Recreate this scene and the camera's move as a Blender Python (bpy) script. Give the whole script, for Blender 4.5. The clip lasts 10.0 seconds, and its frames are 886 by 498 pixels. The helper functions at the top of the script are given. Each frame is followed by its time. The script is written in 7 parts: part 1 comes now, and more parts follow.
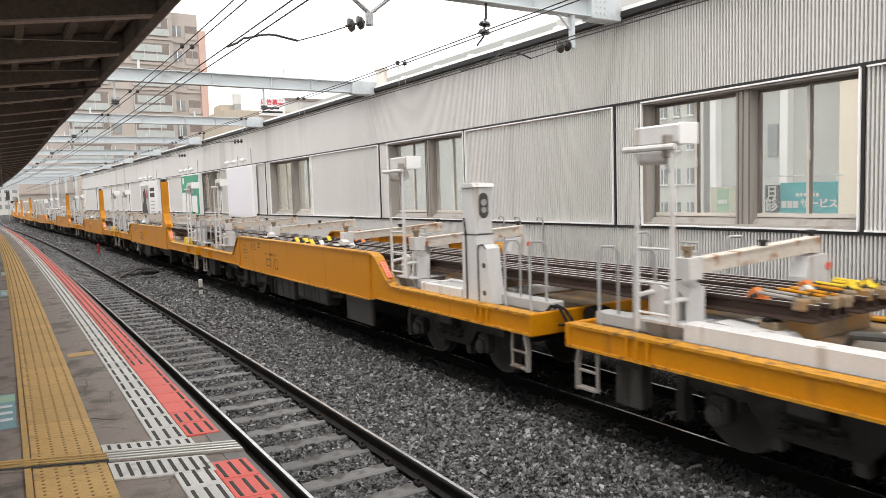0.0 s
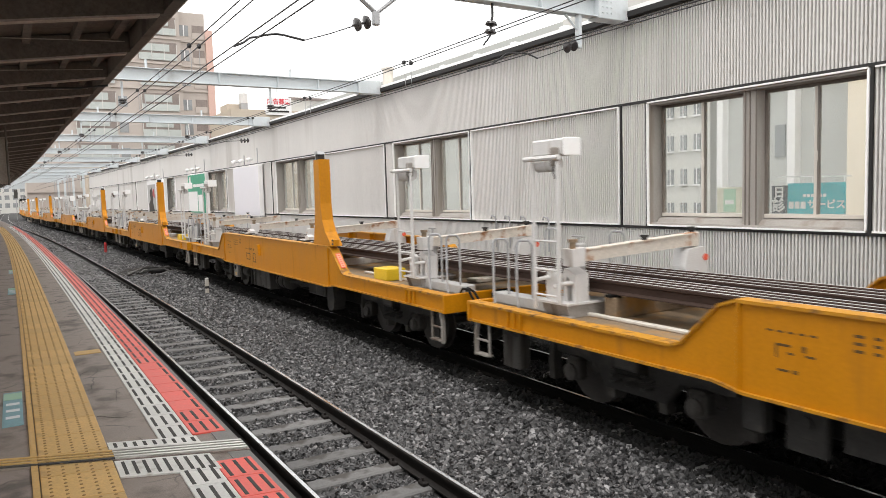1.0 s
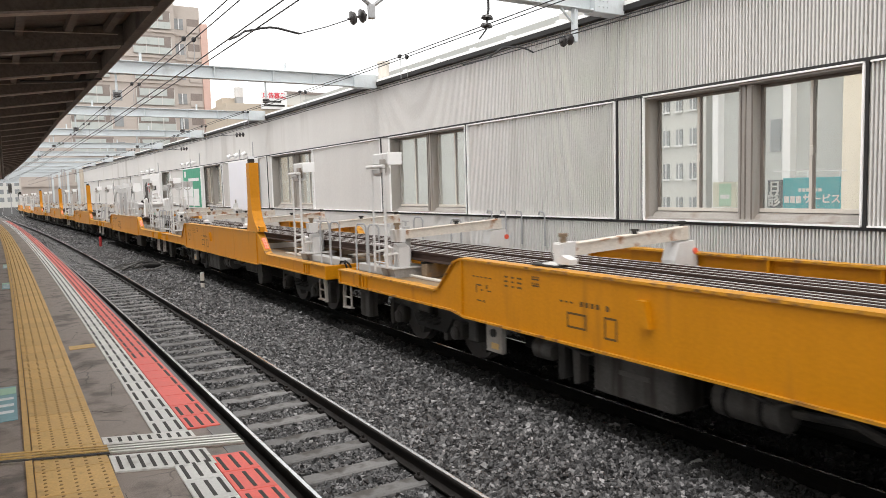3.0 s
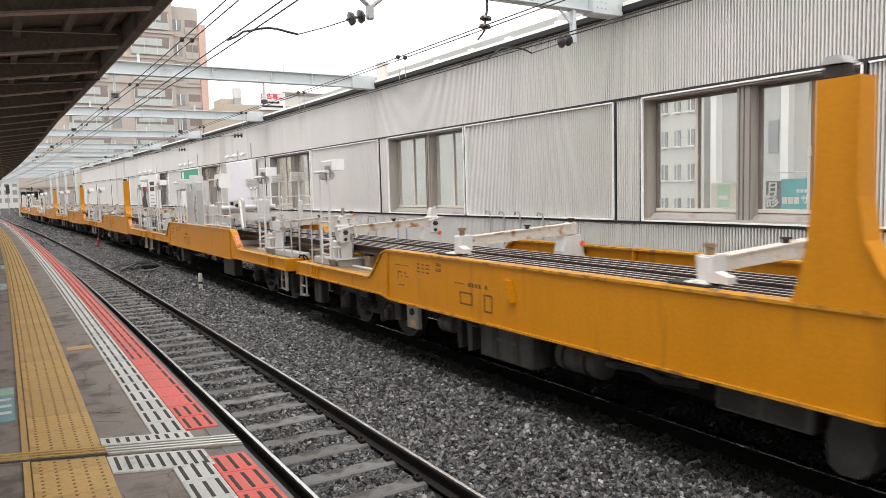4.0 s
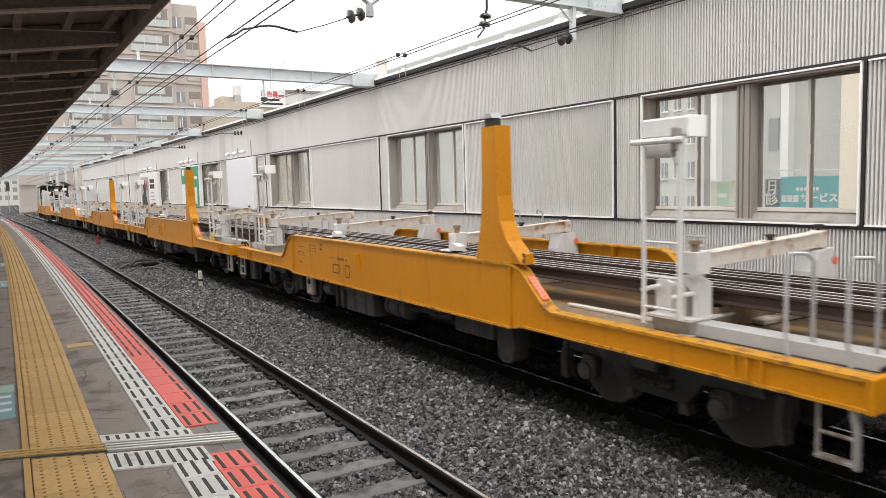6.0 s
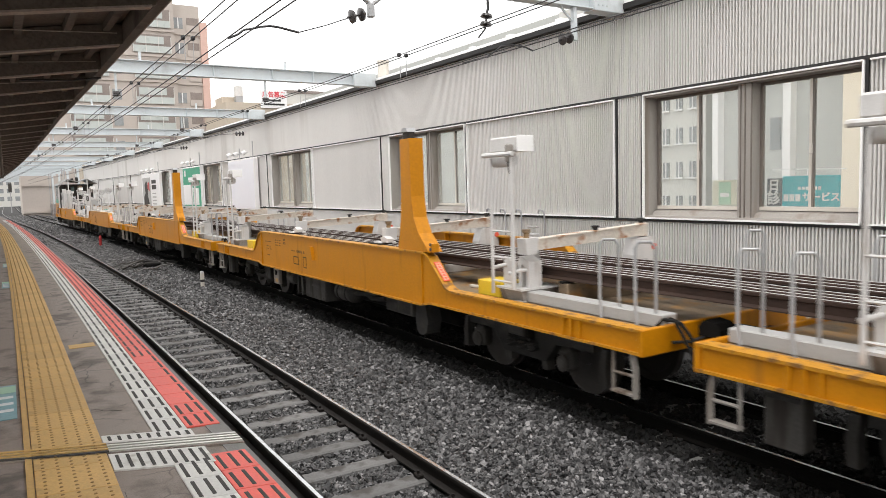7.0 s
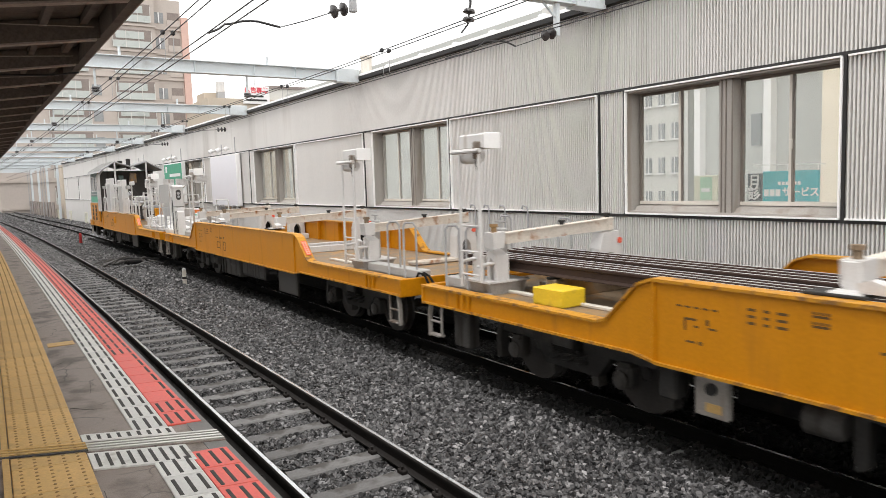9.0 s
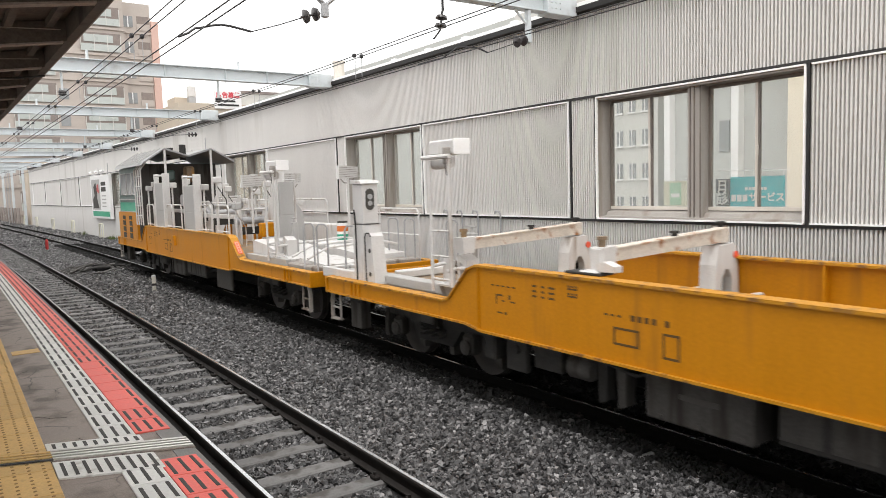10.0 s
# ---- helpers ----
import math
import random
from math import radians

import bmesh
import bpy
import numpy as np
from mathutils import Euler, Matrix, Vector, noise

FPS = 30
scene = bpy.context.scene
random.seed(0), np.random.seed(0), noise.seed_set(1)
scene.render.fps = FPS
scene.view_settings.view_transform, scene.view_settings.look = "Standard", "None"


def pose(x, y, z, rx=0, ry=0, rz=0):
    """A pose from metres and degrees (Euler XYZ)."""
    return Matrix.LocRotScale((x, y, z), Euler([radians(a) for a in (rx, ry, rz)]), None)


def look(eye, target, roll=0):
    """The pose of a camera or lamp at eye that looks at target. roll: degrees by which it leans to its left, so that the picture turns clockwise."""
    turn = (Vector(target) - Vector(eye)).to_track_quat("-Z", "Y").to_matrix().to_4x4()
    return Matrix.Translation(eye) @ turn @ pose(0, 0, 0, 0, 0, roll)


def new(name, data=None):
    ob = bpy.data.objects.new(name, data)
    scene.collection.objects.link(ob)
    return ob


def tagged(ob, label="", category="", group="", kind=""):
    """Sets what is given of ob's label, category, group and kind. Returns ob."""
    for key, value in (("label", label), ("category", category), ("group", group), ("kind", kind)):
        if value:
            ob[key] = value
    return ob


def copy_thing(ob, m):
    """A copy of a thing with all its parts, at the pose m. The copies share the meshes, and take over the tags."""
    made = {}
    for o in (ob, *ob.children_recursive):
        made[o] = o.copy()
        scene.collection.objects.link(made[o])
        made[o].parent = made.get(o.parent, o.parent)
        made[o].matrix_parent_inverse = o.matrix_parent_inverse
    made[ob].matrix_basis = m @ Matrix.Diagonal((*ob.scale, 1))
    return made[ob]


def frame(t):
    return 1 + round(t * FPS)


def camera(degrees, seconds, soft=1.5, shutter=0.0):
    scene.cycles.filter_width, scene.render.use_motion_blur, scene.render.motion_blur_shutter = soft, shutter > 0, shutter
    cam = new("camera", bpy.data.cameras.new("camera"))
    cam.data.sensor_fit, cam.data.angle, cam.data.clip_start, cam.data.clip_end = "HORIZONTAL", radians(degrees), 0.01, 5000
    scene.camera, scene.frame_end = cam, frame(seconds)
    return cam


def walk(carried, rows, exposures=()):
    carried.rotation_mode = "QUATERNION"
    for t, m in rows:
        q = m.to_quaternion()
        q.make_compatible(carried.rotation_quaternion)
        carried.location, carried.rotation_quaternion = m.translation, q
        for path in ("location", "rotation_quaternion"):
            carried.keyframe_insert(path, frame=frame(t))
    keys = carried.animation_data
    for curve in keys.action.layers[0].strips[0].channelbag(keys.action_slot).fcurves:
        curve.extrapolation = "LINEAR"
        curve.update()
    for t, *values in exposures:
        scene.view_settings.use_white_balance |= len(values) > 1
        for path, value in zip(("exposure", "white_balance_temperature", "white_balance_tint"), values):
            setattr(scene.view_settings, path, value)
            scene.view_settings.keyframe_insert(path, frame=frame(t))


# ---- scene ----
cam = camera(63.98, 10.0, soft=0.8, shutter=0.1)
EYE = (0.0, 0.0, 2.529)


def aim(yaw, pitch, roll, eye=EYE):
    """The camera's pose from its bearing off the track, its tilt and its lean, in degrees."""
    a, b = radians(yaw), radians(pitch)
    way = Vector((math.sin(a) * math.cos(b), math.cos(a) * math.cos(b), math.sin(b)))
    return look(eye, Vector(eye) + way, roll)


walk(cam, [
    (0.0, aim(31.612, -4.560, -1.791, (-0.033, 0.019, 2.547))),
    (0.5, aim(31.334, -4.537, -1.686, (-0.036, 0.019, 2.547))),
    (1.0, aim(31.151, -4.570, -1.634, (-0.032, 0.019, 2.547))),
    (1.5, aim(31.150, -4.664, -1.554, (-0.033, 0.020, 2.548))),
    (2.0, aim(31.320, -4.805, -1.510, (-0.031, 0.023, 2.546))),
    (2.5, aim(31.382, -5.039, -1.575, (-0.025, 0.022, 2.546))),
    (4.0, aim(31.610, -4.946, -1.583, (-0.026, 0.032, 2.541))),
    (4.5, aim(31.641, -5.052, -1.574, (-0.028, 0.016, 2.546))),
    (5.0, aim(31.678, -5.137, -1.430, (-0.029, 0.013, 2.552))),
    (5.5, aim(31.674, -5.140, -1.460, (-0.028, 0.017, 2.545))),
    (7.0, aim(31.455, -5.122, -1.664, (-0.020, 0.019, 2.542))),
    (7.5, aim(31.691, -5.243, -1.602, (-0.020, 0.017, 2.539))),
    (8.0, aim(32.014, -5.451, -1.499, (-0.018, 0.024, 2.535))),
    (8.5, aim(32.253, -5.623, -1.662, (-0.013, 0.019, 2.535))),
    (9.0, aim(32.713, -5.472, -1.777, (-0.005, 0.019, 2.536))),
    (9.5, aim(33.371, -5.143, -1.786, (-0.006, 0.020, 2.531))),
    (10.0, aim(34.841, -5.080, -1.749, (-0.000, -0.000, 2.529))),
])

# ---- light: an overcast sky with a faint, wide sun ----
world = bpy.data.worlds.new("sky")
scene.world = world
world.use_nodes = True
wn, wl = world.node_tree.nodes, world.node_tree.links
sky = wn.new("ShaderNodeTexSky")
sky.sky_type, sky.sun_disc = "NISHITA", False
sky.sun_elevation, sky.sun_rotation = radians(58), radians(234)
sky.air_density, sky.dust_density, sky.ozone_density = 1.0, 1.0, 1.0
grey = wn.new("ShaderNodeHueSaturation")
grey.inputs["Saturation"].default_value = 0.15
cloud = wn.new("ShaderNodeMix")
cloud.data_type = "RGBA"
cloud.inputs["Factor"].default_value = 0.85
cloud.inputs["B"].default_value = (10.0, 9.9, 9.75, 1)   # the cloud's own even white
wl.new(sky.outputs[0], grey.inputs["Color"])
wl.new(grey.outputs[0], cloud.inputs["A"])
wl.new(cloud.outputs["Result"], wn["Background"].inputs["Color"])
wn["Background"].inputs["Strength"].default_value = 0.12
sun = new("sun", bpy.data.lights.new("sun", "SUN"))
sun.data.energy, sun.data.angle, sun.data.color = 1.0, radians(25), (1.0, 0.97, 0.93)
sun.matrix_world = look((0, 0, 50), (14, 11, 0))
scene.view_settings.exposure = 0.73


# ---- materials ----
def mat(name, color, rough=0.6, metal=0.0, vary=0.15, scale=3.0, fine=40.0, bump=0.15, dirt=None, dirt_at=0.62, spec=0.5, streak=False, piece=0.0):
    """A surface with two scales of colour change, relief, and dirt in patches or in streaks that run down."""
    m = bpy.data.materials.new(name)
    m.use_nodes = True
    n, l = m.node_tree.nodes, m.node_tree.links
    b = n["Principled BSDF"]
    b.inputs["Metallic"].default_value = metal
    b.inputs["Specular IOR Level"].default_value = spec
    co = n.new("ShaderNodeTexCoord")
    big, small = n.new("ShaderNodeTexNoise"), n.new("ShaderNodeTexNoise")
    big.inputs["Scale"].default_value, small.inputs["Scale"].default_value = scale, fine
    big.inputs["Detail"].default_value, small.inputs["Detail"].default_value = 5, 3
    src = co.outputs["Object"]
    if streak:
        mp = n.new("ShaderNodeMapping")
        mp.inputs["Scale"].default_value = (1, 1, 0.12)
        l.new(src, mp.inputs[0])
        l.new(mp.outputs[0], big.inputs[0])
    else:
        l.new(src, big.inputs[0])
    l.new(src, small.inputs[0])
    add = n.new("ShaderNodeMath")
    add.operation = "ADD"
    l.new(big.outputs[0], add.inputs[0])
    l.new(small.outputs[0], add.inputs[1])
    ramp = n.new("ShaderNodeMapRange")
    ramp.inputs["From Min"].default_value, ramp.inputs["From Max"].default_value = 0.6, 1.4
    ramp.inputs["To Min"].default_value, ramp.inputs["To Max"].default_value = 1 - vary, 1 + vary
    l.new(add.outputs[0], ramp.inputs[0])
    val = ramp.outputs[0]
    if piece:
        oi = n.new("ShaderNodeObjectInfo")
        pr = n.new("ShaderNodeMapRange")
        pr.inputs["To Min"].default_value, pr.inputs["To Max"].default_value = 1 - piece, 1 + piece
        l.new(oi.outputs["Random"], pr.inputs[0])
        mu = n.new("ShaderNodeMath")
        mu.operation = "MULTIPLY"
        l.new(val, mu.inputs[0])
        l.new(pr.outputs[0], mu.inputs[1])
        val = mu.outputs[0]
    hs = n.new("ShaderNodeHueSaturation")
    hs.inputs["Color"].default_value = (*color, 1)
    l.new(val, hs.inputs["Value"])
    out = hs.outputs[0]
    if dirt:
        dm = n.new("ShaderNodeMapRange")
        dm.inputs["From Min"].default_value, dm.inputs["From Max"].default_value = dirt_at, dirt_at + 0.14
        l.new(big.outputs[0], dm.inputs[0])
        mx = n.new("ShaderNodeMix")
        mx.data_type = "RGBA"
        l.new(dm.outputs[0], mx.inputs["Factor"])
        l.new(out, mx.inputs["A"])
        mx.inputs["B"].default_value = (*dirt, 1)
        out = mx.outputs["Result"]
    l.new(out, b.inputs["Base Color"])
    rr = n.new("ShaderNodeMapRange")
    rr.inputs["To Min"].default_value, rr.inputs["To Max"].default_value = max(0.03, rough - 0.12), min(1, rough + 0.12)
    l.new(big.outputs[0], rr.inputs[0])
    l.new(rr.outputs[0], b.inputs["Roughness"])
    if bump:
        bp = n.new("ShaderNodeBump")
        bp.inputs["Strength"].default_value, bp.inputs["Distance"].default_value = bump, 0.01
        l.new(small.outputs[0], bp.inputs["Height"])
        l.new(bp.outputs[0], b.inputs["Normal"])
    return m


def stone_mat(name, dark, light, rough=0.75):
    """Broken stone: every piece of the heap has a tone of its own."""
    m = mat(name, dark, rough, vary=0.3, scale=9, fine=60, bump=0.5)
    n, l = m.node_tree.nodes, m.node_tree.links
    geo, cr = n.new("ShaderNodeNewGeometry"), n.new("ShaderNodeValToRGB")
    cr.color_ramp.elements[0].color, cr.color_ramp.elements[1].color = (*dark, 1), (*light, 1)
    for place_, share in ((0.4, 0.11), (0.85, 0.40)):
        e = cr.color_ramp.elements.new(place_)
        e.color = (*[(1 - share) * a + share * b for a, b in zip(dark, light)], 1)
    l.new(geo.outputs["Random Per Island"], cr.inputs[0])
    hs = [x for x in n if x.type == "HUE_SAT"][0]
    l.new(cr.outputs[0], hs.inputs["Color"])
    return m


def glass_mat(name, tint, rough=0.02, film=0.10):
    m = bpy.data.materials.new(name)
    m.use_nodes = True
    b = m.node_tree.nodes["Principled BSDF"]
    b.inputs["Base Color"].default_value = (*tint, 1)
    b.inputs["Roughness"].default_value = rough
    b.inputs["Transmission Weight"].default_value = 1.0
    b.inputs["IOR"].default_value = 1.12
    # an even pale veil painted on the pane for the sky's milky reflection
    n, l = m.node_tree.nodes, m.node_tree.links
    veil, mix = n.new("ShaderNodeBsdfDiffuse"), n.new("ShaderNodeMixShader")
    veil.inputs["Color"].default_value = (0.75, 0.78, 0.76, 1)
    mix.inputs[0].default_value = film
    l.new(b.outputs[0], mix.inputs[1])
    l.new(veil.outputs[0], mix.inputs[2])
    l.new(mix.outputs[0], n["Material Output"].inputs["Surface"])
    return m


def cracked(m, scale, width, color):
    """Adds a broken net of fine cracks to a surface."""
    n, l = m.node_tree.nodes, m.node_tree.links
    b = n["Principled BSDF"]
    was = b.inputs["Base Color"].links[0].from_socket
    co, vo, no, wob, add = n.new("ShaderNodeTexCoord"), n.new("ShaderNodeTexVoronoi"), n.new("ShaderNodeTexNoise"), n.new("ShaderNodeTexNoise"), n.new("ShaderNodeMix")
    vo.feature = "DISTANCE_TO_EDGE"
    vo.inputs["Scale"].default_value, no.inputs["Scale"].default_value, wob.inputs["Scale"].default_value = scale, 1.3, 7.0
    add.data_type = "RGBA"
    add.inputs["Factor"].default_value = 0.10
    l.new(co.outputs["Object"], wob.inputs[0])
    l.new(co.outputs["Object"], add.inputs["A"])
    l.new(wob.outputs["Color"], add.inputs["B"])
    l.new(add.outputs["Result"], vo.inputs["Vector"])
    l.new(co.outputs["Object"], no.inputs[0])
    line, gate, both, mx = n.new("ShaderNodeMapRange"), n.new("ShaderNodeMapRange"), n.new("ShaderNodeMath"), n.new("ShaderNodeMix")
    line.inputs["From Min"].default_value, line.inputs["From Max"].default_value = width, 0.0
    gate.inputs["From Min"].default_value, gate.inputs["From Max"].default_value = 0.44, 0.56
    both.operation = "MULTIPLY"
    mx.data_type = "RGBA"
    l.new(vo.outputs["Distance"], line.inputs[0])
    l.new(no.outputs[0], gate.inputs[0])
    l.new(line.outputs[0], both.inputs[0])
    l.new(gate.outputs[0], both.inputs[1])
    l.new(both.outputs[0], mx.inputs["Factor"])
    l.new(was, mx.inputs["A"])
    mx.inputs["B"].default_value = (*color, 1)
    l.new(mx.outputs["Result"], b.inputs["Base Color"])
    return m


YELLOW = mat("yellow wagon paint", (0.53, 0.208, 0.0025), 0.42, vary=0.14, scale=4.5, fine=30, bump=0.08, dirt=(0.39, 0.155, 0.008), dirt_at=0.57, streak=True, spec=0.28)
YELLOW_WORN = mat("grimy yellow flange", (0.52, 0.235, 0.013), 0.5, vary=0.28, scale=9, fine=45, bump=0.12, dirt=(0.22, 0.105, 0.03), dirt_at=0.50, spec=0.3)
YELLOW_BRIGHT = mat("bright yellow paint", (0.70, 0.48, 0.02), 0.45, vary=0.15, bump=0.08, dirt=(0.45, 0.30, 0.04))
DECK = mat("worn deck steel", (0.21, 0.15, 0.095), 0.6, vary=0.35, scale=3.0, fine=30, bump=0.3, dirt=(0.34, 0.18, 0.05), dirt_at=0.52)
PALE = mat("white machine paint", (0.60, 0.585, 0.572), 0.45, vary=0.14, scale=6, fine=60, bump=0.1, dirt=(0.34, 0.29, 0.245), dirt_at=0.58, streak=True)
CABINET = mat("grey cabinet paint", (0.40, 0.392, 0.38), 0.5, vary=0.10, scale=3, bump=0.04, dirt=(0.29, 0.27, 0.25), dirt_at=0.62, streak=True)
RUSTY = mat("rusty pale beam", (0.60, 0.54, 0.47), 0.65, vary=0.2, scale=5.5, bump=0.2, dirt=(0.30, 0.13, 0.05), dirt_at=0.54)
GALV = mat("galvanised tube", (0.38, 0.38, 0.385), 0.42, metal=0.35, vary=0.1, bump=0.05)
# this and the next: dusty patches on bases darkened for shade under the wagons
UNDER = mat("shade-darkened underframe", (0.010, 0.0095, 0.009), 0.8, vary=0.4, scale=5, bump=0.3, dirt=(0.022, 0.019, 0.016), dirt_at=0.55, spec=0.2)
UNDER_GREY = mat("dusty shade-darkened underfloor grey", (0.034, 0.0325, 0.031), 0.75, vary=0.35, scale=4, bump=0.2, dirt=(0.06, 0.054, 0.048), dirt_at=0.55, spec=0.25)
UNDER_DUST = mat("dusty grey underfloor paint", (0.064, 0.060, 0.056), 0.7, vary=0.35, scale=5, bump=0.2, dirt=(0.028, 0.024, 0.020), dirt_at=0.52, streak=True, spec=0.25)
# grime patches; the grey also holds the shade on the winch trays' sides
TRAY = mat("grimy and shaded tray grey", (0.30, 0.275, 0.25), 0.6, vary=0.25, scale=5, bump=0.15, dirt=(0.12, 0.085, 0.06), dirt_at=0.52, streak=True)
WHEEL = mat("wheel steel", (0.052, 0.047, 0.043), 0.5, metal=0.3, vary=0.3, bump=0.1)
RAIL_SIDE = mat("brown rail steel", (0.018, 0.0145, 0.013), 0.65, metal=0.2, vary=0.3, scale=6, bump=0.2, spec=0.3)
RAIL_TOP = mat("polished rail head", (0.55, 0.56, 0.57), 0.24, metal=0.9, vary=0.1, bump=0.02)
NEW_RAIL = mat("stacked rail steel", (0.045, 0.028, 0.022), 0.8, metal=0.0, vary=0.3, scale=2, bump=0.1, spec=0.2)
# pale strip colour for the sky's glint along the carried rails
NEW_RAIL_TOP = mat("stacked rail highlight", (0.58, 0.56, 0.545), 0.5, metal=0.2, vary=0.3, scale=2, bump=0.05)
CONCRETE = mat("sleeper concrete", (0.175, 0.17, 0.166), 0.8, vary=0.25, scale=5, fine=60, bump=0.3, dirt=(0.075, 0.068, 0.062), dirt_at=0.5, piece=0.22)
BALLAST_BED = mat("ballast bed", (0.02, 0.019, 0.019), 0.9, vary=0.5, scale=18, fine=90, bump=1.0)
BALLAST = stone_mat("ballast stone", (0.014, 0.0137, 0.0145), (0.31, 0.30, 0.30), 0.42)
# near-black stone: the shade beneath the train is put into this colour
BALLAST_SHADED = stone_mat("shade-darkened track ballast", (0.003, 0.0027, 0.0026), (0.014, 0.0125, 0.0115), 0.85)
# rail steel blackened to hold the passing train's shade
RAIL_SHADED = mat("shade-darkened rail steel", (0.005, 0.0045, 0.004), 0.85, vary=0.3, scale=6, bump=0.2, spec=0.08)
CREAM_PALE = mat("pale cream render", (0.78, 0.69, 0.56), 0.7, vary=0.05, scale=0.3, fine=4)
FRAME_BROWN = mat("stained bronze frame", (0.17, 0.145, 0.125), 0.5, vary=0.2, scale=4, dirt=(0.30, 0.26, 0.22), dirt_at=0.56, streak=True)
STREET = mat("grey street front", (0.47, 0.475, 0.455), 0.7, vary=0.06, scale=0.2, fine=3)
STICKER = mat("faded blue sticker", (0.24, 0.40, 0.44), 0.35, vary=0.2, scale=9, bump=0)
SOIL = mat("soil", (0.10, 0.09, 0.08), 0.95, vary=0.3, scale=0.5, fine=10, bump=0.3)
ASPHALT = mat("platform asphalt", (0.275, 0.222, 0.190), 0.55, vary=0.22, scale=3.2, fine=140, bump=0.4, dirt=(0.125, 0.10, 0.086), dirt_at=0.52)
cracked(ASPHALT, 2.6, 0.02, (0.05, 0.042, 0.036))
COPING = mat("platform edge concrete", (0.22, 0.21, 0.20), 0.75, vary=0.2, scale=5, fine=80, bump=0.3, dirt=(0.10, 0.09, 0.085))
OCHRE = mat("ochre tactile tile", (0.60, 0.375, 0.135), 0.55, vary=0.16, scale=5, fine=60, bump=0.25, dirt=(0.34, 0.215, 0.09), dirt_at=0.58, piece=0.08)
RED = mat("red edge tile", (0.80, 0.115, 0.085), 0.5, vary=0.12, scale=4, fine=60, bump=0.15, dirt=(0.52, 0.12, 0.085), dirt_at=0.62, piece=0.06)
WHITE_TILE = mat("white edge tile", (0.70, 0.685, 0.655), 0.55, vary=0.14, scale=5, fine=60, bump=0.2, dirt=(0.40, 0.37, 0.33), dirt_at=0.58, piece=0.08)
SLOT = mat("dark rubber slot", (0.06, 0.055, 0.05), 0.8, vary=0.2)
STEEL_STRIP = mat("joint cover steel", (0.58, 0.56, 0.53), 0.35, metal=0.6, vary=0.15, bump=0.1)
CORRUGATED = mat("grey corrugated cladding", (0.63, 0.612, 0.594), 0.62, vary=0.08, scale=0.9, fine=20, bump=0.03, dirt=(0.51, 0.488, 0.465), dirt_at=0.58, streak=True, spec=0.15)
TRIM_LIGHT = mat("light aluminium trim", (0.88, 0.87, 0.86), 0.35, vary=0.05, bump=0.03)
TRIM_DARK = mat("dark joint trim", (0.032, 0.031, 0.031), 0.6, vary=0.15, spec=0.2)
REVEAL = mat("stained window reveal", (0.33, 0.305, 0.28), 0.55, vary=0.12, scale=3, dirt=(0.24, 0.20, 0.17), dirt_at=0.56, streak=True)
FRAME_CREAM = mat("cream window frame", (0.62, 0.58, 0.52), 0.5, vary=0.08)
GLASS = glass_mat("window glass", (0.94, 0.955, 0.93))
BEAM = mat("pale blue-grey girder paint", (0.60, 0.64, 0.66), 0.5, vary=0.08, scale=1.5, bump=0.05, dirt=(0.42, 0.43, 0.43), dirt_at=0.62)
CANOPY = mat("dark canopy steel", (0.12, 0.103, 0.089), 0.75, vary=0.4, scale=2.5, bump=0.2, dirt=(0.06, 0.05, 0.043), dirt_at=0.55)
CANOPY_RIB = mat("canopy rib paint", (0.36, 0.315, 0.275), 0.7, vary=0.28, scale=3, bump=0.1, dirt=(0.16, 0.13, 0.11), dirt_at=0.6)
WIRE = mat("dark wire", (0.03, 0.03, 0.032), 0.6, vary=0.1, bump=0)
INSUL = mat("brown porcelain", (0.05, 0.045, 0.045), 0.25, vary=0.1, bump=0)
BROWN_WALL = mat("brown apartment tile", (0.475, 0.42, 0.38), 0.7, vary=0.06, scale=0.3, fine=4, bump=0.1, dirt=(0.38, 0.33, 0.295))
PINK_WALL = mat("pink end wall", (0.62, 0.42, 0.36), 0.7, vary=0.05, scale=0.3, fine=4)
PALE_WALL = mat("pale rendered wall", (0.60, 0.59, 0.56), 0.75, vary=0.06, scale=0.3, fine=5)
CREAM_WALL = mat("cream wall", (0.50, 0.43, 0.35), 0.75, vary=0.07, scale=0.3, fine=5)
DARK_WALL = mat("grey brown wall", (0.25, 0.21, 0.19), 0.75, vary=0.2, scale=1.0, fine=8)
PINKISH = mat("pale pink wall", (0.62, 0.42, 0.40), 0.75, vary=0.08, scale=0.3, fine=5)
DARK_GLASS = mat("far window glass", (0.27, 0.28, 0.285), 0.15, vary=0.3, scale=0.8, bump=0)
PALE_GLASS = mat("far balcony screen", (0.46, 0.49, 0.47), 0.3, vary=0.1, scale=0.8, bump=0)
SIGN_WHITE = mat("sign white", (0.80, 0.79, 0.79), 0.4, vary=0.04, bump=0)
SIGN_RED = mat("sign red", (0.65, 0.07, 0.09), 0.5, vary=0.05, bump=0)
SIGN_GREEN = mat("sign green", (0.02, 0.30, 0.17), 0.45, vary=0.05, bump=0)
SIGN_TEAL = mat("sign teal", (0.02, 0.42, 0.48), 0.4, vary=0.05, bump=0)
SIGN_MINT = mat("sign mint", (0.42, 0.62, 0.46), 0.4, vary=0.05, bump=0)
SIGN_DARK = mat("sign dark", (0.06, 0.07, 0.08), 0.4, vary=0.1, bump=0)
LILAC = mat("blank white board", (0.78, 0.77, 0.82), 0.35, vary=0.03, bump=0)
STENCIL = mat("dark stencil paint", (0.10, 0.05, 0.01), 0.6, vary=0.2, bump=0)
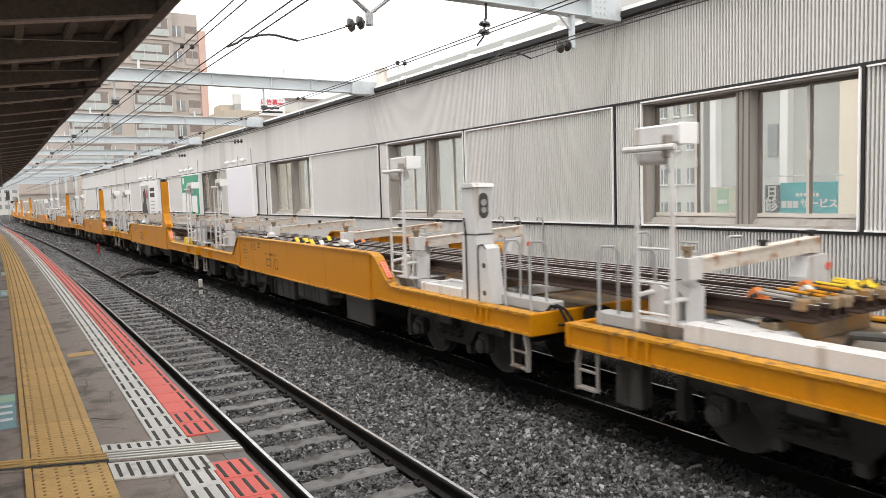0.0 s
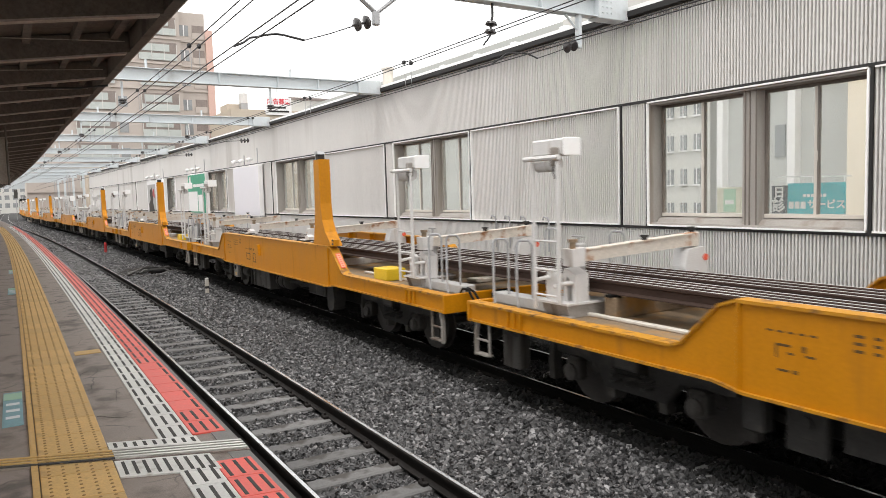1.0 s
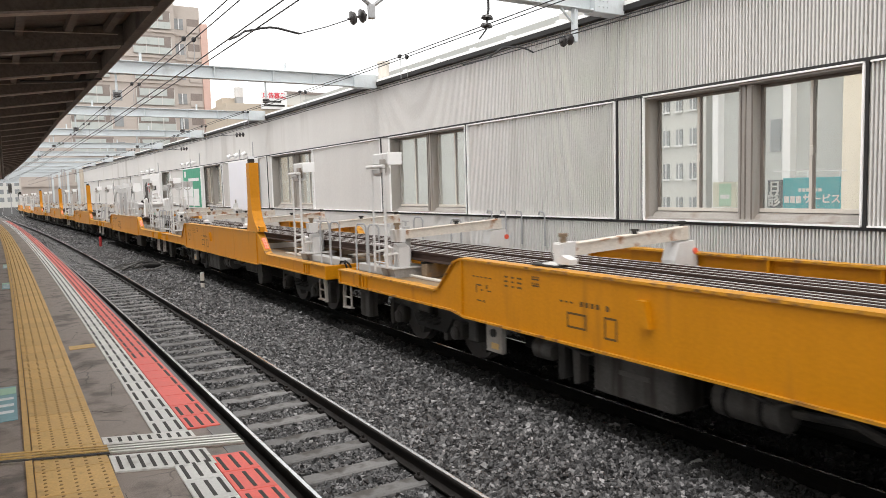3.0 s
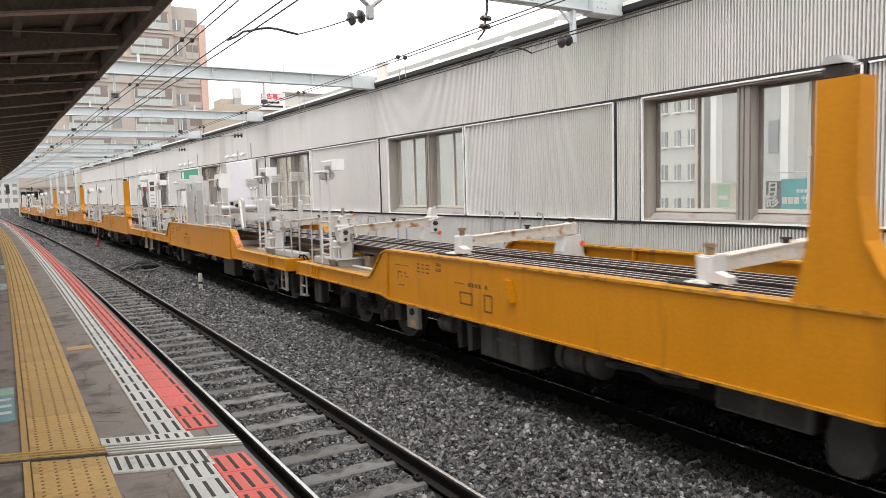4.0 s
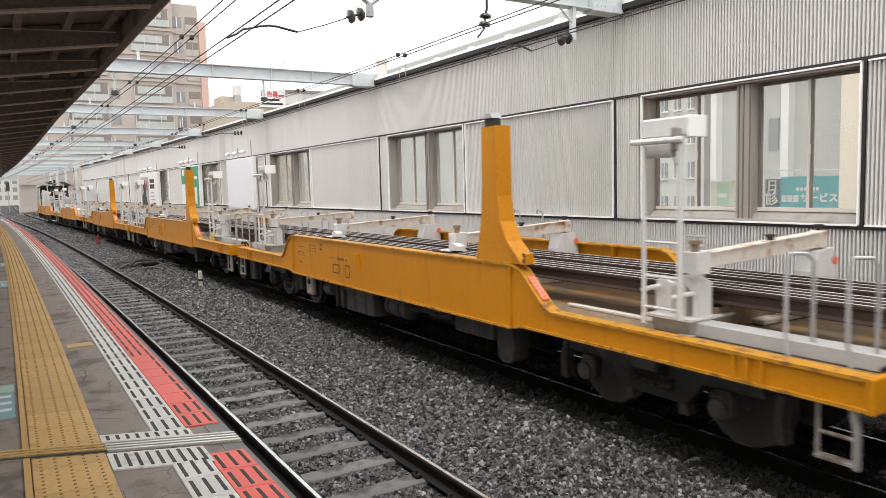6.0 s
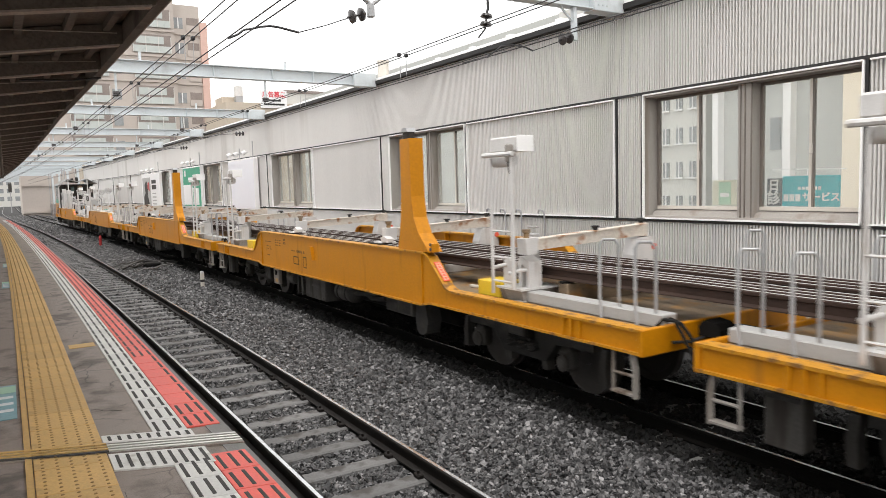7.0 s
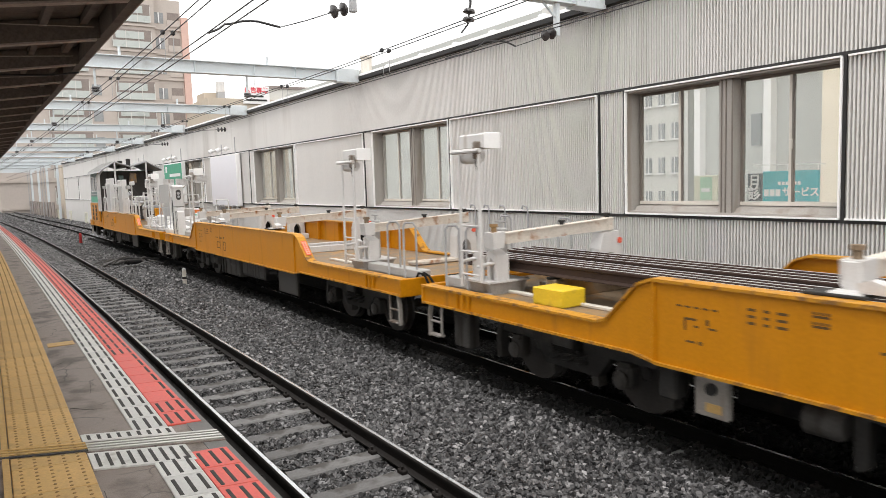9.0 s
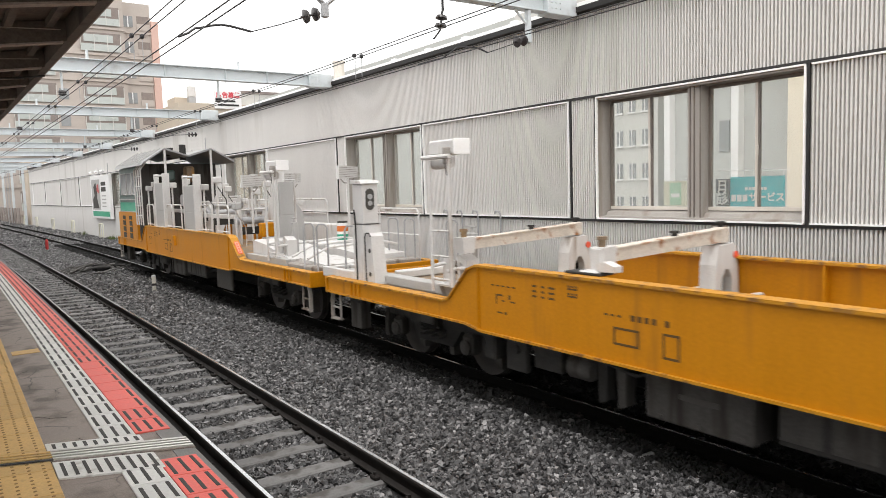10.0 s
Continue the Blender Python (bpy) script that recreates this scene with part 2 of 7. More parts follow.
LABEL_RED = mat("red warning label", (0.70, 0.10, 0.05), 0.4, vary=0.1, bump=0)
POST_RED = mat("red marker post", (0.42, 0.03, 0.03), 0.5, vary=0.1, bump=0)
CAB_GREEN = mat("dark green cab paint", (0.07, 0.12, 0.11), 0.4, vary=0.1, scale=2, dirt=(0.12, 0.15, 0.15), dirt_at=0.6)
ROOF_GREY = mat("grey sheet roof", (0.27, 0.27, 0.27), 0.55, vary=0.1, scale=2, bump=0.1)
ORANGE = mat("orange clamp paint", (0.60, 0.16, 0.03), 0.5, vary=0.2, dirt=(0.25, 0.10, 0.05))
GREEN_PAINT = mat("green machine paint", (0.02, 0.33, 0.20), 0.4, vary=0.1)
HOOP = mat("cream hoop paint", (0.70, 0.68, 0.55), 0.5, vary=0.1)
WEED = mat("weed leaf", (0.08, 0.11, 0.025), 0.7, vary=0.3, bump=0)
INSIDE = mat("corridor plaster", (0.66, 0.67, 0.65), 0.8, vary=0.05, bump=0.02)

# ---- mesh tools ----
BEND = 0.000363          # the line curves gently to the left beyond y = 5


def off(y):
    """How far the line has swung to the left: it bends to y = 75, then straightens out."""
    d = min(max(0.0, y - 75.0), 82.4)
    return BEND * max(0.0, min(y, 75.0) - 5.0) ** 2 + 0.05082 * d - 0.0003084 * d * d


def at(x, y, z):
    """A place given across and along the track, on the curve."""
    return (x - off(y), y, z)


def heading(y):
    return math.degrees(math.atan((off(y + 0.5) - off(y - 0.5))))


class Geo:
    def __init__(self):
        self.v, self.f = [], []

    def add(self, verts, faces):
        k = len(self.v)
        self.v += [tuple(p) for p in verts]
        self.f += [tuple(i + k for i in fa) for fa in faces]
        return self

    def box(self, x0, x1, y0, y1, z0, z1):
        return self.add([(x, y, z) for x in (x0, x1) for y in (y0, y1) for z in (z0, z1)],
                        [(0, 1, 3, 2), (4, 6, 7, 5), (0, 4, 5, 1), (2, 3, 7, 6), (0, 2, 6, 4), (1, 5, 7, 3)])

    def cbox(self, x0, x1, y0, y1, z0, z1, c=0.01):
        """A box with chamfered edges."""
        c = min(c, 0.45 * min(abs(x1 - x0), abs(y1 - y0), abs(z1 - z0)))
        lo, hi = (x0, y0, z0), (x1, y1, z1)
        vs, idx = [], {}
        for s in ((a, b, d) for a in (0, 1) for b in (0, 1) for d in (0, 1)):
            for ax in range(3):
                p = [(lo, hi)[s[i]][i] + (0 if i == ax else (c, -c)[s[i]]) for i in range(3)]
                idx[s, ax] = len(vs)
                vs.append(p)
        fs = []
        for ax in range(3):
            o = [i for i in range(3) if i != ax]
            for side in (0, 1):
                ring = []
                for a, b in ((0, 0), (1, 0), (1, 1), (0, 1)):
                    s = [0, 0, 0]
                    s[ax], s[o[0]], s[o[1]] = side, a, b
                    ring.append(idx[tuple(s), ax])
                fs.append(ring)
            for a in (0, 1):
                for b in (0, 1):
                    s, t = [0, 0, 0], [0, 0, 0]
                    s[o[0]], s[o[1]], t[o[0]], t[o[1]] = a, b, a, b
                    s[ax], t[ax] = 0, 1
                    s, t = tuple(s), tuple(t)
                    fs.append((idx[s, o[0]], idx[s, o[1]], idx[t, o[1]], idx[t, o[0]]))
        for s in ((a, b, d) for a in (0, 1) for b in (0, 1) for d in (0, 1)):
            fs.append((idx[s, 0], idx[s, 1], idx[s, 2]))
        return self.add(vs, fs)

    def tube(self, pts, r, n=8, closed_ends=True):
        """A round bar along the points; r may be a list."""
        pts = [Vector(p) for p in pts]
        rs = r if isinstance(r, (list, tuple)) else [r] * len(pts)
        rings, prev = [], None
        for i, p in enumerate(pts):
            d = (pts[min(i + 1, len(pts) - 1)] - pts[max(i - 1, 0)]).normalized()
            if prev is None:
                a = d.cross(Vector((0, 0, 1)) if abs(d.z) < 0.9 else Vector((1, 0, 0))).normalized()
            else:
                a = (prev - d * prev.dot(d)).normalized()
            prev, b = a, d.cross(a)
            rings.append([p + rs[i] * (math.cos(2 * math.pi * k / n) * a + math.sin(2 * math.pi * k / n) * b) for k in range(n)])
        vs = [q for ring in rings for q in ring]
        fs = [(i * n + k, i * n + (k + 1) % n, (i + 1) * n + (k + 1) % n, (i + 1) * n + k) for i in range(len(pts) - 1) for k in range(n)]
        if closed_ends:
            fs += [tuple(range(n))[::-1], tuple((len(pts) - 1) * n + k for k in range(n))]
        return self.add(vs, fs)

    def prism(self, outline, axis, lo, hi):
        """The outline (two coordinates, the axis left out) drawn out from lo to hi."""
        def put(a, b, c):
            p = [a, b]
            p.insert(axis, c)
            return p
        n = len(outline)
        vs = [put(a, b, lo) for a, b in outline] + [put(a, b, hi) for a, b in outline]
        fs = [(k, (k + 1) % n, n + (k + 1) % n, n + k) for k in range(n)] + [tuple(range(n))[::-1], tuple(range(n, 2 * n))]
        return self.add(vs, fs)

    def sweep(self, outline, ys, closed=True, ends=True):
        """An outline of (x, z) carried along the line."""
        n = len(outline)
        vs = [at(x, y, z) for y in ys for x, z in outline]
        m = n if closed else n - 1
        fs = [(i * n + k, i * n + (k + 1) % n, (i + 1) * n + (k + 1) % n, (i + 1) * n + k) for i in range(len(ys) - 1) for k in range(m)]
        if closed and ends:
            fs += [tuple(range(n))[::-1], tuple((len(ys) - 1) * n + k for k in range(n))]
        return self.add(vs, fs)

    def mesh(self, name, material, smooth=False):
        me = bpy.data.meshes.new(name)
        me.from_pydata(self.v, [], self.f)
        bm = bmesh.new()
        bm.from_mesh(me)
        if len(bm.faces) < 20000:
            bmesh.ops.recalc_face_normals(bm, faces=bm.faces)
        bm.to_mesh(me)
        bm.free()
        me.materials.append(material)
        if smooth:
            me.shade_smooth()
            me.set_sharp_from_angle(angle=radians(40))
        return me


def part(name, geo, material, parent=None, label="", smooth=False):
    """Links the geometry as one mesh object, under its thing or part where one is given."""
    ob = new(name, geo.mesh(name, material, smooth))
    if parent:
        ob.parent = parent
    if label:
        tagged(ob, label)
    return ob


def thing(name, label, category, group="", kind="", m=None):
    ob = new(name)
    ob.empty_display_size = 0.2
    if m:
        ob.matrix_world = m
    return tagged(ob, label, category, group, kind)


def piece(name, mesh, parent, m):
    ob = new(name, mesh)
    ob.parent, ob.matrix_local = parent, m
    return ob


def steps(a, b, d):
    n = max(1, round((b - a) / d))
    return [a + (b - a) * i / n for i in range(n + 1)]


LINE = steps(-8, 60, 2) + steps(64, 260, 4)

# ---- ground, tracks, platform ----
g = Geo()
S = 3000
g.add([(-S, -S, -1.2), (S, -S, -1.2), (S, S, -1.2), (-S, S, -1.2)], [(0, 1, 2, 3)])
tagged(part("ground", g, SOIL), "bare brown-grey soil round the railway", "ground", kind="structure")

g = Geo()
BED_X, BED_Z = [1.0, 1.6, 1.92, 2.12, 3.06, 3.26, 3.7, 4.5, 5.3, 7.5, 8.3, 9.86], [-0.26, -0.165, -0.16, -0.20, -0.20, -0.16, -0.16, -0.19, -0.165, -0.165, -0.30, -0.36]
bed = [(1.0, -1.2)] + list(zip(BED_X, BED_Z)) + [(9.86, -1.2)]
g.sweep(bed, LINE)
tagged(part("ballast_bed", g, BALLAST_BED), "dark grey crushed-stone ballast bed under both tracks", "ballast", kind="structure")


def rail_outline(x, top=0.0):
    return [(x - 0.063, top - 0.153), (x + 0.063, top - 0.153), (x + 0.063, top - 0.14), (x + 0.012, top - 0.12), (x + 0.009, top - 0.045),
            (x + 0.032, top - 0.034), (x + 0.032, top - 0.008), (x + 0.022, top), (x - 0.022, top), (x - 0.032, top - 0.008),
            (x - 0.032, top - 0.034), (x - 0.009, top - 0.045), (x - 0.012, top - 0.12), (x - 0.063, top - 0.14)]


def sleeper_mesh():
    g = Geo()
    g.prism([(-0.14, -0.34), (0.14, -0.34), (0.105, -0.168), (0.082, -0.155), (-0.082, -0.155), (-0.105, -0.168)], 0, -1.0, 1.0)
    return g.mesh("sleeper", CONCRETE)


def clip_mesh():
    g = Geo()
    g.cbox(-0.13, -0.065, -0.05, 0.05, -0.16, -0.115, 0.01).cbox(0.065, 0.13, -0.05, 0.05, -0.16, -0.115, 0.01)
    g.tube([(-0.1, 0, -0.13), (-0.1, 0, -0.085)], 0.014, 6).tube([(0.1, 0, -0.13), (0.1, 0, -0.085)], 0.014, 6)
    return g.mesh("clip", RAIL_SIDE)


SLEEPER, CLIP = sleeper_mesh(), clip_mesh()
TRACK_X = {"track_1": 2.588, "track_2": 6.386}


def build_track(name, cx, label, side):
    tr = thing(name, label, "railway track", kind="structure")
    for x in (cx - 0.566, cx + 0.566):
        r = part("rail", Geo().sweep(rail_outline(x), LINE), side, tr, "brown steel rail with a polished head", smooth=False)
        head = Geo().sweep([(x - 0.017, 0.0012), (x + 0.017, 0.0012)], LINE, closed=False)
        part("running_band", head, RAIL_TOP, r, "polished running band")
    return tr


def lay_sleepers(tr, cx, y0, y1, clips):
    n = int((y1 - y0) / 0.6)
    for i in range(n):
        y = y0 + 0.6 * i + random.uniform(-0.01, 0.01)
        x, _, _ = at(cx, y, 0)
        s = piece("sleeper", SLEEPER, tr, pose(x, y, random.uniform(-0.012, 0.008), 0, 0, heading(y) + random.uniform(-0.5, 0.5)))
        if y < clips:
            for dx in (-0.566, 0.566):
                piece("clip", CLIP, s, pose(dx, 0, 0))


track_1 = build_track("track_1", TRACK_X["track_1"], "platform track with polished rails on concrete sleepers", RAIL_SIDE)
# this track's rails take the darker steel, with the train's shade painted in
track_2 = build_track("track_2", TRACK_X["track_2"], "second track with polished rails under the passing train", RAIL_SHADED)

# platform slab with its coping, asphalt and the strips of tactile tiles
ZP = 1.0
platform = thing("platform", "station platform with asphalt, ochre tactile tiles and red edge strip", "platform", kind="structure")
part("slab", Geo().sweep([(-9, -1.2), (0.80, -1.2), (0.80, ZP - 0.25), (1.0, ZP - 0.18), (1.0, ZP - 0.004), (-9, ZP - 0.004)], LINE), ASPHALT, platform, "worn dark grey platform asphalt with cracks")
part("coping", Geo().sweep([(1.001, ZP - 0.16), (1.13, ZP - 0.16), (1.13, ZP - 0.012), (1.122, ZP), (1.001, ZP)], LINE), COPING, platform, "stained concrete platform edge")

# ---- the grey clad building along the line ----
WX = 9.9
W_TOP, W_BOT, W_ROOF = 4.06, 1.83, 5.72
WALL_END = 88.0


def corrugated(g, y0, y1, z0, z1, x=WX, pitch=0.056):
    """Trapezoidal sheet, ribs upright; the sheet of the farther bays is shallower."""
    n = max(1, round((y1 - y0) / pitch))
    p = (y1 - y0) / n
    line = []
    for i in range(n):
        a = y0 + i * p
        deep = 0.05 - 0.032 * min(1.0, max(0.0, (a - 9.0) / 7.0)) - 0.010 * min(1.0, max(0.0, (a - 17.0) / 7.0))
        line += [(x, a), (x, a + 0.48 * p), (x + deep, a + 0.56 * p), (x + deep, a + 0.92 * p)]
    line.append((x, y1))
    vs = [at(a, b, z) for a, b in line for z in (z0, z1)]
    g.add(vs, [(2 * i, 2 * i + 2, 2 * i + 3, 2 * i + 1) for i in range(len(line) - 1)])


def strip(g, x0, x1, z0, z1, y0, y1):
    g.sweep([(x0, z0), (x1, z0), (x1, z1), (x0, z1)], steps(y0, y1, 3))


wall = thing("wall_east", "long grey corrugated metal wall of the station building", "wall", kind="structure")
# openings: (y0, y1); between them raised panels
WINDOWS = [(5.28, 9.14), (14.95, 19.0), (25.1, 29.6), (37.2, 41.6), (49.0, 54.5)]
SPANS = [(-8.0, 5.19)] + [(9.85, 14.85), (19.6, 25.0), (30.2, 37.0), (42.2, 48.8), (55.2, 62.0), (62.5, 70.0), (70.5, 78.0), (78.5, 86.0)]
g = Geo()
corrugated(g, -8, 40, W_TOP + 0.045, W_ROOF)
corrugated(g, -8, 40, -1.2, W_BOT - 0.045)
part("cladding", g, CORRUGATED, wall)
g = Geo()
for z0, z1 in ((W_TOP + 0.045, W_ROOF), (-1.2, W_BOT - 0.045)):
    g.sweep([(WX + 0.012, z0), (WX + 0.012, z1)], steps(40, WALL_END, 2), closed=False)
part("far_cladding", g, CORRUGATED, wall)
# the band of windows and panels
edges = sorted([e for s in SPANS for e in s] + [e for w in WINDOWS for e in w])
g, far = Geo(), Geo()
y = -8.0
taken = sorted(WINDOWS)
for a, b in taken + [(WALL_END, WALL_END)]:
    if a > y:
        if y < 40:
            corrugated(g, y, min(a, 40), W_BOT, W_TOP)
        if a > 40:
            far.sweep([(WX + 0.012, W_BOT), (WX + 0.012, W_TOP)], steps(max(y, 40), a, 2), closed=False)
    y = b
part("band_cladding", g, CORRUGATED, wall)
part("far_band_cladding", far, CORRUGATED, wall)
g, d = Geo(), Geo()
strip(d, WX - 0.02, WX + 0.06, W_TOP, W_TOP + 0.045, -8, WALL_END)
strip(d, WX - 0.02, WX + 0.06, W_BOT - 0.045, W_BOT, -8, WALL_END)
part("joint_strip", d, TRIM_DARK, wall, "dark horizontal joint strip")
for a, b in SPANS + WINDOWS:
    t = Geo()
    strip(t, WX - 0.05, WX + 0.02, W_TOP - 0.027, W_TOP - 0.002, a, b)
    strip(t, WX - 0.05, WX + 0.02, W_BOT + 0.002, W_BOT + 0.027, a, b)
    for y, s in ((a, -1), (b, 1)):
        if a > 0:
            t.sweep([(WX - 0.045, W_BOT + 0.027), (WX + 0.02, W_BOT + 0.027), (WX + 0.02, W_TOP - 0.027), (WX - 0.045, W_TOP - 0.027)], [y - 0.014, y + 0.014])
        if -5 < y and a > 0:
            part("joint_upright", Geo().sweep([(WX - 0.02, W_BOT), (WX + 0.05, W_BOT), (WX + 0.05, W_TOP), (WX - 0.02, W_TOP)], sorted([y + s * 0.02, y + s * 0.058])), TRIM_DARK, wall, "dark upright joint")
    part("panel_trim", t, TRIM_LIGHT, wall, "light aluminium panel trim")
# parapet capping and the building behind
part("capping", Geo().sweep([(WX - 0.12, W_ROOF), (WX + 0.5, W_ROOF), (WX + 0.5, W_ROOF + 0.13), (WX - 0.12, W_ROOF + 0.08)], steps(-8, WALL_END, 3)), TRIM_LIGHT, wall, "pale metal roof capping")
part("gutter", Geo().sweep([(WX - 0.16, W_ROOF - 0.10), (WX + 0.01, W_ROOF - 0.10), (WX + 0.01, W_ROOF - 0.002), (WX - 0.16, W_ROOF - 0.002)], steps(-8, WALL_END, 3)), TRIM_DARK, wall, "dark gutter under the capping")
part("roof", Geo().sweep([(WX + 0.1, W_ROOF - 0.25), (WX + 1.1, W_ROOF - 0.25), (WX + 1.1, W_ROOF - 0.05), (WX + 0.1, W_ROOF - 0.05)], steps(-8, WALL_END, 3)), ROOF_GREY, wall)
part("end_wall", Geo().sweep([(WX, -1.2), (WX + 1.1, -1.2), (WX + 1.1, W_ROOF), (WX, W_ROOF)], [WALL_END, WALL_END + 0.2]), PALE_WALL, wall)


def build_window(k, y0, y1):
    w = thing("window_%d" % k, "deep recessed window with cream sliding frames in the grey wall", "window", kind="structure")
    depth = 0.32
    r = Geo()
    for z0, z1 in ((W_BOT + 0.02, W_BOT + 0.06), (W_TOP - 0.06, W_TOP - 0.02)):
        r.sweep([(WX, z0), (WX + depth + 0.1, z0), (WX + depth + 0.1, z1), (WX, z1)], [y0, y1])
    for a, b in ((y0, y0 + 0.03), (y1 - 0.03, y1)):
        r.sweep([(WX, W_BOT), (WX + depth + 0.1, W_BOT), (WX + depth + 0.1, W_TOP), (WX, W_TOP)], [a, b])
    part("reveal", r, REVEAL, w, "stained grey reveal")
    mid = (y0 + y1) / 2 - 0.06
    part("pier", Geo().sweep([(WX + 0.10, W_BOT + 0.05), (WX + depth + 0.1, W_BOT + 0.05), (WX + depth + 0.1, W_TOP - 0.05), (WX + 0.10, W_TOP - 0.05)], [mid - 0.13, mid + 0.13]), REVEAL, w, "grey pier between the panes")
    for d0, d1 in ((-0.125, -0.105), (-0.01, 0.01), (0.07, 0.085)):
        part("pier_groove", Geo().sweep([(WX + 0.085, W_BOT + 0.06), (WX + 0.099, W_BOT + 0.06), (WX + 0.099, W_TOP - 0.06), (WX + 0.085, W_TOP - 0.06)], [mid + d0, mid + d1]), FRAME_BROWN, w)
    for a, b in ((y0 + 0.05, mid - 0.13), (mid + 0.13, y1 - 0.05)):
        x = WX + depth - 0.03
        part("window_sill", Geo().sweep([(WX + 0.14, W_BOT + 0.05), (x + 0.06, W_BOT + 0.05), (x + 0.06, W_BOT + 0.17), (WX + 0.20, W_BOT + 0.13)], [a, b]), REVEAL, w)
        f = Geo()
        z0, z1, c = W_BOT + 0.17, W_TOP - 0.06, (a + b) / 2
        for ya, yb, za, zb in ((a, b, z1 - 0.05, z1), (a, a + 0.05, z0 + 0.06, z1 - 0.05), (b - 0.05, b, z0 + 0.06, z1 - 0.05), (c - 0.035, c - 0.008, z0 + 0.06, z1 - 0.05)):
            f.sweep([(x, za), (x + 0.06, za), (x + 0.06, zb), (x, zb)], [ya, yb])
        part("window_frame", f, FRAME_BROWN if k == 1 else REVEAL, w, "stained bronze frame")
        f = Geo()
        for ya, yb, za, zb in ((a, b, z0, z0 + 0.06), (c - 0.008, c + 0.035, z0 + 0.06, z1 - 0.05)):
            f.sweep([(x - 0.004, za), (x + 0.06, za), (x + 0.06, zb), (x - 0.004, zb)], [ya, yb])
        part("sash_rail", f, FRAME_CREAM, w, "cream sash rail")
        for pa, pb in ((a + 0.05, c - 0.035), (c + 0.035, b - 0.05)):
            p = part("pane", Geo().sweep([(x + 0.025, z0 + 0.06), (x + 0.031, z0 + 0.06), (x + 0.031, z1 - 0.05), (x + 0.025, z1 - 0.05)], [pa, pb]), GLASS, w)
            p.visible_shadow = False
        part("catch", Geo().cbox(*[at(x, c, 0)[0] - 0.02, at(x, c, 0)[0] + 0.005], c - 0.025, c + 0.025, 2.85, 3.0, 0.008), FRAME_CREAM, w)
    return w


for k, (a, b) in enumerate(WINDOWS):
    build_window(k + 1, a, b)

# ---- canopy over the platform ----
canopy = thing("platform_canopy", "dark steel platform canopy with close ribs, rising to its edge", "canopy", kind="structure")
CY = steps(-6, 92, 2)


def lift(y):
    """The canopy climbs a little along the platform."""
    return -0.09 + 0.018 * (min(max(y, 3.0), 16.0) - 3.0)


def roof_sweep(outline):
    g = Geo().sweep(outline, CY)
    g.v = [(x, y, z + lift(y)) for x, y, z in g.v]
    return g


part("roof_sheet", roof_sweep([(-4, 3.39), (-0.6, 3.86), (1.02, 4.08), (1.02, 4.13), (-0.6, 3.91), (-4, 3.44)]), CANOPY, canopy, "dark underside of the roof sheet")
part("edge_beam", roof_sweep([(0.96, 3.90), (1.03, 3.90), (1.03, 4.16), (0.96, 4.16)]), CANOPY, canopy, "dark edge beam with a thin gutter")
part("gutter_line", roof_sweep([(1.031, 3.905), (1.045, 3.905), (1.045, 3.94), (1.031, 3.94)]), CANOPY_RIB, canopy)
RIB = Geo().prism([(-3.9, 3.19), (0.958, 3.885), (0.958, 4.06), (-0.6, 3.85), (-3.9, 3.39)], 1, -0.035, 0.035).mesh("rib", CANOPY)
LIP = Geo().prism([(-3.9, 3.17), (0.93, 3.868), (0.93, 3.883), (-3.9, 3.185)], 1, -0.042, 0.042).mesh("rib_flange", CANOPY_RIB)
for i in range(54):
    y = 2.10 + 1.62 * i
    r = piece("rib", RIB, canopy, pose(-off(y), y, lift(y), 0, 0, heading(y)))
    piece("rib_flange", LIP, r, pose(0, 0, 0))
for x in (-1.3, -0.75, -0.25, 0.16, 0.52, 0.83):
    z = 3.79 + 0.136 * (x + 0.6)
    part("purlin", roof_sweep([(x - 0.028, z), (x + 0.028, z), (x + 0.028, z + 0.06), (x - 0.028, z + 0.06)]), CANOPY, canopy)
for y in (5.7, 7.3, 8.9):
    part("tie_rod", Geo().tube([(-2.2, y - 0.9, 3.42 + lift(y)), (0.85, y + 0.75, 3.90 + lift(y))], 0.004, 6), CANOPY_RIB, canopy)
for i in range(9):
    y = 13.0 + 9.5 * i
    x = -off(y)
    part("pillar", Geo().cbox(x - 1.95, x - 1.75, y - 0.1, y + 0.1, ZP, 3.5, 0.015), CANOPY, canopy)
speaker_x = -off(14.0)
box = part("cable_box", Geo().cbox(-0.42, -0.02, 13.6, 14.0, 2.9, 3.62, 0.02), CANOPY_RIB, canopy, "dull grey box hung under the canopy")
part("hanger", Geo().tube([(-0.04, 13.55, 2.86), (-0.04, 13.55, 3.8)], 0.02, 6), CANOPY, canopy)
part("cable", Geo().tube([(0.2, 9.2, 3.83), (0.7, 9.05, 3.83), (1.0, 9.0, 3.87)], 0.012, 6), WIRE, canopy)


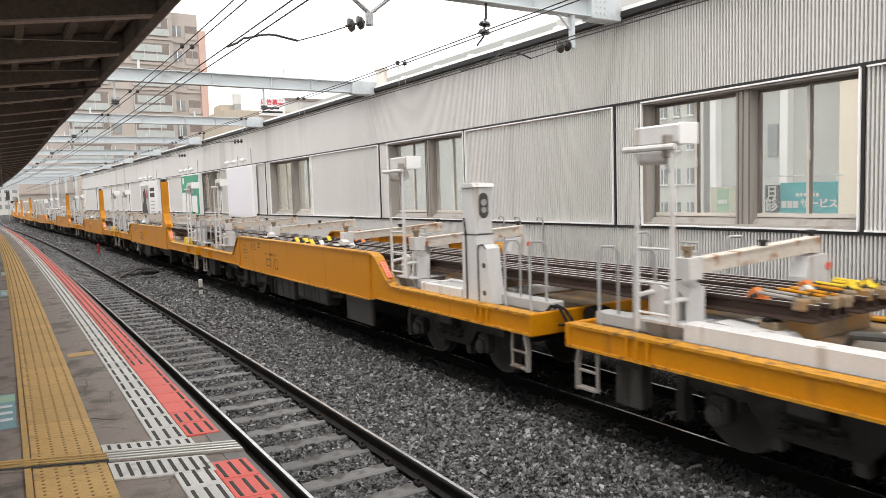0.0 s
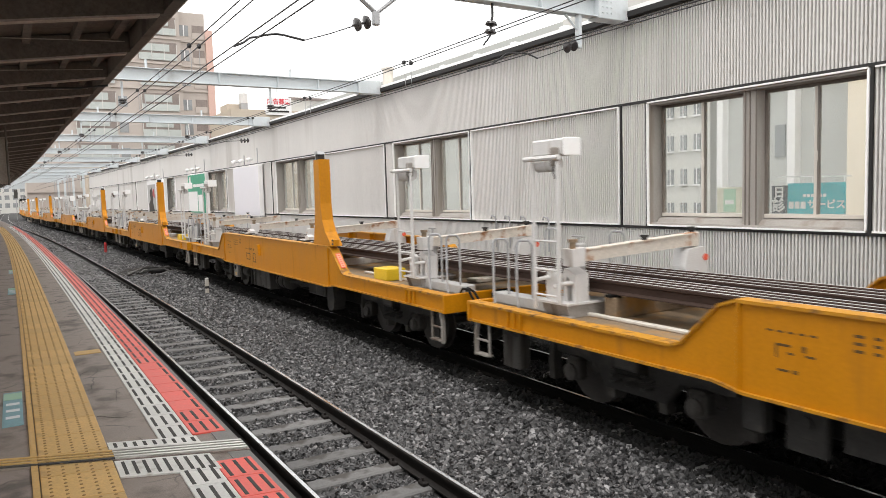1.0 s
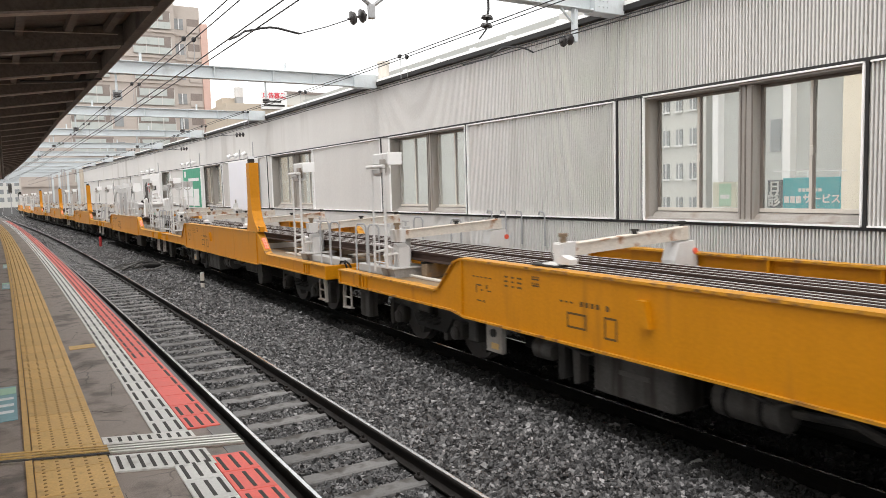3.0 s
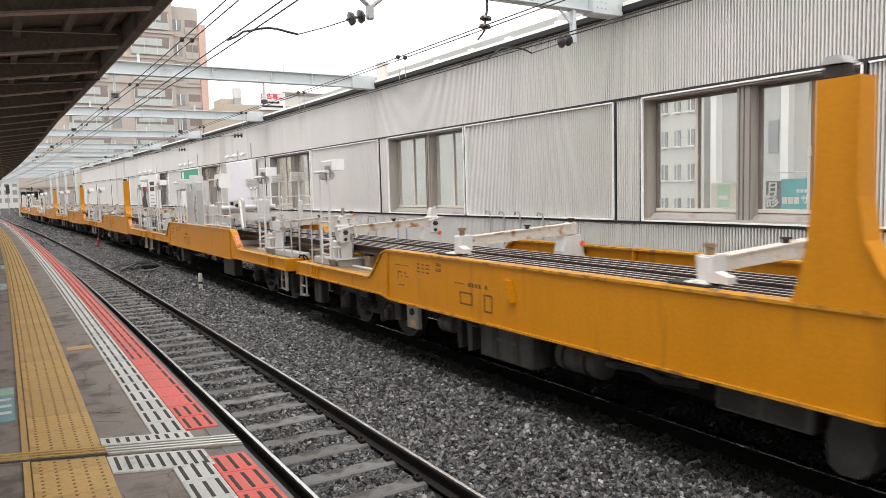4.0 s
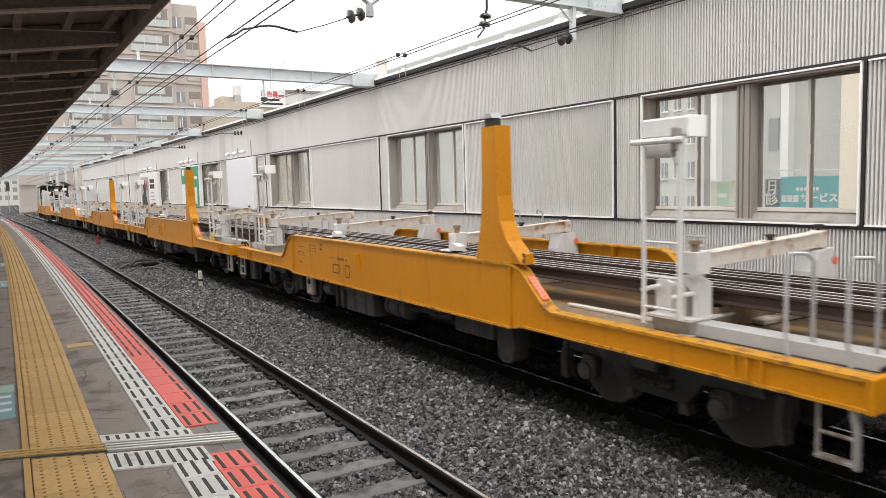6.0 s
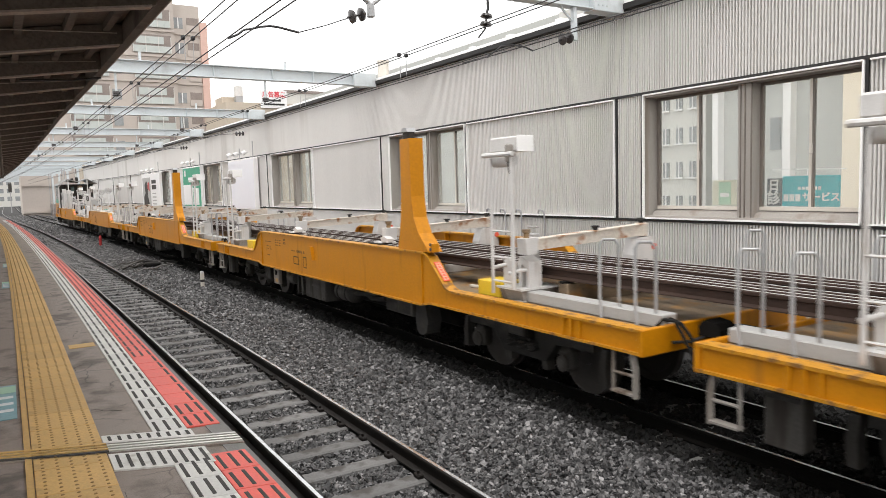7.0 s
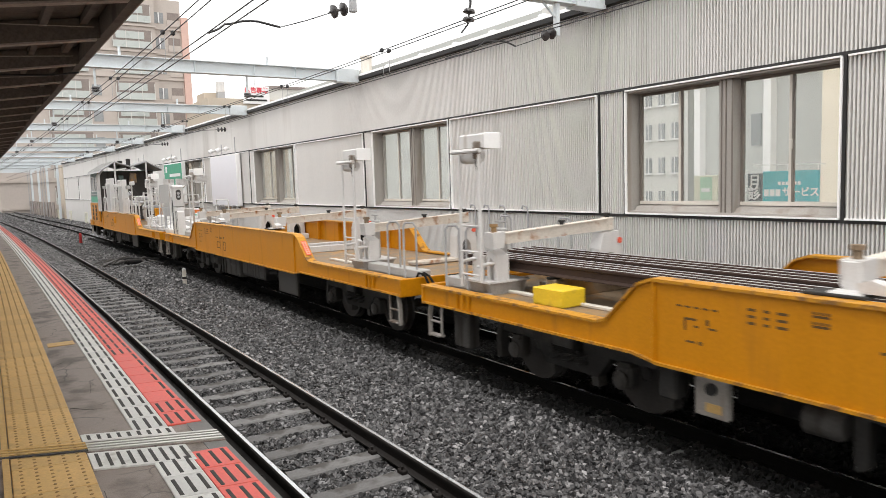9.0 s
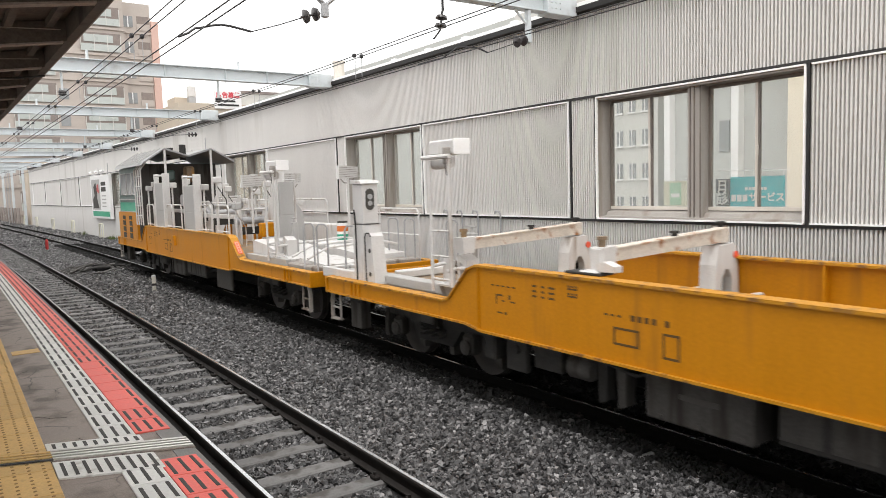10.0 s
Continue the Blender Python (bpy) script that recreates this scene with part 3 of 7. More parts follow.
# ---- portal girders over the tracks, wires, insulators ----
def girder(y):
    g = thing("portal_girder", "pale blue-grey steel girder spanning the tracks under the sky", "girder", group="girders over the line")
    g.matrix_world = pose(-off(y), y, 0, 0, 0, heading(y))
    z0, z1 = 5.57, 5.90
    part("web", Geo().box(-1.5, WX - 0.5, -0.012, 0.012, z0 + 0.02, z1 - 0.02), BEAM, g)
    part("lower_flange", Geo().cbox(-1.5, WX - 0.3, -0.11, 0.11, z0, z0 + 0.022, 0.004), BEAM, g)
    part("upper_flange", Geo().cbox(-1.5, WX - 0.3, -0.11, 0.11, z1 - 0.022, z1, 0.004), BEAM, g)
    part("end_box", Geo().cbox(WX - 0.85, WX - 0.13, -0.15, 0.15, z0 - 0.03, z1 + 0.03, 0.01), BEAM, g, "bolted splice at the wall")
    for x in (WX - 0.76, WX - 0.66, WX - 0.56):
        for z in (5.64, 5.74, 5.84):
            part("bolt", Geo().tube([(x, -0.15, z), (x, -0.172, z)], 0.016, 6), BEAM, g)
    if y > 85:
        for x in (-1.4, WX - 0.6):
            part("leg", Geo().cbox(x - 0.12, x + 0.12, -0.12, 0.12, -1.2, z0 - 0.03, 0.01), BEAM, g)
    for x in (0.5, 2.0, 3.5, 5.0, 6.6, 7.8):
        part("stiffener", Geo().box(x - 0.008, x + 0.008, -0.1, 0.1, z0 + 0.022, z1 - 0.022), BEAM, g)
    return g


def disc_string(g, a, b, n=2):
    a, b = Vector(a), Vector(b)
    d = (b - a).normalized()
    for k in range(n):
        c = a.lerp(b, (k + 0.5) / n)
        g.tube([c - d * 0.035, c - d * 0.03, c + d * 0.01, c + d * 0.035], [0.03, 0.085, 0.10, 0.028], 14)
    g.tube([a, b], 0.018, 8)


GIRDERS = [9.6, 19.5, 29.7, 39.6, 49.5, 59, 68.5, 78, 87.5, 97, 107, 117, 127, 138, 149, 160]
for i, y in enumerate(GIRDERS):
    g = girder(y)
    if i in (1, 2, 3, 4):
        for x in (2.59, 6.39):
            h = part("hanger_bracket", Geo().tube([(x, 0, 5.57), (x, 0, 5.12)], 0.03, 6), BEAM, g)
            part("top_post", Geo().tube([(x + 0.6, 0, 5.9), (x + 0.6, 0, 6.12)], 0.035, 6), BEAM, h)
            k = Geo()
            disc_string(k, (x, 0, 5.10), (x, 0, 4.99))
            part("insulator", k, INSUL, h, "brown disc insulators", smooth=True)

# brackets of the nearest girder
near = thing("wire_bracket", "galvanised brackets and disc insulators under a girder", "insulator", group="line insulators")
near.matrix_world = pose(0, 9.6, 0)
part("v_arm", Geo().tube([(4.22, 0, 5.57), (4.72, 0, 5.20), (4.72, 0, 5.06)], 0.03, 6).tube([(5.22, 0, 5.57), (4.74, 0, 5.20)], 0.03, 6).cbox(4.67, 4.77, -0.04, 0.04, 5.02, 5.22, 0.01), GALV, near, "galvanised V bracket")
k = Geo()
disc_string(k, (4.64, 0, 5.07), (4.34, 0, 4.98))
part("insulator", k, INSUL, near, "brown disc insulators", smooth=True)
k = Geo()
disc_string(k, (6.80, 0, 5.30), (6.76, 0, 5.04))
part("hanging_insulator", k, INSUL, near, "brown disc insulators", smooth=True)
part("hook", Geo().tube([(6.82, 0, 5.57), (6.82, 0, 5.36), (6.80, 0, 5.30)], 0.02, 6), WIRE, near)
part("lower_hook", Geo().tube([(6.76, 0, 5.04), (6.72, 0.04, 4.97), (6.66, 0.05, 4.90)], 0.014, 6), WIRE, near)
part("drop_arm", Geo().cbox(8.62, 8.70, -0.05, 0.05, 5.0, 5.57, 0.008).tube([(8.35, 0, 5.56), (8.65, 0, 5.30)], 0.022, 6), BEAM, near)
k = Geo()
disc_string(k, (8.62, 0, 5.06), (8.32, 0, 4.98))
part("arm_insulator", k, INSUL, near, "brown disc insulators", smooth=True)


def wire(name, pts, r=0.011, label="dark overhead messenger wire above the track", group="overhead wires"):
    return tagged(part(name, Geo().tube(pts, r, 6), WIRE, smooth=True), label, "wire", group)


WY = steps(-6, 40, 4) + steps(50, 200, 10)
for cx in (TRACK_X["track_1"], TRACK_X["track_2"]):
    for dx in (-0.07, 0.07):
        wire("messenger_wire", [at(cx + dx, y, 4.95 + 0.02 * math.sin(y / 3)) for y in WY], 0.008)
        wire("contact_wire", [at(cx + 0.03 + dx, y, 4.50) for y in WY], 0.008, "dark twin contact wire above the track")
    for y in (11.7, 16.8, 21.5, 26.5, 31, 36, 41, 46, 52, 58):
        h = thing("dropper", "thin wire dropper with dark clamps", "dropper", group="droppers of the overhead line", m=pose(*at(cx, y, 0)))
        for x in (-0.05, 0.08):
            part("dropper_wire", Geo().tube([(x, 0, 4.5), (x, 0, 4.95)], 0.006, 5), GALV, h)
        for x in (-0.07, 0.08):
            part("clamp", Geo().cbox(x - 0.03, x + 0.03, -0.04, 0.04, 4.91, 4.98, 0.015), WIRE, h)
# pull-off cables from the brackets to the wires
wire("pull_off_cable", [(4.34, 9.6, 4.97), (4.0, 9.6, 4.84), (3.60, 9.6, 4.71)], 0.008)
wire("feeder_jumper", [(3.60, 9.6, 4.71), (3.50, 9.6, 4.725), (3.41, 9.6, 4.74), (3.30, 9.6, 4.757), (3.19, 9.6, 4.76), (3.05, 9.6, 4.735), (2.94, 9.6, 4.70), (2.84, 9.6, 4.68), (2.75, 9.6, 4.61), (2.62, 9.6, 4.55)], 0.016, "thick dark jumper cable between wires")
wire("pull_off_cable", [(8.32, 9.6, 4.96), (8.0, 9.6, 4.85), (7.73, 9.6, 4.76)], 0.008)
wire("feeder_jumper", [(7.73, 9.6, 4.76), (7.6, 9.6, 4.80), (7.49, 9.6, 4.82), (7.3, 9.6, 4.82), (7.08, 9.6, 4.79), (6.95, 9.6, 4.70), (6.79, 9.6, 4.60), (6.5, 9.9, 4.52)], 0.014, "thick dark jumper cable between wires")
for y in (29.9, 39.8):
    wire("pull_off_cable", [at(8.9, y, 4.95), at(8.0, y, 4.9), at(6.45, y, 4.6)], 0.012)
    k = Geo()
    disc_string(k, at(8.9, y, 4.95), at(8.5, y, 4.93), 3)
    tagged(part("line_insulator", k, INSUL, smooth=True), "brown disc insulator string on a cable", "insulator", "line insulators")

# small boxes on the wall's capping
for y in (11.4, 13.1, 14.6, 16.2, 18.0):
    tagged(part("cap_box", Geo().cbox(WX - 0.05, WX + 0.12, y - 0.09, y + 0.09, W_ROOF + 0.085, W_ROOF + 0.155, 0.008), TRIM_LIGHT), "pale metal box on the roof capping", "roof box", "boxes on the capping")
tagged(part("roof_vent", Geo().tube([at(WX + 0.25, 19.7, W_ROOF + 0.16), at(WX + 0.25, 19.7, W_ROOF + 0.6)], 0.17, 10).tube([at(WX + 0.25, 19.7, W_ROOF + 0.6), at(WX + 0.25, 19.7, W_ROOF + 0.66)], 0.2, 10), FRAME_CREAM), "cream cylindrical roof vent by the capping", "vent")

# ---- boards hung before the wall ----
def board(y0, y1, z0, z1, face, name, label):
    b = thing(name, label, "notice board", m=pose(0, 0, 0))
    x = 9.62
    ym = (y0 + y1) / 2
    b.matrix_world = pose(-off(ym), ym, 0, 0, 0, heading(ym))
    l = (y1 - y0) / 2
    part("case", Geo().cbox(x, x + 0.2, -l, l, z0, z1, 0.02), TRIM_LIGHT, b, "pale metal case")
    part("face", Geo().box(x - 0.006, x - 0.001, -l + 0.06, l - 0.06, z0 + 0.06, z1 - 0.06), face, b)
    for y in (-l * 0.5, l * 0.5):
        part("support", Geo().box(x + 0.2, 9.95, y - 0.03, y + 0.03, z0 + 0.3, z0 + 0.36), GALV, b)
    part("lamp_arm", Geo().tube([(x - 0.05, -l * 0.7, z1 + 0.22), (x - 0.05, l * 0.7, z1 + 0.22)], 0.02, 6).tube([(x + 0.05, -l * 0.9, z1), (x + 0.05, -l * 0.9, z1 + 0.72)], 0.025, 6).tube([(x + 0.05, l * 0.1, z1), (x + 0.05, l * 0.1, z1 + 0.5)], 0.025, 6), GALV, b)
    for y in (-l * 0.6, 0, l * 0.6):
        part("lamp", Geo().tube([(x - 0.25, y, z1 + 0.18), (x - 0.12, y, z1 + 0.26), (x - 0.03, y, z1 + 0.24)], [0.10, 0.09, 0.03], 10), SIGN_WHITE, b, "small white spot lamp", smooth=True)
    return b, x, l


b, x, l = board(30.95, 34.85, 1.69, 4.02, LILAC, "blank_board", "blank white board with spot lamps, hung before the wall")
b, x, l = board(40.1, 44.1, 1.72, 4.02, SIGN_GREEN, "green_board", "green and white notice board with spot lamps, before the wall")
part("lower_sheet", Geo().box(x - 0.012, x - 0.007, -0.2, l - 0.1, 1.85, 3.0), SIGN_WHITE, b, "white lower sheet")
part("lower_strip", Geo().box(x - 0.012, x - 0.007, -l + 0.5, -0.35, 1.85, 2.8), SIGN_WHITE, b)
part("heading_bar", Geo().box(x - 0.012, x - 0.007, -l + 0.35, l - 1.3, 3.25, 3.42), SIGN_WHITE, b)
part("badge", Geo().box(x - 0.012, x - 0.007, l - 0.75, l - 0.4, 3.5, 3.85), SIGN_WHITE, b)
b, x, l = board(50.6, 56.4, 1.0, 3.97, SIGN_WHITE, "poster_board", "framed poster with a grey picture and green foot before the wall")
part("picture", Geo().box(x - 0.012, x - 0.007, -0.1, l - 0.3, 1.6, 3.7), CABINET, b, "grey abstract picture")
part("picture_mass", Geo().prism([(0.4, 1.7), (2.2, 1.7), (2.3, 2.3), (1.7, 2.6), (1.9, 3.2), (1.2, 3.5), (0.8, 3.0), (0.9, 2.4)], 0, x - 0.018, x - 0.013), UNDER_DUST, b)
part("picture_red", Geo().prism([(0.2, 2.7), (0.9, 2.9), (0.8, 3.3), (0.3, 3.4)], 0, x - 0.024, x - 0.019), POST_RED, b)
part("writing_bar", Geo().box(x - 0.012, x - 0.007, -1.9, -0.5, 2.85, 3.15), UNDER_DUST, b)
part("writing_bar", Geo().box(x - 0.012, x - 0.007, -1.9, -0.5, 3.25, 3.5), UNDER_DUST, b)
for k in range(4):
    part("small_bar", Geo().box(x - 0.012, x - 0.007, -1.8, -0.6, 1.8 + 0.24 * k, 1.88 + 0.24 * k), CABINET, b)
part("foot", Geo().box(x - 0.012, x - 0.007, -l + 0.3, l - 0.3, 1.15, 1.5), SIGN_GREEN, b, "green foot of the poster")

# hoop barriers before the far wall
HOOP_M = Geo().tube([(0, -0.62, -0.40), (0, -0.62, 0.60), (0, -0.55, 0.68), (0, 0.55, 0.68), (0, 0.62, 0.60), (0, 0.62, -0.40)], 0.032, 8).tube([(0, 0, -0.40), (0, 0, 0.66)], 0.028, 8).mesh("hoop_barrier", HOOP, True)
for y in (52.8, 63, 72, 81, 90, 97, 104, 111, 118, 126):
    x = at(9.35, y, 0)[0]
    h = tagged(new("hoop_barrier", HOOP_M), "cream-painted steel hoop barrier standing on the ballast", "barrier", "hoop barriers by the wall")
    h.matrix_world = pose(x, y, 0, 0, 0, heading(y))
# curved pipes on the wall ledge
for y in (12.7, 13.3, 13.85, 11.9):
    tagged(part("bent_pipe", Geo().tube([(9.83, y, 1.2), (9.83, y, 1.86), (9.82, y + 0.03, 1.93), (9.82, y + 0.16, 1.95), (9.83, y + 0.2, 1.88)], 0.02, 7), GALV, smooth=True), "thin bent grey pipe at the foot of the panels", "pipe", "pipes on the wall")

# posts and trackside gear
p = thing("marker_post", "short white concrete marker post in the ballast", "post", m=pose(4.62, 20.9, 0))
part("shaft", Geo().cbox(-0.05, 0.05, -0.05, 0.05, -0.3, 0.24, 0.015), FRAME_CREAM, p)
part("dark_band", Geo().cbox(-0.053, 0.053, -0.053, 0.053, -0.02, 0.06, 0.01), UNDER_GREY, p)
part("cap", Geo().cbox(-0.05, 0.05, -0.05, 0.05, 0.22, 0.29, 0.02), PALE, p)
p = thing("red_post", "short red marker post in the ballast", "post", m=pose(4.14, 42.0, 0))
part("shaft", Geo().tube([(0, 0, -0.3), (0, 0, 0.28)], 0.075, 10), POST_RED, p)
part("head", Geo().tube([(0, 0, 0.281), (0, 0, 0.34), (0, 0, 0.40)], [0.075, 0.065, 0.03], 10), POST_RED, p)
p = thing("impedance_gear", "low dark trackside box with cables beside the rail", "trackside box", m=pose(4.3, 28.0, 0))
part("casing", Geo().cbox(-0.1, 0.4, -0.2, 0.7, -0.2, 0.0, 0.04), UNDER, p)
rng = random.Random(21)
for k in range(10):
    a, b = rng.uniform(-1.2, -0.5), rng.uniform(-1.6, 0.6)
    pts = [(a, b, -0.13)]
    for q in range(5):
        a, b = a + rng.uniform(0.15, 0.5), b + rng.uniform(-0.25, 0.55)
        pts.append((a, b, rng.uniform(-0.12, 0.03)))
    part("cable", Geo().tube(pts + [(a + 0.15, b, -0.15)], 0.028, 6), (CONCRETE, SLOT, UNDER_GREY)[k % 3], p, smooth=True)

# ---- what shows through the windows: a bright ledge and the street side beyond ----
ledge = thing("window_ledge", "plain pale ledge behind the windows", "ledge", kind="structure")
part("floor", Geo().sweep([(WX + 0.45, 1.55), (WX + 1.1, 1.55), (WX + 1.1, 1.65), (WX + 0.45, 1.65)], steps(-8, 60, 4)), INSIDE, ledge)
part("far_parapet", Geo().sweep([(WX + 0.95, 1.65), (WX + 1.05, 1.65), (WX + 1.05, 1.8), (WX + 0.95, 1.8)], steps(-8, 60, 4)), INSIDE, ledge)
b = thing("street_front", "long pale row of buildings across the street behind the windows", "building")
part("wall", Geo().box(36, 44, -40, 95, -1.2, 15), STREET, b)
# the street beyond
b = thing("office_block", "pale office block seen through the windows, with small square windows", "building", m=pose(30, 25.5, 0))
part("wall", Geo().box(0, 10, -1.9, 9, -1.2, 13), PALE_WALL, b)
for r in range(6):
    for c in range(6):
        w_ = part("window", Geo().box(-0.05, 0.05, -1.32 + 0.85 * c, -0.93 + 0.85 * c, 0.85 + 1.75 * r, 1.65 + 1.75 * r), DARK_GLASS, b)
        part("glazing_bar", Geo().box(-0.08, -0.051, -1.14 + 0.85 * c, -1.10 + 0.85 * c, 0.85 + 1.75 * r, 1.65 + 1.75 * r).box(-0.12, -0.051, -1.38 + 0.85 * c, -0.87 + 0.85 * c, 0.77 + 1.75 * r, 0.85 + 1.75 * r), SIGN_WHITE, w_)
b = thing("grey_block", "smooth grey building seen through the windows", "building", m=pose(27, 14, 0))
part("wall", Geo().box(0, 9, -4.6, 6.65, -1.2, 14), STREET, b)
part("window", Geo().box(-0.05, 0.05, 3.6, 4.05, 3.6, 4.9), DARK_GLASS, b)
part("pillar", Geo().box(-0.4, 0.0, 6.3, 6.6, -1.2, 14), SIGN_WHITE, b)
part("pillar", Geo().box(-0.4, 0.0, 2.95, 3.28, -1.2, 14), SIGN_WHITE, b)
b = thing("cream_block", "cream building seen through the windows", "building", m=pose(25, 6, 0))
part("wall", Geo().box(0, 1.8, -16, 8.0, -1.2, 14), CREAM_PALE, b)


def writing(txt, size, material, parent, m, name="lettering"):
    cu = bpy.data.curves.new(name, "FONT")
    cu.body, cu.size, cu.extrude, cu.align_x, cu.align_y = txt, size, 0.002, "CENTER", "CENTER"
    cu.offset = 0.03 * size
    tmp = bpy.data.objects.new(name, cu)
    me = bpy.data.meshes.new_from_object(tmp)
    bpy.data.objects.remove(tmp)
    me.materials.clear()
    me.materials.append(material)
    ob = new(name, me)
    ob.parent, ob.matrix_local = parent, m
    return ob


FACE_WEST = Matrix(((0, 0, -1, 0), (-1, 0, 0, 0), (0, 1, 0, 0), (0, 0, 0, 1)))   # a text's plane turned to look along -x
s = thing("teal_sign", "teal advertising sign with white writing, behind the window", "sign", m=pose(10.62, 6.45, 0))
part("panel", Geo().cbox(0, 0.04, -0.46, 0.46, 2.05, 2.53, 0.006), SIGN_TEAL, s)
writing("サービス", 0.15, SIGN_WHITE, s, Matrix.Translation((-0.006, -0.18, 2.19)) @ FACE_WEST)
for k in range(3):
    part("writing_bar", Geo().box(-0.008, -0.001, 0.15 + 0.1 * k, 0.23 + 0.1 * k, 2.13, 2.24), SIGN_WHITE, s)
for k in range(6):
    part("small_writing_bar", Geo().box(-0.008, -0.001, -0.18 + 0.065 * k, -0.135 + 0.065 * k, 2.31, 2.36), SIGN_WHITE, s)
part("rail", Geo().tube([(0.1, -0.5, 2.62), (0.1, 0.7, 2.64)], 0.012, 6).tube([(0.1, -0.4, 2.62), (0.1, -0.4, 2.5)], 0.01, 6).tube([(0.1, 0.1, 2.63), (0.1, 0.1, 2.5)], 0.01, 6), SIGN_WHITE, s)
s = thing("clinic_sign", "narrow white and dark sign with large characters, behind the window", "sign", m=pose(10.62, 7.05, 0))
part("panel", Geo().cbox(0, 0.04, -0.13, 0.13, 2.05, 2.5, 0.006), SIGN_DARK, s)
writing("日", 0.2, SIGN_WHITE, s, Matrix.Translation((-0.006, 0.0, 2.38)) @ FACE_WEST)
writing("診", 0.24, SIGN_WHITE, s, Matrix.Translation((-0.006, 0.0, 2.17)) @ FACE_WEST)
s = thing("mint_sign", "pale yellow sign with a green square, behind the window", "sign", m=pose(10.62, 8.0, 0))
part("panel", Geo().cbox(0, 0.04, -0.24, 0.24, 2.05, 2.49, 0.006), HOOP, s)
part("square", Geo().box(-0.008, -0.001, -0.14, 0.10, 2.07, 2.46), SIGN_MINT, s)
part("writing_bar", Geo().box(-0.014, -0.009, -0.11, 0.07, 2.2, 2.27), SIGN_WHITE, s)

# ---- the town beyond the line ----
def block(name, label, x0, x1, y0, y1, h, material, rows, cols, win=(1.4, 1.5), glass=None, sill=None, low=2.0):
    b = thing(name, label, "building")
    part("wall", Geo().cbox(x0, x1, y0, y1, -1.2, h, 0.05), material, b)
    part("roof_edge", Geo().cbox(x0 - 0.15, x1 + 0.15, y0 - 0.15, y1 + 0.15, h, h + 0.5, 0.05), material, b)
    dz = (h - low) / rows
    for r in range(rows):
        for c in range(cols):
            cx, z = x0 + (c + 0.5) * (x1 - x0) / cols, low + r * dz
            w = part("window", Geo().box(cx - win[0] / 2, cx + win[0] / 2, y0 - 0.06, y0 + 0.1, z, z + win[1]), glass or DARK_GLASS, b)
            if sill:
                part("sill", Geo().box(cx - win[0] / 2 - 0.1, cx + win[0] / 2 + 0.1, y0 - 0.2, y0 - 0.061, z - 0.15, z), sill, w)
    return b


# the tall brown apartment house
b = thing("apartment_house", "tall brown tiled apartment house with balconies and a pink end wall", "building")
X0, X1, YB, HT = 2.0, 30.0, 120.0, 34.2
part("wall", Geo().box(X0, 24.6, YB, YB + 14, -1.2, HT - 0.4), BROWN_WALL, b)
part("side_wing", Geo().box(24.6, 28.8, YB + 1.2, YB + 14, -1.2, HT - 1.6), BROWN_WALL, b)
part("end_wall", Geo().box(28.8, 29.9, YB + 0.8, YB + 14, -1.2, HT - 4.2), PINK_WALL, b, "pink end wall")
part("roof_edge", Geo().box(X0, 24.8, YB - 0.3, YB + 14, HT - 0.4, HT + 0.2), BROWN_WALL, b)
STOREY = 3.95
for k in range(8):
    z = 0.7 + STOREY * k
    part("band", Geo().box(X0, 24.7, YB - 0.25, YB, z - 0.5, z - 0.15), BROWN_WALL, b)
    part("side_band", Geo().box(24.62, 28.78, YB + 0.95, YB + 1.2, z - 0.5, z - 0.15), BROWN_WALL, b)
    for x in (9.0, 18.3):
        bal = part("balcony", Geo().box(x, x + 5.7, YB - 0.12, YB + 0.2, z + 0.3, z + 2.9), DARK_WALL, b, "balcony with pale glass screen")
        part("screen", Geo().box(x, x + 5.7, YB - 0.35, YB - 0.25, z + 0.1, z + 1.15), PALE_GLASS, bal)
        for j in range(4):
            part("post", Geo().box(x + j * 1.86, x + j * 1.86 + 0.1, YB - 0.4, YB - 0.36, z + 0.1, z + 2.6), PALE_WALL, bal)
        part("window", Geo().box(x + 0.5, x + 4.6, YB - 0.2, YB - 0.13, z + 1.5, z + 2.6), PALE_GLASS, bal)
    part("window", Geo().box(15.0, 16.3, YB - 0.06, YB + 0.1, z + 0.6, z + 2.2), DARK_GLASS, b)
    w = part("window", Geo().box(24.7, 26.2, YB + 1.14, YB + 1.3, z + 0.5, z + 2.2), DARK_GLASS, b)
    part("frame", Geo().box(25.4, 25.55, YB + 1.08, YB + 1.13, z + 0.5, z + 2.2), TRIM_LIGHT, w)
    part("loggia", Geo().box(26.8, 28.6, YB + 1.14, YB + 1.3, z + 0.2, z + 2.3), DARK_WALL, b, "dark open loggia")
    part("loggia_rail", Geo().box(26.7, 28.7, YB + 1.0, YB + 1.1, z + 0.1, z + 1.1), BROWN_WALL, b)

# the low building with the red-lettered sign
b = thing("sign_building", "low grey building with a white roof sign and water tank", "building")
part("wall", Geo().box(26.7, 39.0, 100, 112, -1.2, 14.9), CREAM_WALL, b)
part("annex", Geo().box(35.6, 44, 101, 112, -1.2, 16.6), PALE_WALL, b)
part("annex_roof", Geo().box(35.5, 44.2, 100.8, 112, 16.6, 17.0), DARK_WALL, b)
sg = part("roof_sign", Geo().cbox(31.6, 35.4, 99.7, 99.95, 14.2, 16.7, 0.03), SIGN_WHITE, b, "white roof sign with red characters")
FACE_SOUTH = Matrix(((1, 0, 0, 0), (0, 0, -1, 0), (0, 1, 0, 0), (0, 0, 0, 1)))
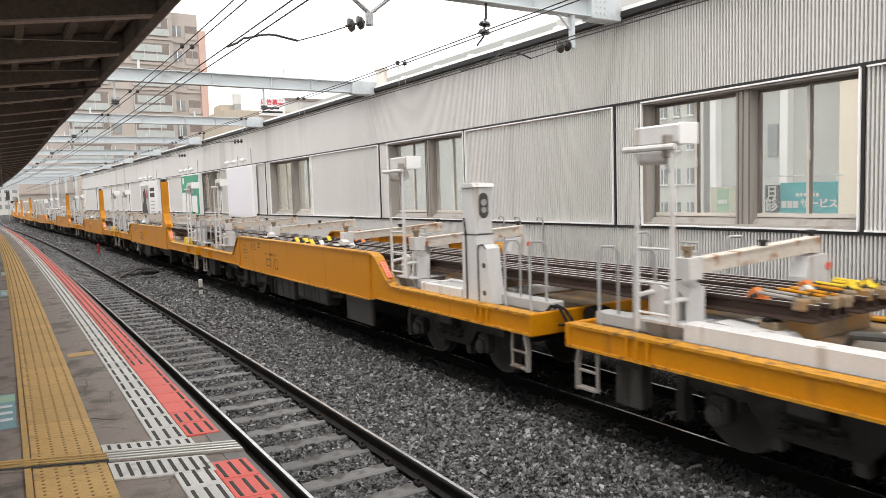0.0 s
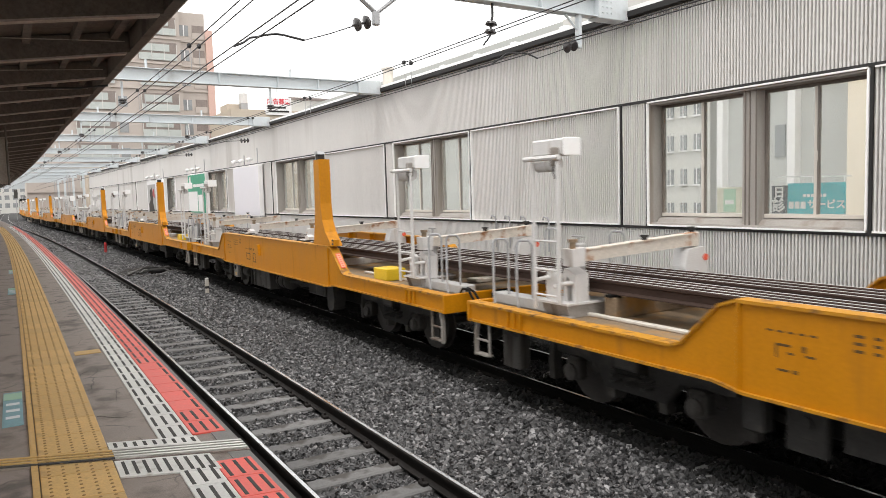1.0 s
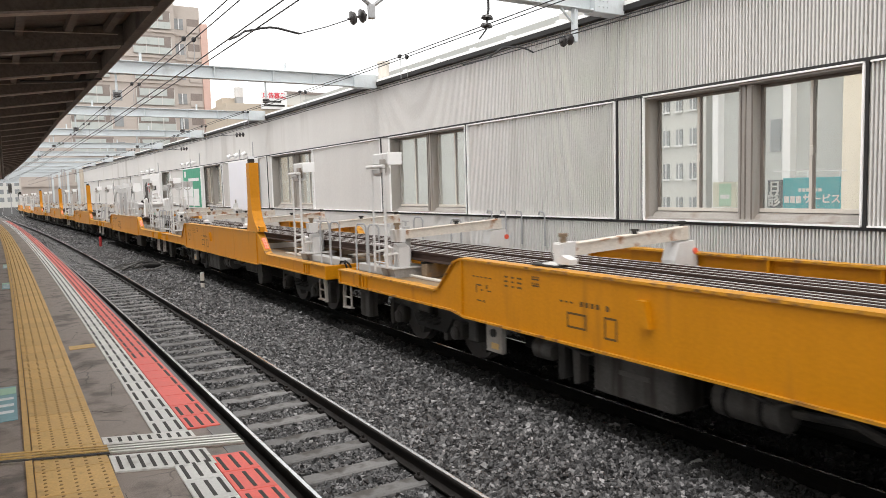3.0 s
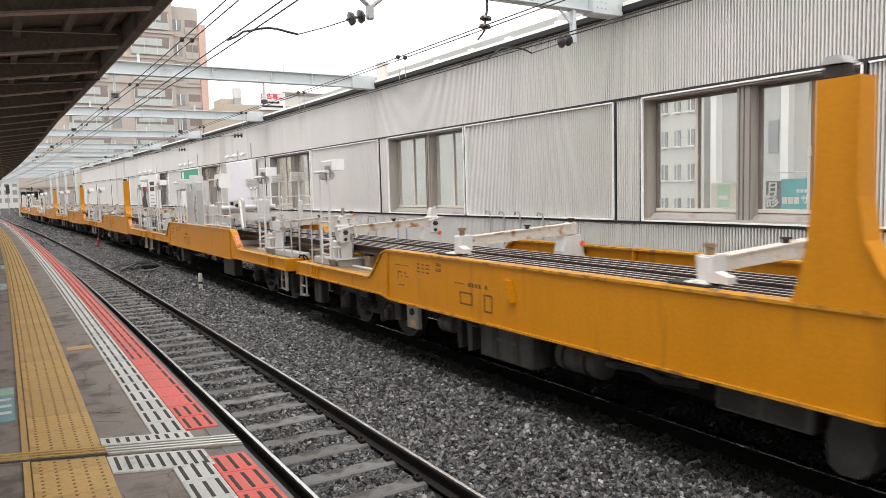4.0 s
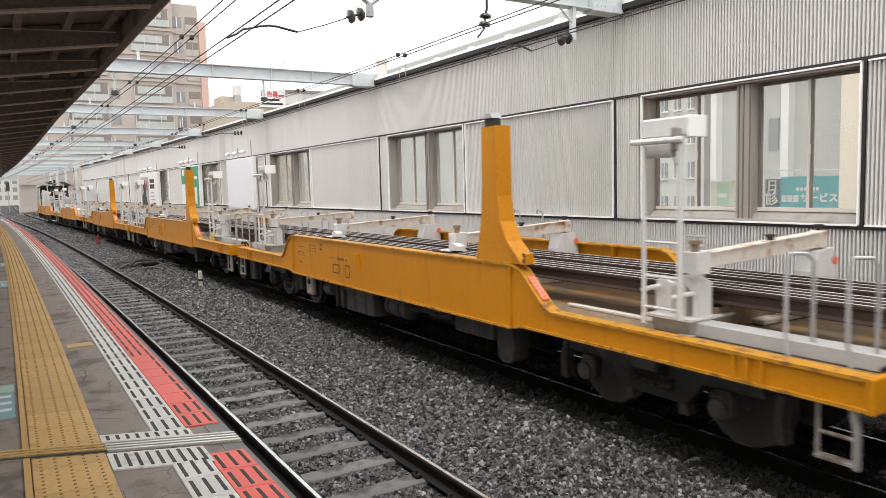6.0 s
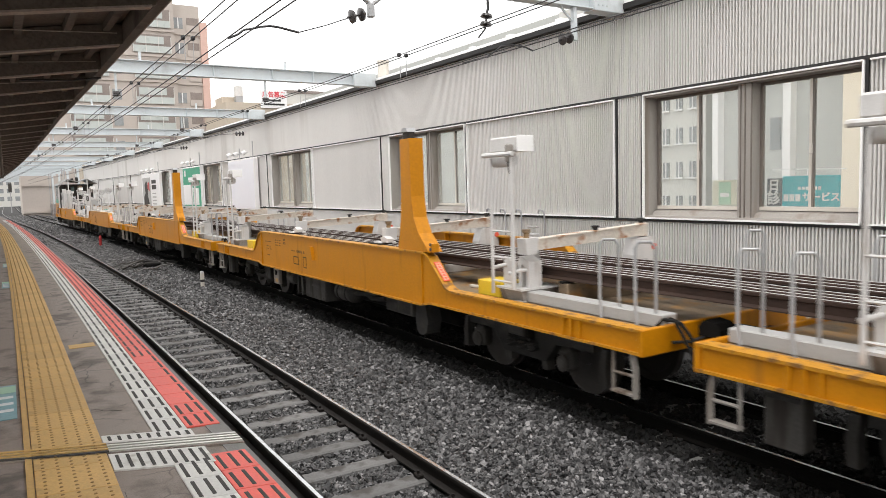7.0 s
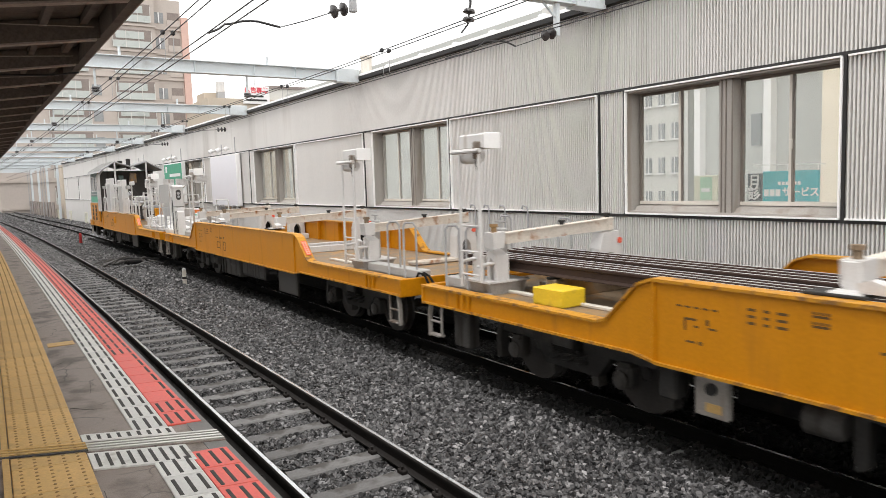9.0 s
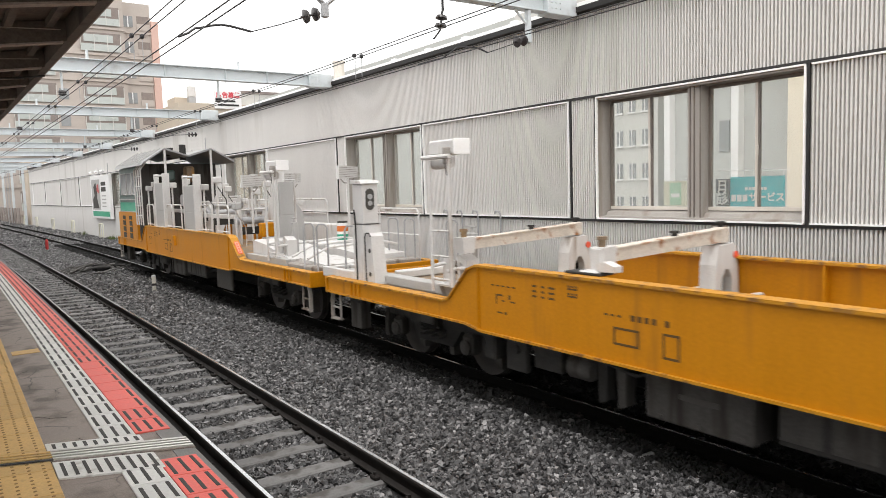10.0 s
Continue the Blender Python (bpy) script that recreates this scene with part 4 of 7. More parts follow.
writing("広告募集", 0.85, SIGN_RED, sg, Matrix.Translation((33.5, 99.68, 16.05)) @ FACE_SOUTH)
part("writing_bar", Geo().box(32.6, 34.5, 99.66, 99.69, 15.15, 15.4), UNDER_GREY, sg)
part("number_bar", Geo().box(32.0, 35.0, 99.66, 99.69, 14.6, 14.85), UNDER_GREY, sg)
t = part("water_tank", Geo().tube([(29.7, 104, 16.2), (29.7, 104, 17.6)], 0.62, 14), PALE, b, "pale roof water tank", smooth=True)
part("tank_stand", Geo().box(29.2, 30.2, 103.5, 104.5, 14.9, 16.2), GALV, t)
part("stair_head", Geo().box(27.6, 30.6, 105, 109, 14.9, 16.2), CREAM_WALL, b)
part("antenna", Geo().tube([(34.4, 103, 16.6), (34.4, 103, 19.2)], 0.05, 6).tube([(33.7, 103, 18.7), (35.1, 103, 18.7)], 0.03, 6), GALV, b)

# the cream house past the end of the long wall, with its fence, and clutter at the vanishing line
block("cream_house", "cream house with dark windows beside the line", 8.0, 17.0, 96, 102, 6.5, CREAM_WALL, 2, 6, (0.9, 1.5), low=1.0)
block("pale_house", "pale concrete house far along the line", 10.5, 15.5, 140, 150, 8, PALE_WALL, 3, 4, low=1.5)
block("dark_house", "dark brown house far along the line", 8.2, 12.8, 175, 182, 5.2, DARK_WALL, 2, 4, low=1.0)
block("pink_house", "pale pink house far along the line", 9.6, 13.2, 200, 206, 11.8, PINKISH, 4, 3, low=2)
block("white_tower", "white apartment tower in the far haze", -28, -16, 260, 275, 30, PALE_WALL, 9, 6, low=3)
block("far_flats", "pale row of flats across the far end of the line", -14, 7, 285, 297, 15, PALE_WALL, 5, 9, low=1.5)
block("beige_tower", "beige tower in the far haze", -60, -34, 300, 315, 26, CREAM_WALL, 8, 7, low=3)
fence = thing("line_fence", "dark plank fence along the far track", "fence", kind="structure")
for y in steps(90, 150, 3):
    x = at(9.0, y, 0)[0]
    part("board_panel", Geo().box(x - 0.04, x + 0.04, y, y + 2.9, -0.5, 1.5), DARK_WALL, fence)
for i, y in enumerate((95, 112, 126, 140, 156, 172, 190, 210)):
    m = thing("catenary_mast", "slender grey lattice mast of the overhead line", "mast", group="line masts")
    for sx, xx in ((0, 8.6), (1, -2.2)):
        if sx == 0 or i > 1:
            x = at(xx, y, 0)[0]
            part("leg", Geo().tube([(x - 0.15, y, -0.5), (x - 0.15, y, 7.2)], 0.05, 6).tube([(x + 0.15, y, -0.5), (x + 0.15, y, 7.2)], 0.05, 6), GALV, m)
            k = Geo()
            for j in range(12):
                k.tube([(x - 0.15, y, 0.6 * j), (x + 0.15, y, 0.6 * j + 0.3), (x - 0.15, y, 0.6 * j + 0.6)], 0.02, 4)
            part("lattice", k, GALV, m)
sgn = thing("signal", "round dark railway signal head far along the line", "signal", m=pose(*at(4.6, 150, 0)))
part("pole", Geo().tube([(0, 0, -0.3), (0, 0, 5.2)], 0.07, 8), GALV, sgn)
part("head", Geo().cbox(-0.3, 0.3, -0.1, 0.1, 3.6, 5.2, 0.1), SLOT, sgn)

# ---- the rail-carrying train ----
CAR = 16.346            # from coupling to coupling
V0, ACC, S0 = 14.313, 0.0179, 5.833   # speed, its slow fall, and the first coupling's place at the start
HALF = 1.33
WAGONS = []             # (thing, number of its coupling)


NEAR, FAR = -CAR / 2 + 0.60, CAR / 2 - 0.08      # the wagon body's two ends


def slopes(top, low):
    """The upper edge between the low ends, from the front of the wagon to its rear."""
    h = CAR / 2
    return [(-h + 4.0, low), (-h + 4.12, low + 0.04), (-h + 4.55, top - 0.06), (-h + 4.72, top), (h - 4.12, top), (h - 3.95, top - 0.06), (h - 3.55, low + 0.04), (h - 3.43, low)]


def girder_outline(top=1.57, low=1.08, bot=0.86):
    """Side sill of a wagon, from its middle: shallow over the bogies, deep between."""
    h = CAR / 2
    return [(NEAR, bot + 0.02), (-h + 4.5, bot + 0.02), (-h + 4.8, bot - 0.03), (h - 4.2, bot - 0.03), (h - 3.9, bot + 0.02), (FAR, bot + 0.02), (FAR, low)] + slopes(top, low)[::-1] + [(NEAR, low)]


def build_bogie(parent, y):
    # the bogie's dark colours include the shade below the deck
    b = part("bogie", Geo().cbox(-1.0, 1.0, -0.2, 0.2, 0.55, 0.83, 0.03), UNDER, parent, "two-axle bogie, darkened for the shade under the wagon")
    b.location = (0, y, 0)
    for sx in (-1, 1):
        g = Geo()
        x = sx * 0.82
        g.prism([(-1.25, 0.60), (-1.25, 0.71), (-0.5, 0.74), (0.5, 0.74), (1.25, 0.71), (1.25, 0.60), (0.62, 0.58), (0.42, 0.34), (-0.42, 0.34), (-0.62, 0.58)], 0, x - 0.06, x + 0.06)
        part("side_frame", g, UNDER_GREY, b, "cast side frame, darkened for the shade under the wagon")
        for yy in (-1.38, -0.36, 0.36, 1.38):
            part("brake_shoe", Geo().prism([(yy - 0.05, 0.22), (yy + 0.05, 0.22), (yy + 0.07, 0.45), (yy + 0.02, 0.66), (yy - 0.05, 0.66), (yy - 0.03, 0.45)], 0, *sorted((x - sx * 0.10, x + sx * 0.03))), UNDER_DUST, b, "dusty brake hanger")
        part("bolster_end", Geo().cbox(*sorted((x + sx * 0.02, x + sx * 0.20)), -0.17, 0.17, 0.62, 0.76, 0.02), UNDER_DUST, b)
        g = Geo()
        for yy in (-0.22, 0, 0.22):
            pts = [(x + sx * 0.10 + 0.06 * math.cos(a), yy + 0.06 * math.sin(a), 0.42 + 0.022 * a / 2) for a in [i * 0.7 for i in range(24)]]
            g.tube(pts, 0.016, 5)
        part("spring", g, UNDER_GREY, b)
        for yy in (-0.875, 0.875):
            g = Geo().cbox(x - 0.02, x + sx * 0.17 if sx > 0 else x + 0.02, yy - 0.11, yy + 0.11, 0.33, 0.60, 0.04) if sx > 0 else Geo().cbox(x - 0.17, x + 0.02, yy - 0.11, yy + 0.11, 0.33, 0.60, 0.04)
            g.tube([(x + sx * 0.16, yy, 0.43), (x + sx * 0.20, yy, 0.43), (x + sx * 0.22, yy, 0.43)], [0.10, 0.10, 0.06], 14)
            part("axle_box", g, UNDER_DUST, b, "dusty axle box")
    for yy in (-0.875, 0.875):
        for sx in (-1, 1):
            prof = [(0.43, 0.0), (0.43, 0.09), (0.455, 0.10), (0.455, 0.13), (0.36, 0.13), (0.34, 0.10), (0.14, 0.09), (0.12, 0.14), (0.08, 0.14), (0.08, -0.02), (0.14, -0.02), (0.34, 0.02)]
            g, n = Geo(), 24
            vs = [(sx * (0.60 - d), yy + r * math.cos(2 * math.pi * k / n), 0.43 + r * math.sin(2 * math.pi * k / n)) for r, d in prof for k in range(n)]
            m = len(prof)
            g.add(vs, [(i * n + k, i * n + (k + 1) % n, ((i + 1) % m) * n + (k + 1) % n, ((i + 1) % m) * n + k) for i in range(m) for k in range(n)])
            part("wheel", g, WHEEL, b, smooth=True)
        part("axle", Geo().tube([(-0.62, yy, 0.43), (0.62, yy, 0.43)], 0.075, 10), WHEEL, b)
    return b


def build_wagon(kind="loaded"):
    w = thing("flat_wagon", "yellow rail-carrying flat wagon with deep side girders, on two bogies", "railway wagon", group="wagons of the rail train")
    h = CAR / 2
    for sx in (-1, 1):
        x0, x1 = (HALF - 0.035, HALF) if sx > 0 else (-HALF, -HALF + 0.035)
        web = part("side_girder", Geo().prism(girder_outline(), 0, x0, x1), YELLOW, w, "weathered yellow steel side girder")
        # flanges along the upper and lower edge
        xa, xb = (HALF - 0.14, HALF + 0.03) if sx > 0 else (-HALF - 0.03, -HALF + 0.14)
        top = [(NEAR, 1.08)] + slopes(1.57, 1.08) + [(FAR, 1.08)]
        part("top_flange", Geo().prism(top + [(a, b + 0.028) for a, b in top[::-1]], 0, xa, xb), YELLOW_WORN, web)
        bot = [(NEAR, 0.88), (-h + 4.5, 0.88), (-h + 4.8, 0.83), (h - 4.2, 0.83), (h - 3.9, 0.88), (FAR, 0.88)]
        xa, xb = (HALF - 0.12, HALF + 0.035) if sx > 0 else (-HALF - 0.035, -HALF + 0.12)
        part("bottom_flange", Geo().prism(bot + [(a, b - 0.026) for a, b in bot[::-1]], 0, xa, xb), YELLOW_WORN, web)
        for y in (-h + 4.75, h - 4.15):
            xa, xb = (HALF, HALF + 0.028) if sx > 0 else (-HALF - 0.028, -HALF)
            part("stiffener", Geo().cbox(xa, xb, y - 0.015, y + 0.015, 0.83, 1.57, 0.004), YELLOW, web)
        for y in steps(-h + 5.6, h - 5.6, 1.15):
            xa, xb = (HALF - 0.135, HALF - 0.036) if sx > 0 else (-HALF + 0.036, -HALF + 0.135)
            part("inner_stiffener", Geo().box(xa, xb, y - 0.012, y + 0.012, 0.98, 1.57), YELLOW, web)
    for sy in (-1, 1):
        e = FAR if sy > 0 else NEAR
        y0, y1 = e - 0.03, e + 0.03
        part("end_sill", Geo().cbox(-HALF - 0.03, HALF + 0.03, y0, y1, 0.84, 1.11, 0.01), YELLOW, w)
        for k in range(3):
            for sx in (-1, 1):
                y = e - sy * (0.85 + 0.13 * k)
                x0, x1 = sorted((sx * (HALF + 0.002), sx * (HALF + 0.03)))
                part("rib", Geo().cbox(x0, x1, y - 0.02, y + 0.02, 0.88, 1.08, 0.006), YELLOW, w)
        part("coupler", Geo().cbox(-0.13, 0.13, *sorted((e, sy * (h + (0.27 if sy > 0 else -0.27)))), 0.74, 1.0, 0.05).cbox(-0.2, 0.2, *sorted((sy * h + 0.17, sy * h + 0.27)), 0.70, 1.02, 0.05), UNDER, w, "black knuckle coupler")
        part("brake_hose", Geo().tube([(-0.45, e, 0.86), (-0.45, e + sy * 0.15, 0.80), (-0.4, e + sy * 0.27, 0.62), (-0.3, e + sy * 0.33, 0.58)], 0.028, 8), UNDER, w)
        part("brake_pipe", Geo().tube([(-0.62, e - sy * 0.3, 0.80), (-0.62, e + sy * 0.04, 0.80), (-0.60, e + sy * 0.16, 0.70)], 0.03, 8), UNDER_GREY, w)
        # step irons below the corners
        for sx in (-1, 1):
            x = sx * (HALF - 0.03)
            ya, yb = e - sy * 0.12, e - sy * 0.40
            g = Geo().tube([(x, ya, 0.86), (x, ya, 0.43), (x, yb, 0.43), (x, yb, 0.86)], 0.02, 6).tube([(x, ya, 0.62), (x, yb, 0.62)], 0.018, 6)
            g.box(x - 0.05, x + 0.05, min(ya, yb), max(ya, yb), 0.425, 0.445)
            part("step", g, TRAY, w, "grey step iron")
            part("step_arm", Geo().prism([(ya, 0.40), (ya + sy * 0.03, 0.40), (ya + sy * 0.03, 0.70), (ya - sy * 0.01, 0.88), (ya - sy * 0.05, 0.88), (ya, 0.68)], 0, x - 0.03, x + 0.03), TRAY, w)
    part("deck", Geo().cbox(-HALF + 0.02, HALF - 0.02, NEAR + 0.02, FAR - 0.02, 0.98, 1.06, 0.005), DECK, w, "rust-stained steel deck")
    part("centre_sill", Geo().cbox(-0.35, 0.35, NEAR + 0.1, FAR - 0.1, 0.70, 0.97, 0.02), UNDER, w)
    # jumper cables and the greasy gear over the front coupling
    for k in range(2):
        x = -1.0 + 0.09 * k
        part("jumper_cable", Geo().tube([(x, NEAR + 0.10, 1.09), (x - 0.02, NEAR + 0.0, 1.17), (x, NEAR - 0.12, 1.17 - 0.04 * k), (x + 0.03, NEAR - 0.20, 1.02), (x + 0.05, NEAR - 0.32, 0.80), (x + 0.05, NEAR - 0.60, 0.86)], 0.019, 8), UNDER, w, "thick black jumper cable", smooth=True)
    part("coupling_cover", Geo().prism([(NEAR - 0.30, 0.96), (NEAR - 0.04, 0.96), (NEAR - 0.04, 1.06), (NEAR - 0.10, 1.12), (NEAR - 0.24, 1.10), (NEAR - 0.30, 1.04)], 0, -0.55, -0.30), UNDER, w, "greasy cover over the coupling")
    part("coupling_lever", Geo().tube([(-0.95, NEAR - 0.05, 0.94), (-0.70, NEAR - 0.08, 0.92), (-0.25, NEAR - 0.12, 1.0)], 0.016, 8), UNDER_GREY, w, smooth=True)
    build_bogie(w, -h + 2.98)
    build_bogie(w, h - 2.55)
    return w


def place(u):
    """Where a point that lies u metres behind the first coupling stands, second by second."""
    rows = []
    for i in range(21):
        t = i * 0.5
        y = S0 + u - V0 * t + ACC * t * t / 2
        x, _, _ = at(TRACK_X["track_2"], y, 0)
        rows.append((t, pose(x, y, 0, 0, 0, heading(y))))
    return rows



# ---- what the wagons carry ----
H2 = CAR / 2
FADED = mat("faded label ground", (0.62, 0.33, 0.22), 0.5, vary=0.15, bump=0)


def light_mast(w, u, x=-1.05, flip=1):
    """A floodlight on two thin posts over a pale winch body; u is measured from the wagon's front coupling."""
    y = u - H2
    m = part("light_mast", Geo().prism([(x - 0.04, 1.21), (x + 0.62, 1.21), (x + 0.62, 1.235), (x - 0.04, 1.235)], 1, y - 0.20, y + 0.33), PALE, w, "pale grey winch tray with a floodlight mast")
    # tray body darker than its plate: shade put into the colour
    part("tray_side", Geo().prism([(x + 0.03, 1.062), (x + 0.55, 1.062), (x + 0.60, 1.209), (x - 0.02, 1.209)], 1, y - 0.17, y + 0.28), TRAY, m, "grimy grey tray body, darkened for shade")
    part("tray_foot", Geo().cbox(x - 0.06, x + 0.04, y - 0.21, y - 0.05, 1.062, 1.085, 0.006), TRAY, m)
    part("drum_bracket", Geo().prism([(y + 0.10, 1.236), (y + 0.29, 1.236), (y + 0.30, 1.50), (y + 0.26, 1.57), (y + 0.18, 1.58), (y + 0.10, 1.54)], 0, x + 0.06, x + 0.12), PALE, m)
    part("drum_bracket", Geo().prism([(y + 0.10, 1.236), (y + 0.29, 1.236), (y + 0.30, 1.50), (y + 0.26, 1.57), (y + 0.18, 1.58), (y + 0.10, 1.54)], 0, x + 0.32, x + 0.36), PALE, m)
    part("drum", Geo().tube([(x + 0.12, y + 0.19, 1.44), (x + 0.32, y + 0.19, 1.44)], 0.10, 12), TRAY, m, smooth=True)
    part("guide_block", Geo().prism([(y - 0.18, 1.236), (y - 0.12, 1.236), (y - 0.12, 1.46), (y - 0.03, 1.54), (y - 0.03, 1.236), (y + 0.03, 1.236), (y + 0.03, 1.60), (y - 0.02, 1.63), (y - 0.18, 1.56)], 0, x + 0.10, x + 0.30), PALE, m, "pale guide block with a dark opening")
    # dark plate in the opening that stands for its shade
    part("block_back", Geo().box(x + 0.22, x + 0.25, y - 0.12, y - 0.03, 1.236, 1.47), UNDER, m)
    for yy, z in ((y + 0.26, 1.50), (y - 0.1, 1.46)):
        part("arm", Geo().tube([(x - 0.12, yy + 0.05, z - 0.03), (x + 0.02, yy - 0.01, z), (x + 0.12, yy - 0.03, z)], 0.024, 8), PALE, m, smooth=True)
    part("jack", Geo().cbox(x + 0.30, x + 0.42, y - 0.02, y + 0.10, 1.236, 1.90, 0.015).tube([(x + 0.36, y - 0.06, 1.98), (x + 0.36, y + 0.16, 1.98)], 0.014, 6).tube([(x + 0.36, y + 0.04, 1.9), (x + 0.36, y + 0.04, 1.98)], 0.02, 6), CABINET, m, "grey screw jack")
    part("post", Geo().tube([(x - 0.12, y - 0.15, 1.24), (x - 0.12, y - 0.15, 2.86)], [0.030, 0.022], 8), PALE, m, smooth=True)
    part("post", Geo().tube([(x - 0.12, y + 0.28 * flip, 1.15), (x - 0.12, y + 0.28 * flip, 2.86)], [0.024, 0.018], 8), PALE, m, smooth=True)
    for z in (1.32, 1.62, 1.95):
        part("rung", Geo().tube([(x - 0.12, y - 0.15, z), (x - 0.12, y + 0.28 * flip, z)], 0.014, 6), PALE, m)
    a, b = sorted((y - 0.20, y + 0.42 * flip)) if flip > 0 else sorted((y + 0.22, y - 0.48))
    la = part("floodlight", Geo().cbox(x - 0.05, x + 0.20, a + 0.03, b - 0.03, 2.93, 3.12, 0.02), PALE, m, "pale floodlight housing")
    part("crossbar", Geo().tube([(x - 0.14, a, 2.90), (x - 0.14, b, 2.90)], 0.03, 8), PALE, la, smooth=True)
    part("barrel", Geo().tube([(x - 0.02, a + 0.16, 2.83), (x - 0.02, b - 0.12, 2.83)], 0.085, 12), PALE, la, smooth=True)
    part("hinge", Geo().cbox(x - 0.15, x - 0.03, a + 0.10, a + 0.15, 2.80, 3.02, 0.015), TRAY, la)
    part("end_cap", Geo().cbox(x - 0.055, x + 0.205, a + 0.015, a + 0.029, 2.925, 3.125, 0.005), TRIM_LIGHT, la)
    part("lamp_cable", Geo().tube([(x - 0.10, a + 0.14, 2.83), (x - 0.12, a + 0.12, 2.74), (x - 0.125, y - 0.12, 2.66)], 0.009, 6), SLOT, la, smooth=True)
    return m


def gantry(w, u, near_post=True):
    """A beam across the load, from a low foot on the near girder to a block on the far one."""
    y = u - H2
    g = part("cross_beam", Geo().prism([(-1.0, 1.70), (-1.0, 1.83), (1.12, 1.93), (1.12, 1.78)], 1, y - 0.06, y + 0.06), RUSTY, w, "rust-stained pale beam across the load")
    part("far_block", Geo().prism([(0.80, 1.13), (0.81, 1.52), (0.88, 1.74), (1.17, 1.76), (1.24, 1.52), (1.26, 1.13), (1.14, 1.13), (1.12, 1.36), (1.06, 1.46), (0.99, 1.46), (0.93, 1.36), (0.92, 1.13)], 1, y - 0.11, y + 0.11), PALE, g, "pale arched support block")
    # dark plate set in the arch for the shade of its hole
    part("arch_lining", Geo().box(0.93, 1.13, y + 0.02, y + 0.06, 1.13, 1.455), UNDER, g)
    part("red_marker", Geo().tube([(1.19, y - 0.112, 1.62), (1.19, y - 0.125, 1.62)], 0.045, 12), LABEL_RED, g, "round red marker")
    part("block_tray", Geo().cbox(-0.1, 1.27, y - 0.14, y + 0.14, 1.07, 1.13, 0.01), RUSTY, g)
    for d in ((-0.42, 0.34) if near_post else ()):
        part("slide_bar", Geo().cbox(-0.95, 1.22, y + d - 0.035, y + d + 0.035, 1.063, 1.20, 0.01), PALE, g, "pale slide bar across the deck")
    part("end_cap", Geo().cbox(1.0, 1.13, y - 0.068, y + 0.068, 1.765, 1.95, 0.012), RUSTY, g)
    for x in (1.06, 0.2):
        z = 1.93 if x > 1 else 1.87
        part("bolt_head", Geo().tube([(x, y, z), (x, y, z + 0.06), (x, y, z + 0.065), (x, y, z + 0.085)], [0.035, 0.035, 0.055, 0.055], 10), UNDER_GREY, g)
    part("beam_lip", Geo().prism([(-0.98, 1.826), (1.0, 1.921), (1.0, 1.936), (-0.98, 1.841)], 1, y - 0.075, y + 0.075), RUSTY, g)
    part("saddle", Geo().prism([(-1.03, 1.66), (-0.86, 1.66), (-0.84, 1.87), (-1.05, 1.86)], 1, y - 0.09, y + 0.09), PALE, g)
    part("saddle_bolt", Geo().tube([(-0.96, y, 1.86), (-0.96, y, 1.93), (-0.96, y, 1.935), (-0.96, y, 1.97)], [0.04, 0.04, 0.058, 0.058], 10), DECK, g, "rusty saddle bolt")
    if near_post:
        part("near_foot", Geo().cbox(-1.06, -0.92, y - 0.07, y + 0.07, 1.60, 1.86, 0.015).cbox(-1.2, -0.90, y - 0.15, y + 0.10, 1.60, 1.64, 0.012), PALE, g, "pale foot of the beam")
        part("latch", Geo().prism([(y - 0.34, 1.64), (y - 0.12, 1.64), (y - 0.10, 1.71), (y - 0.20, 1.74), (y - 0.34, 1.70)], 0, -1.17, -1.05), PALE, g, "pale latch with a dark foot")
        part("latch_foot", Geo().cbox(-1.22, -1.0, y - 0.20, y + 0.28, 1.60, 1.625, 0.006), UNDER_GREY, g)


def hoops(w, us, x=-1.08, height=1.92):
    for u in us:
        y = u - H2
        part("grab_hoop", Geo().tube([(x - 0.02, y + 0.02, 1.07), (x, y + 0.06, 1.25), (x, y + 0.06, height - 0.06), (x + 0.03, y + 0.04, height), (x + 0.10, y - 0.06, height), (x + 0.13, y - 0.09, height - 0.06), (x + 0.13, y - 0.09, 1.07)], 0.017, 8), GALV, w, "bent galvanised grab hoop", smooth=True)


def handrail(w, u0, u1, z0, z1, x, mid=True):
    y0, y1 = u0 - H2, u1 - H2
    g = Geo().tube([(x, y0, z0), (x, y0, z1 - 0.08), (x, y0 + 0.08, z1), (x, y1 - 0.08, z1), (x, y1, z1 - 0.08), (x, y1, z0)], 0.018, 8)
    if mid:
        g.tube([(x, y0, (z0 + z1) / 2), (x, y1, (z0 + z1) / 2)], 0.016, 6)
    g.tube([(x, y0, z0 + 0.04), (x, y1, z0 + 0.04)], 0.016, 6)
    part("handrail", g, PALE, w, "pale tube handrail", smooth=True)


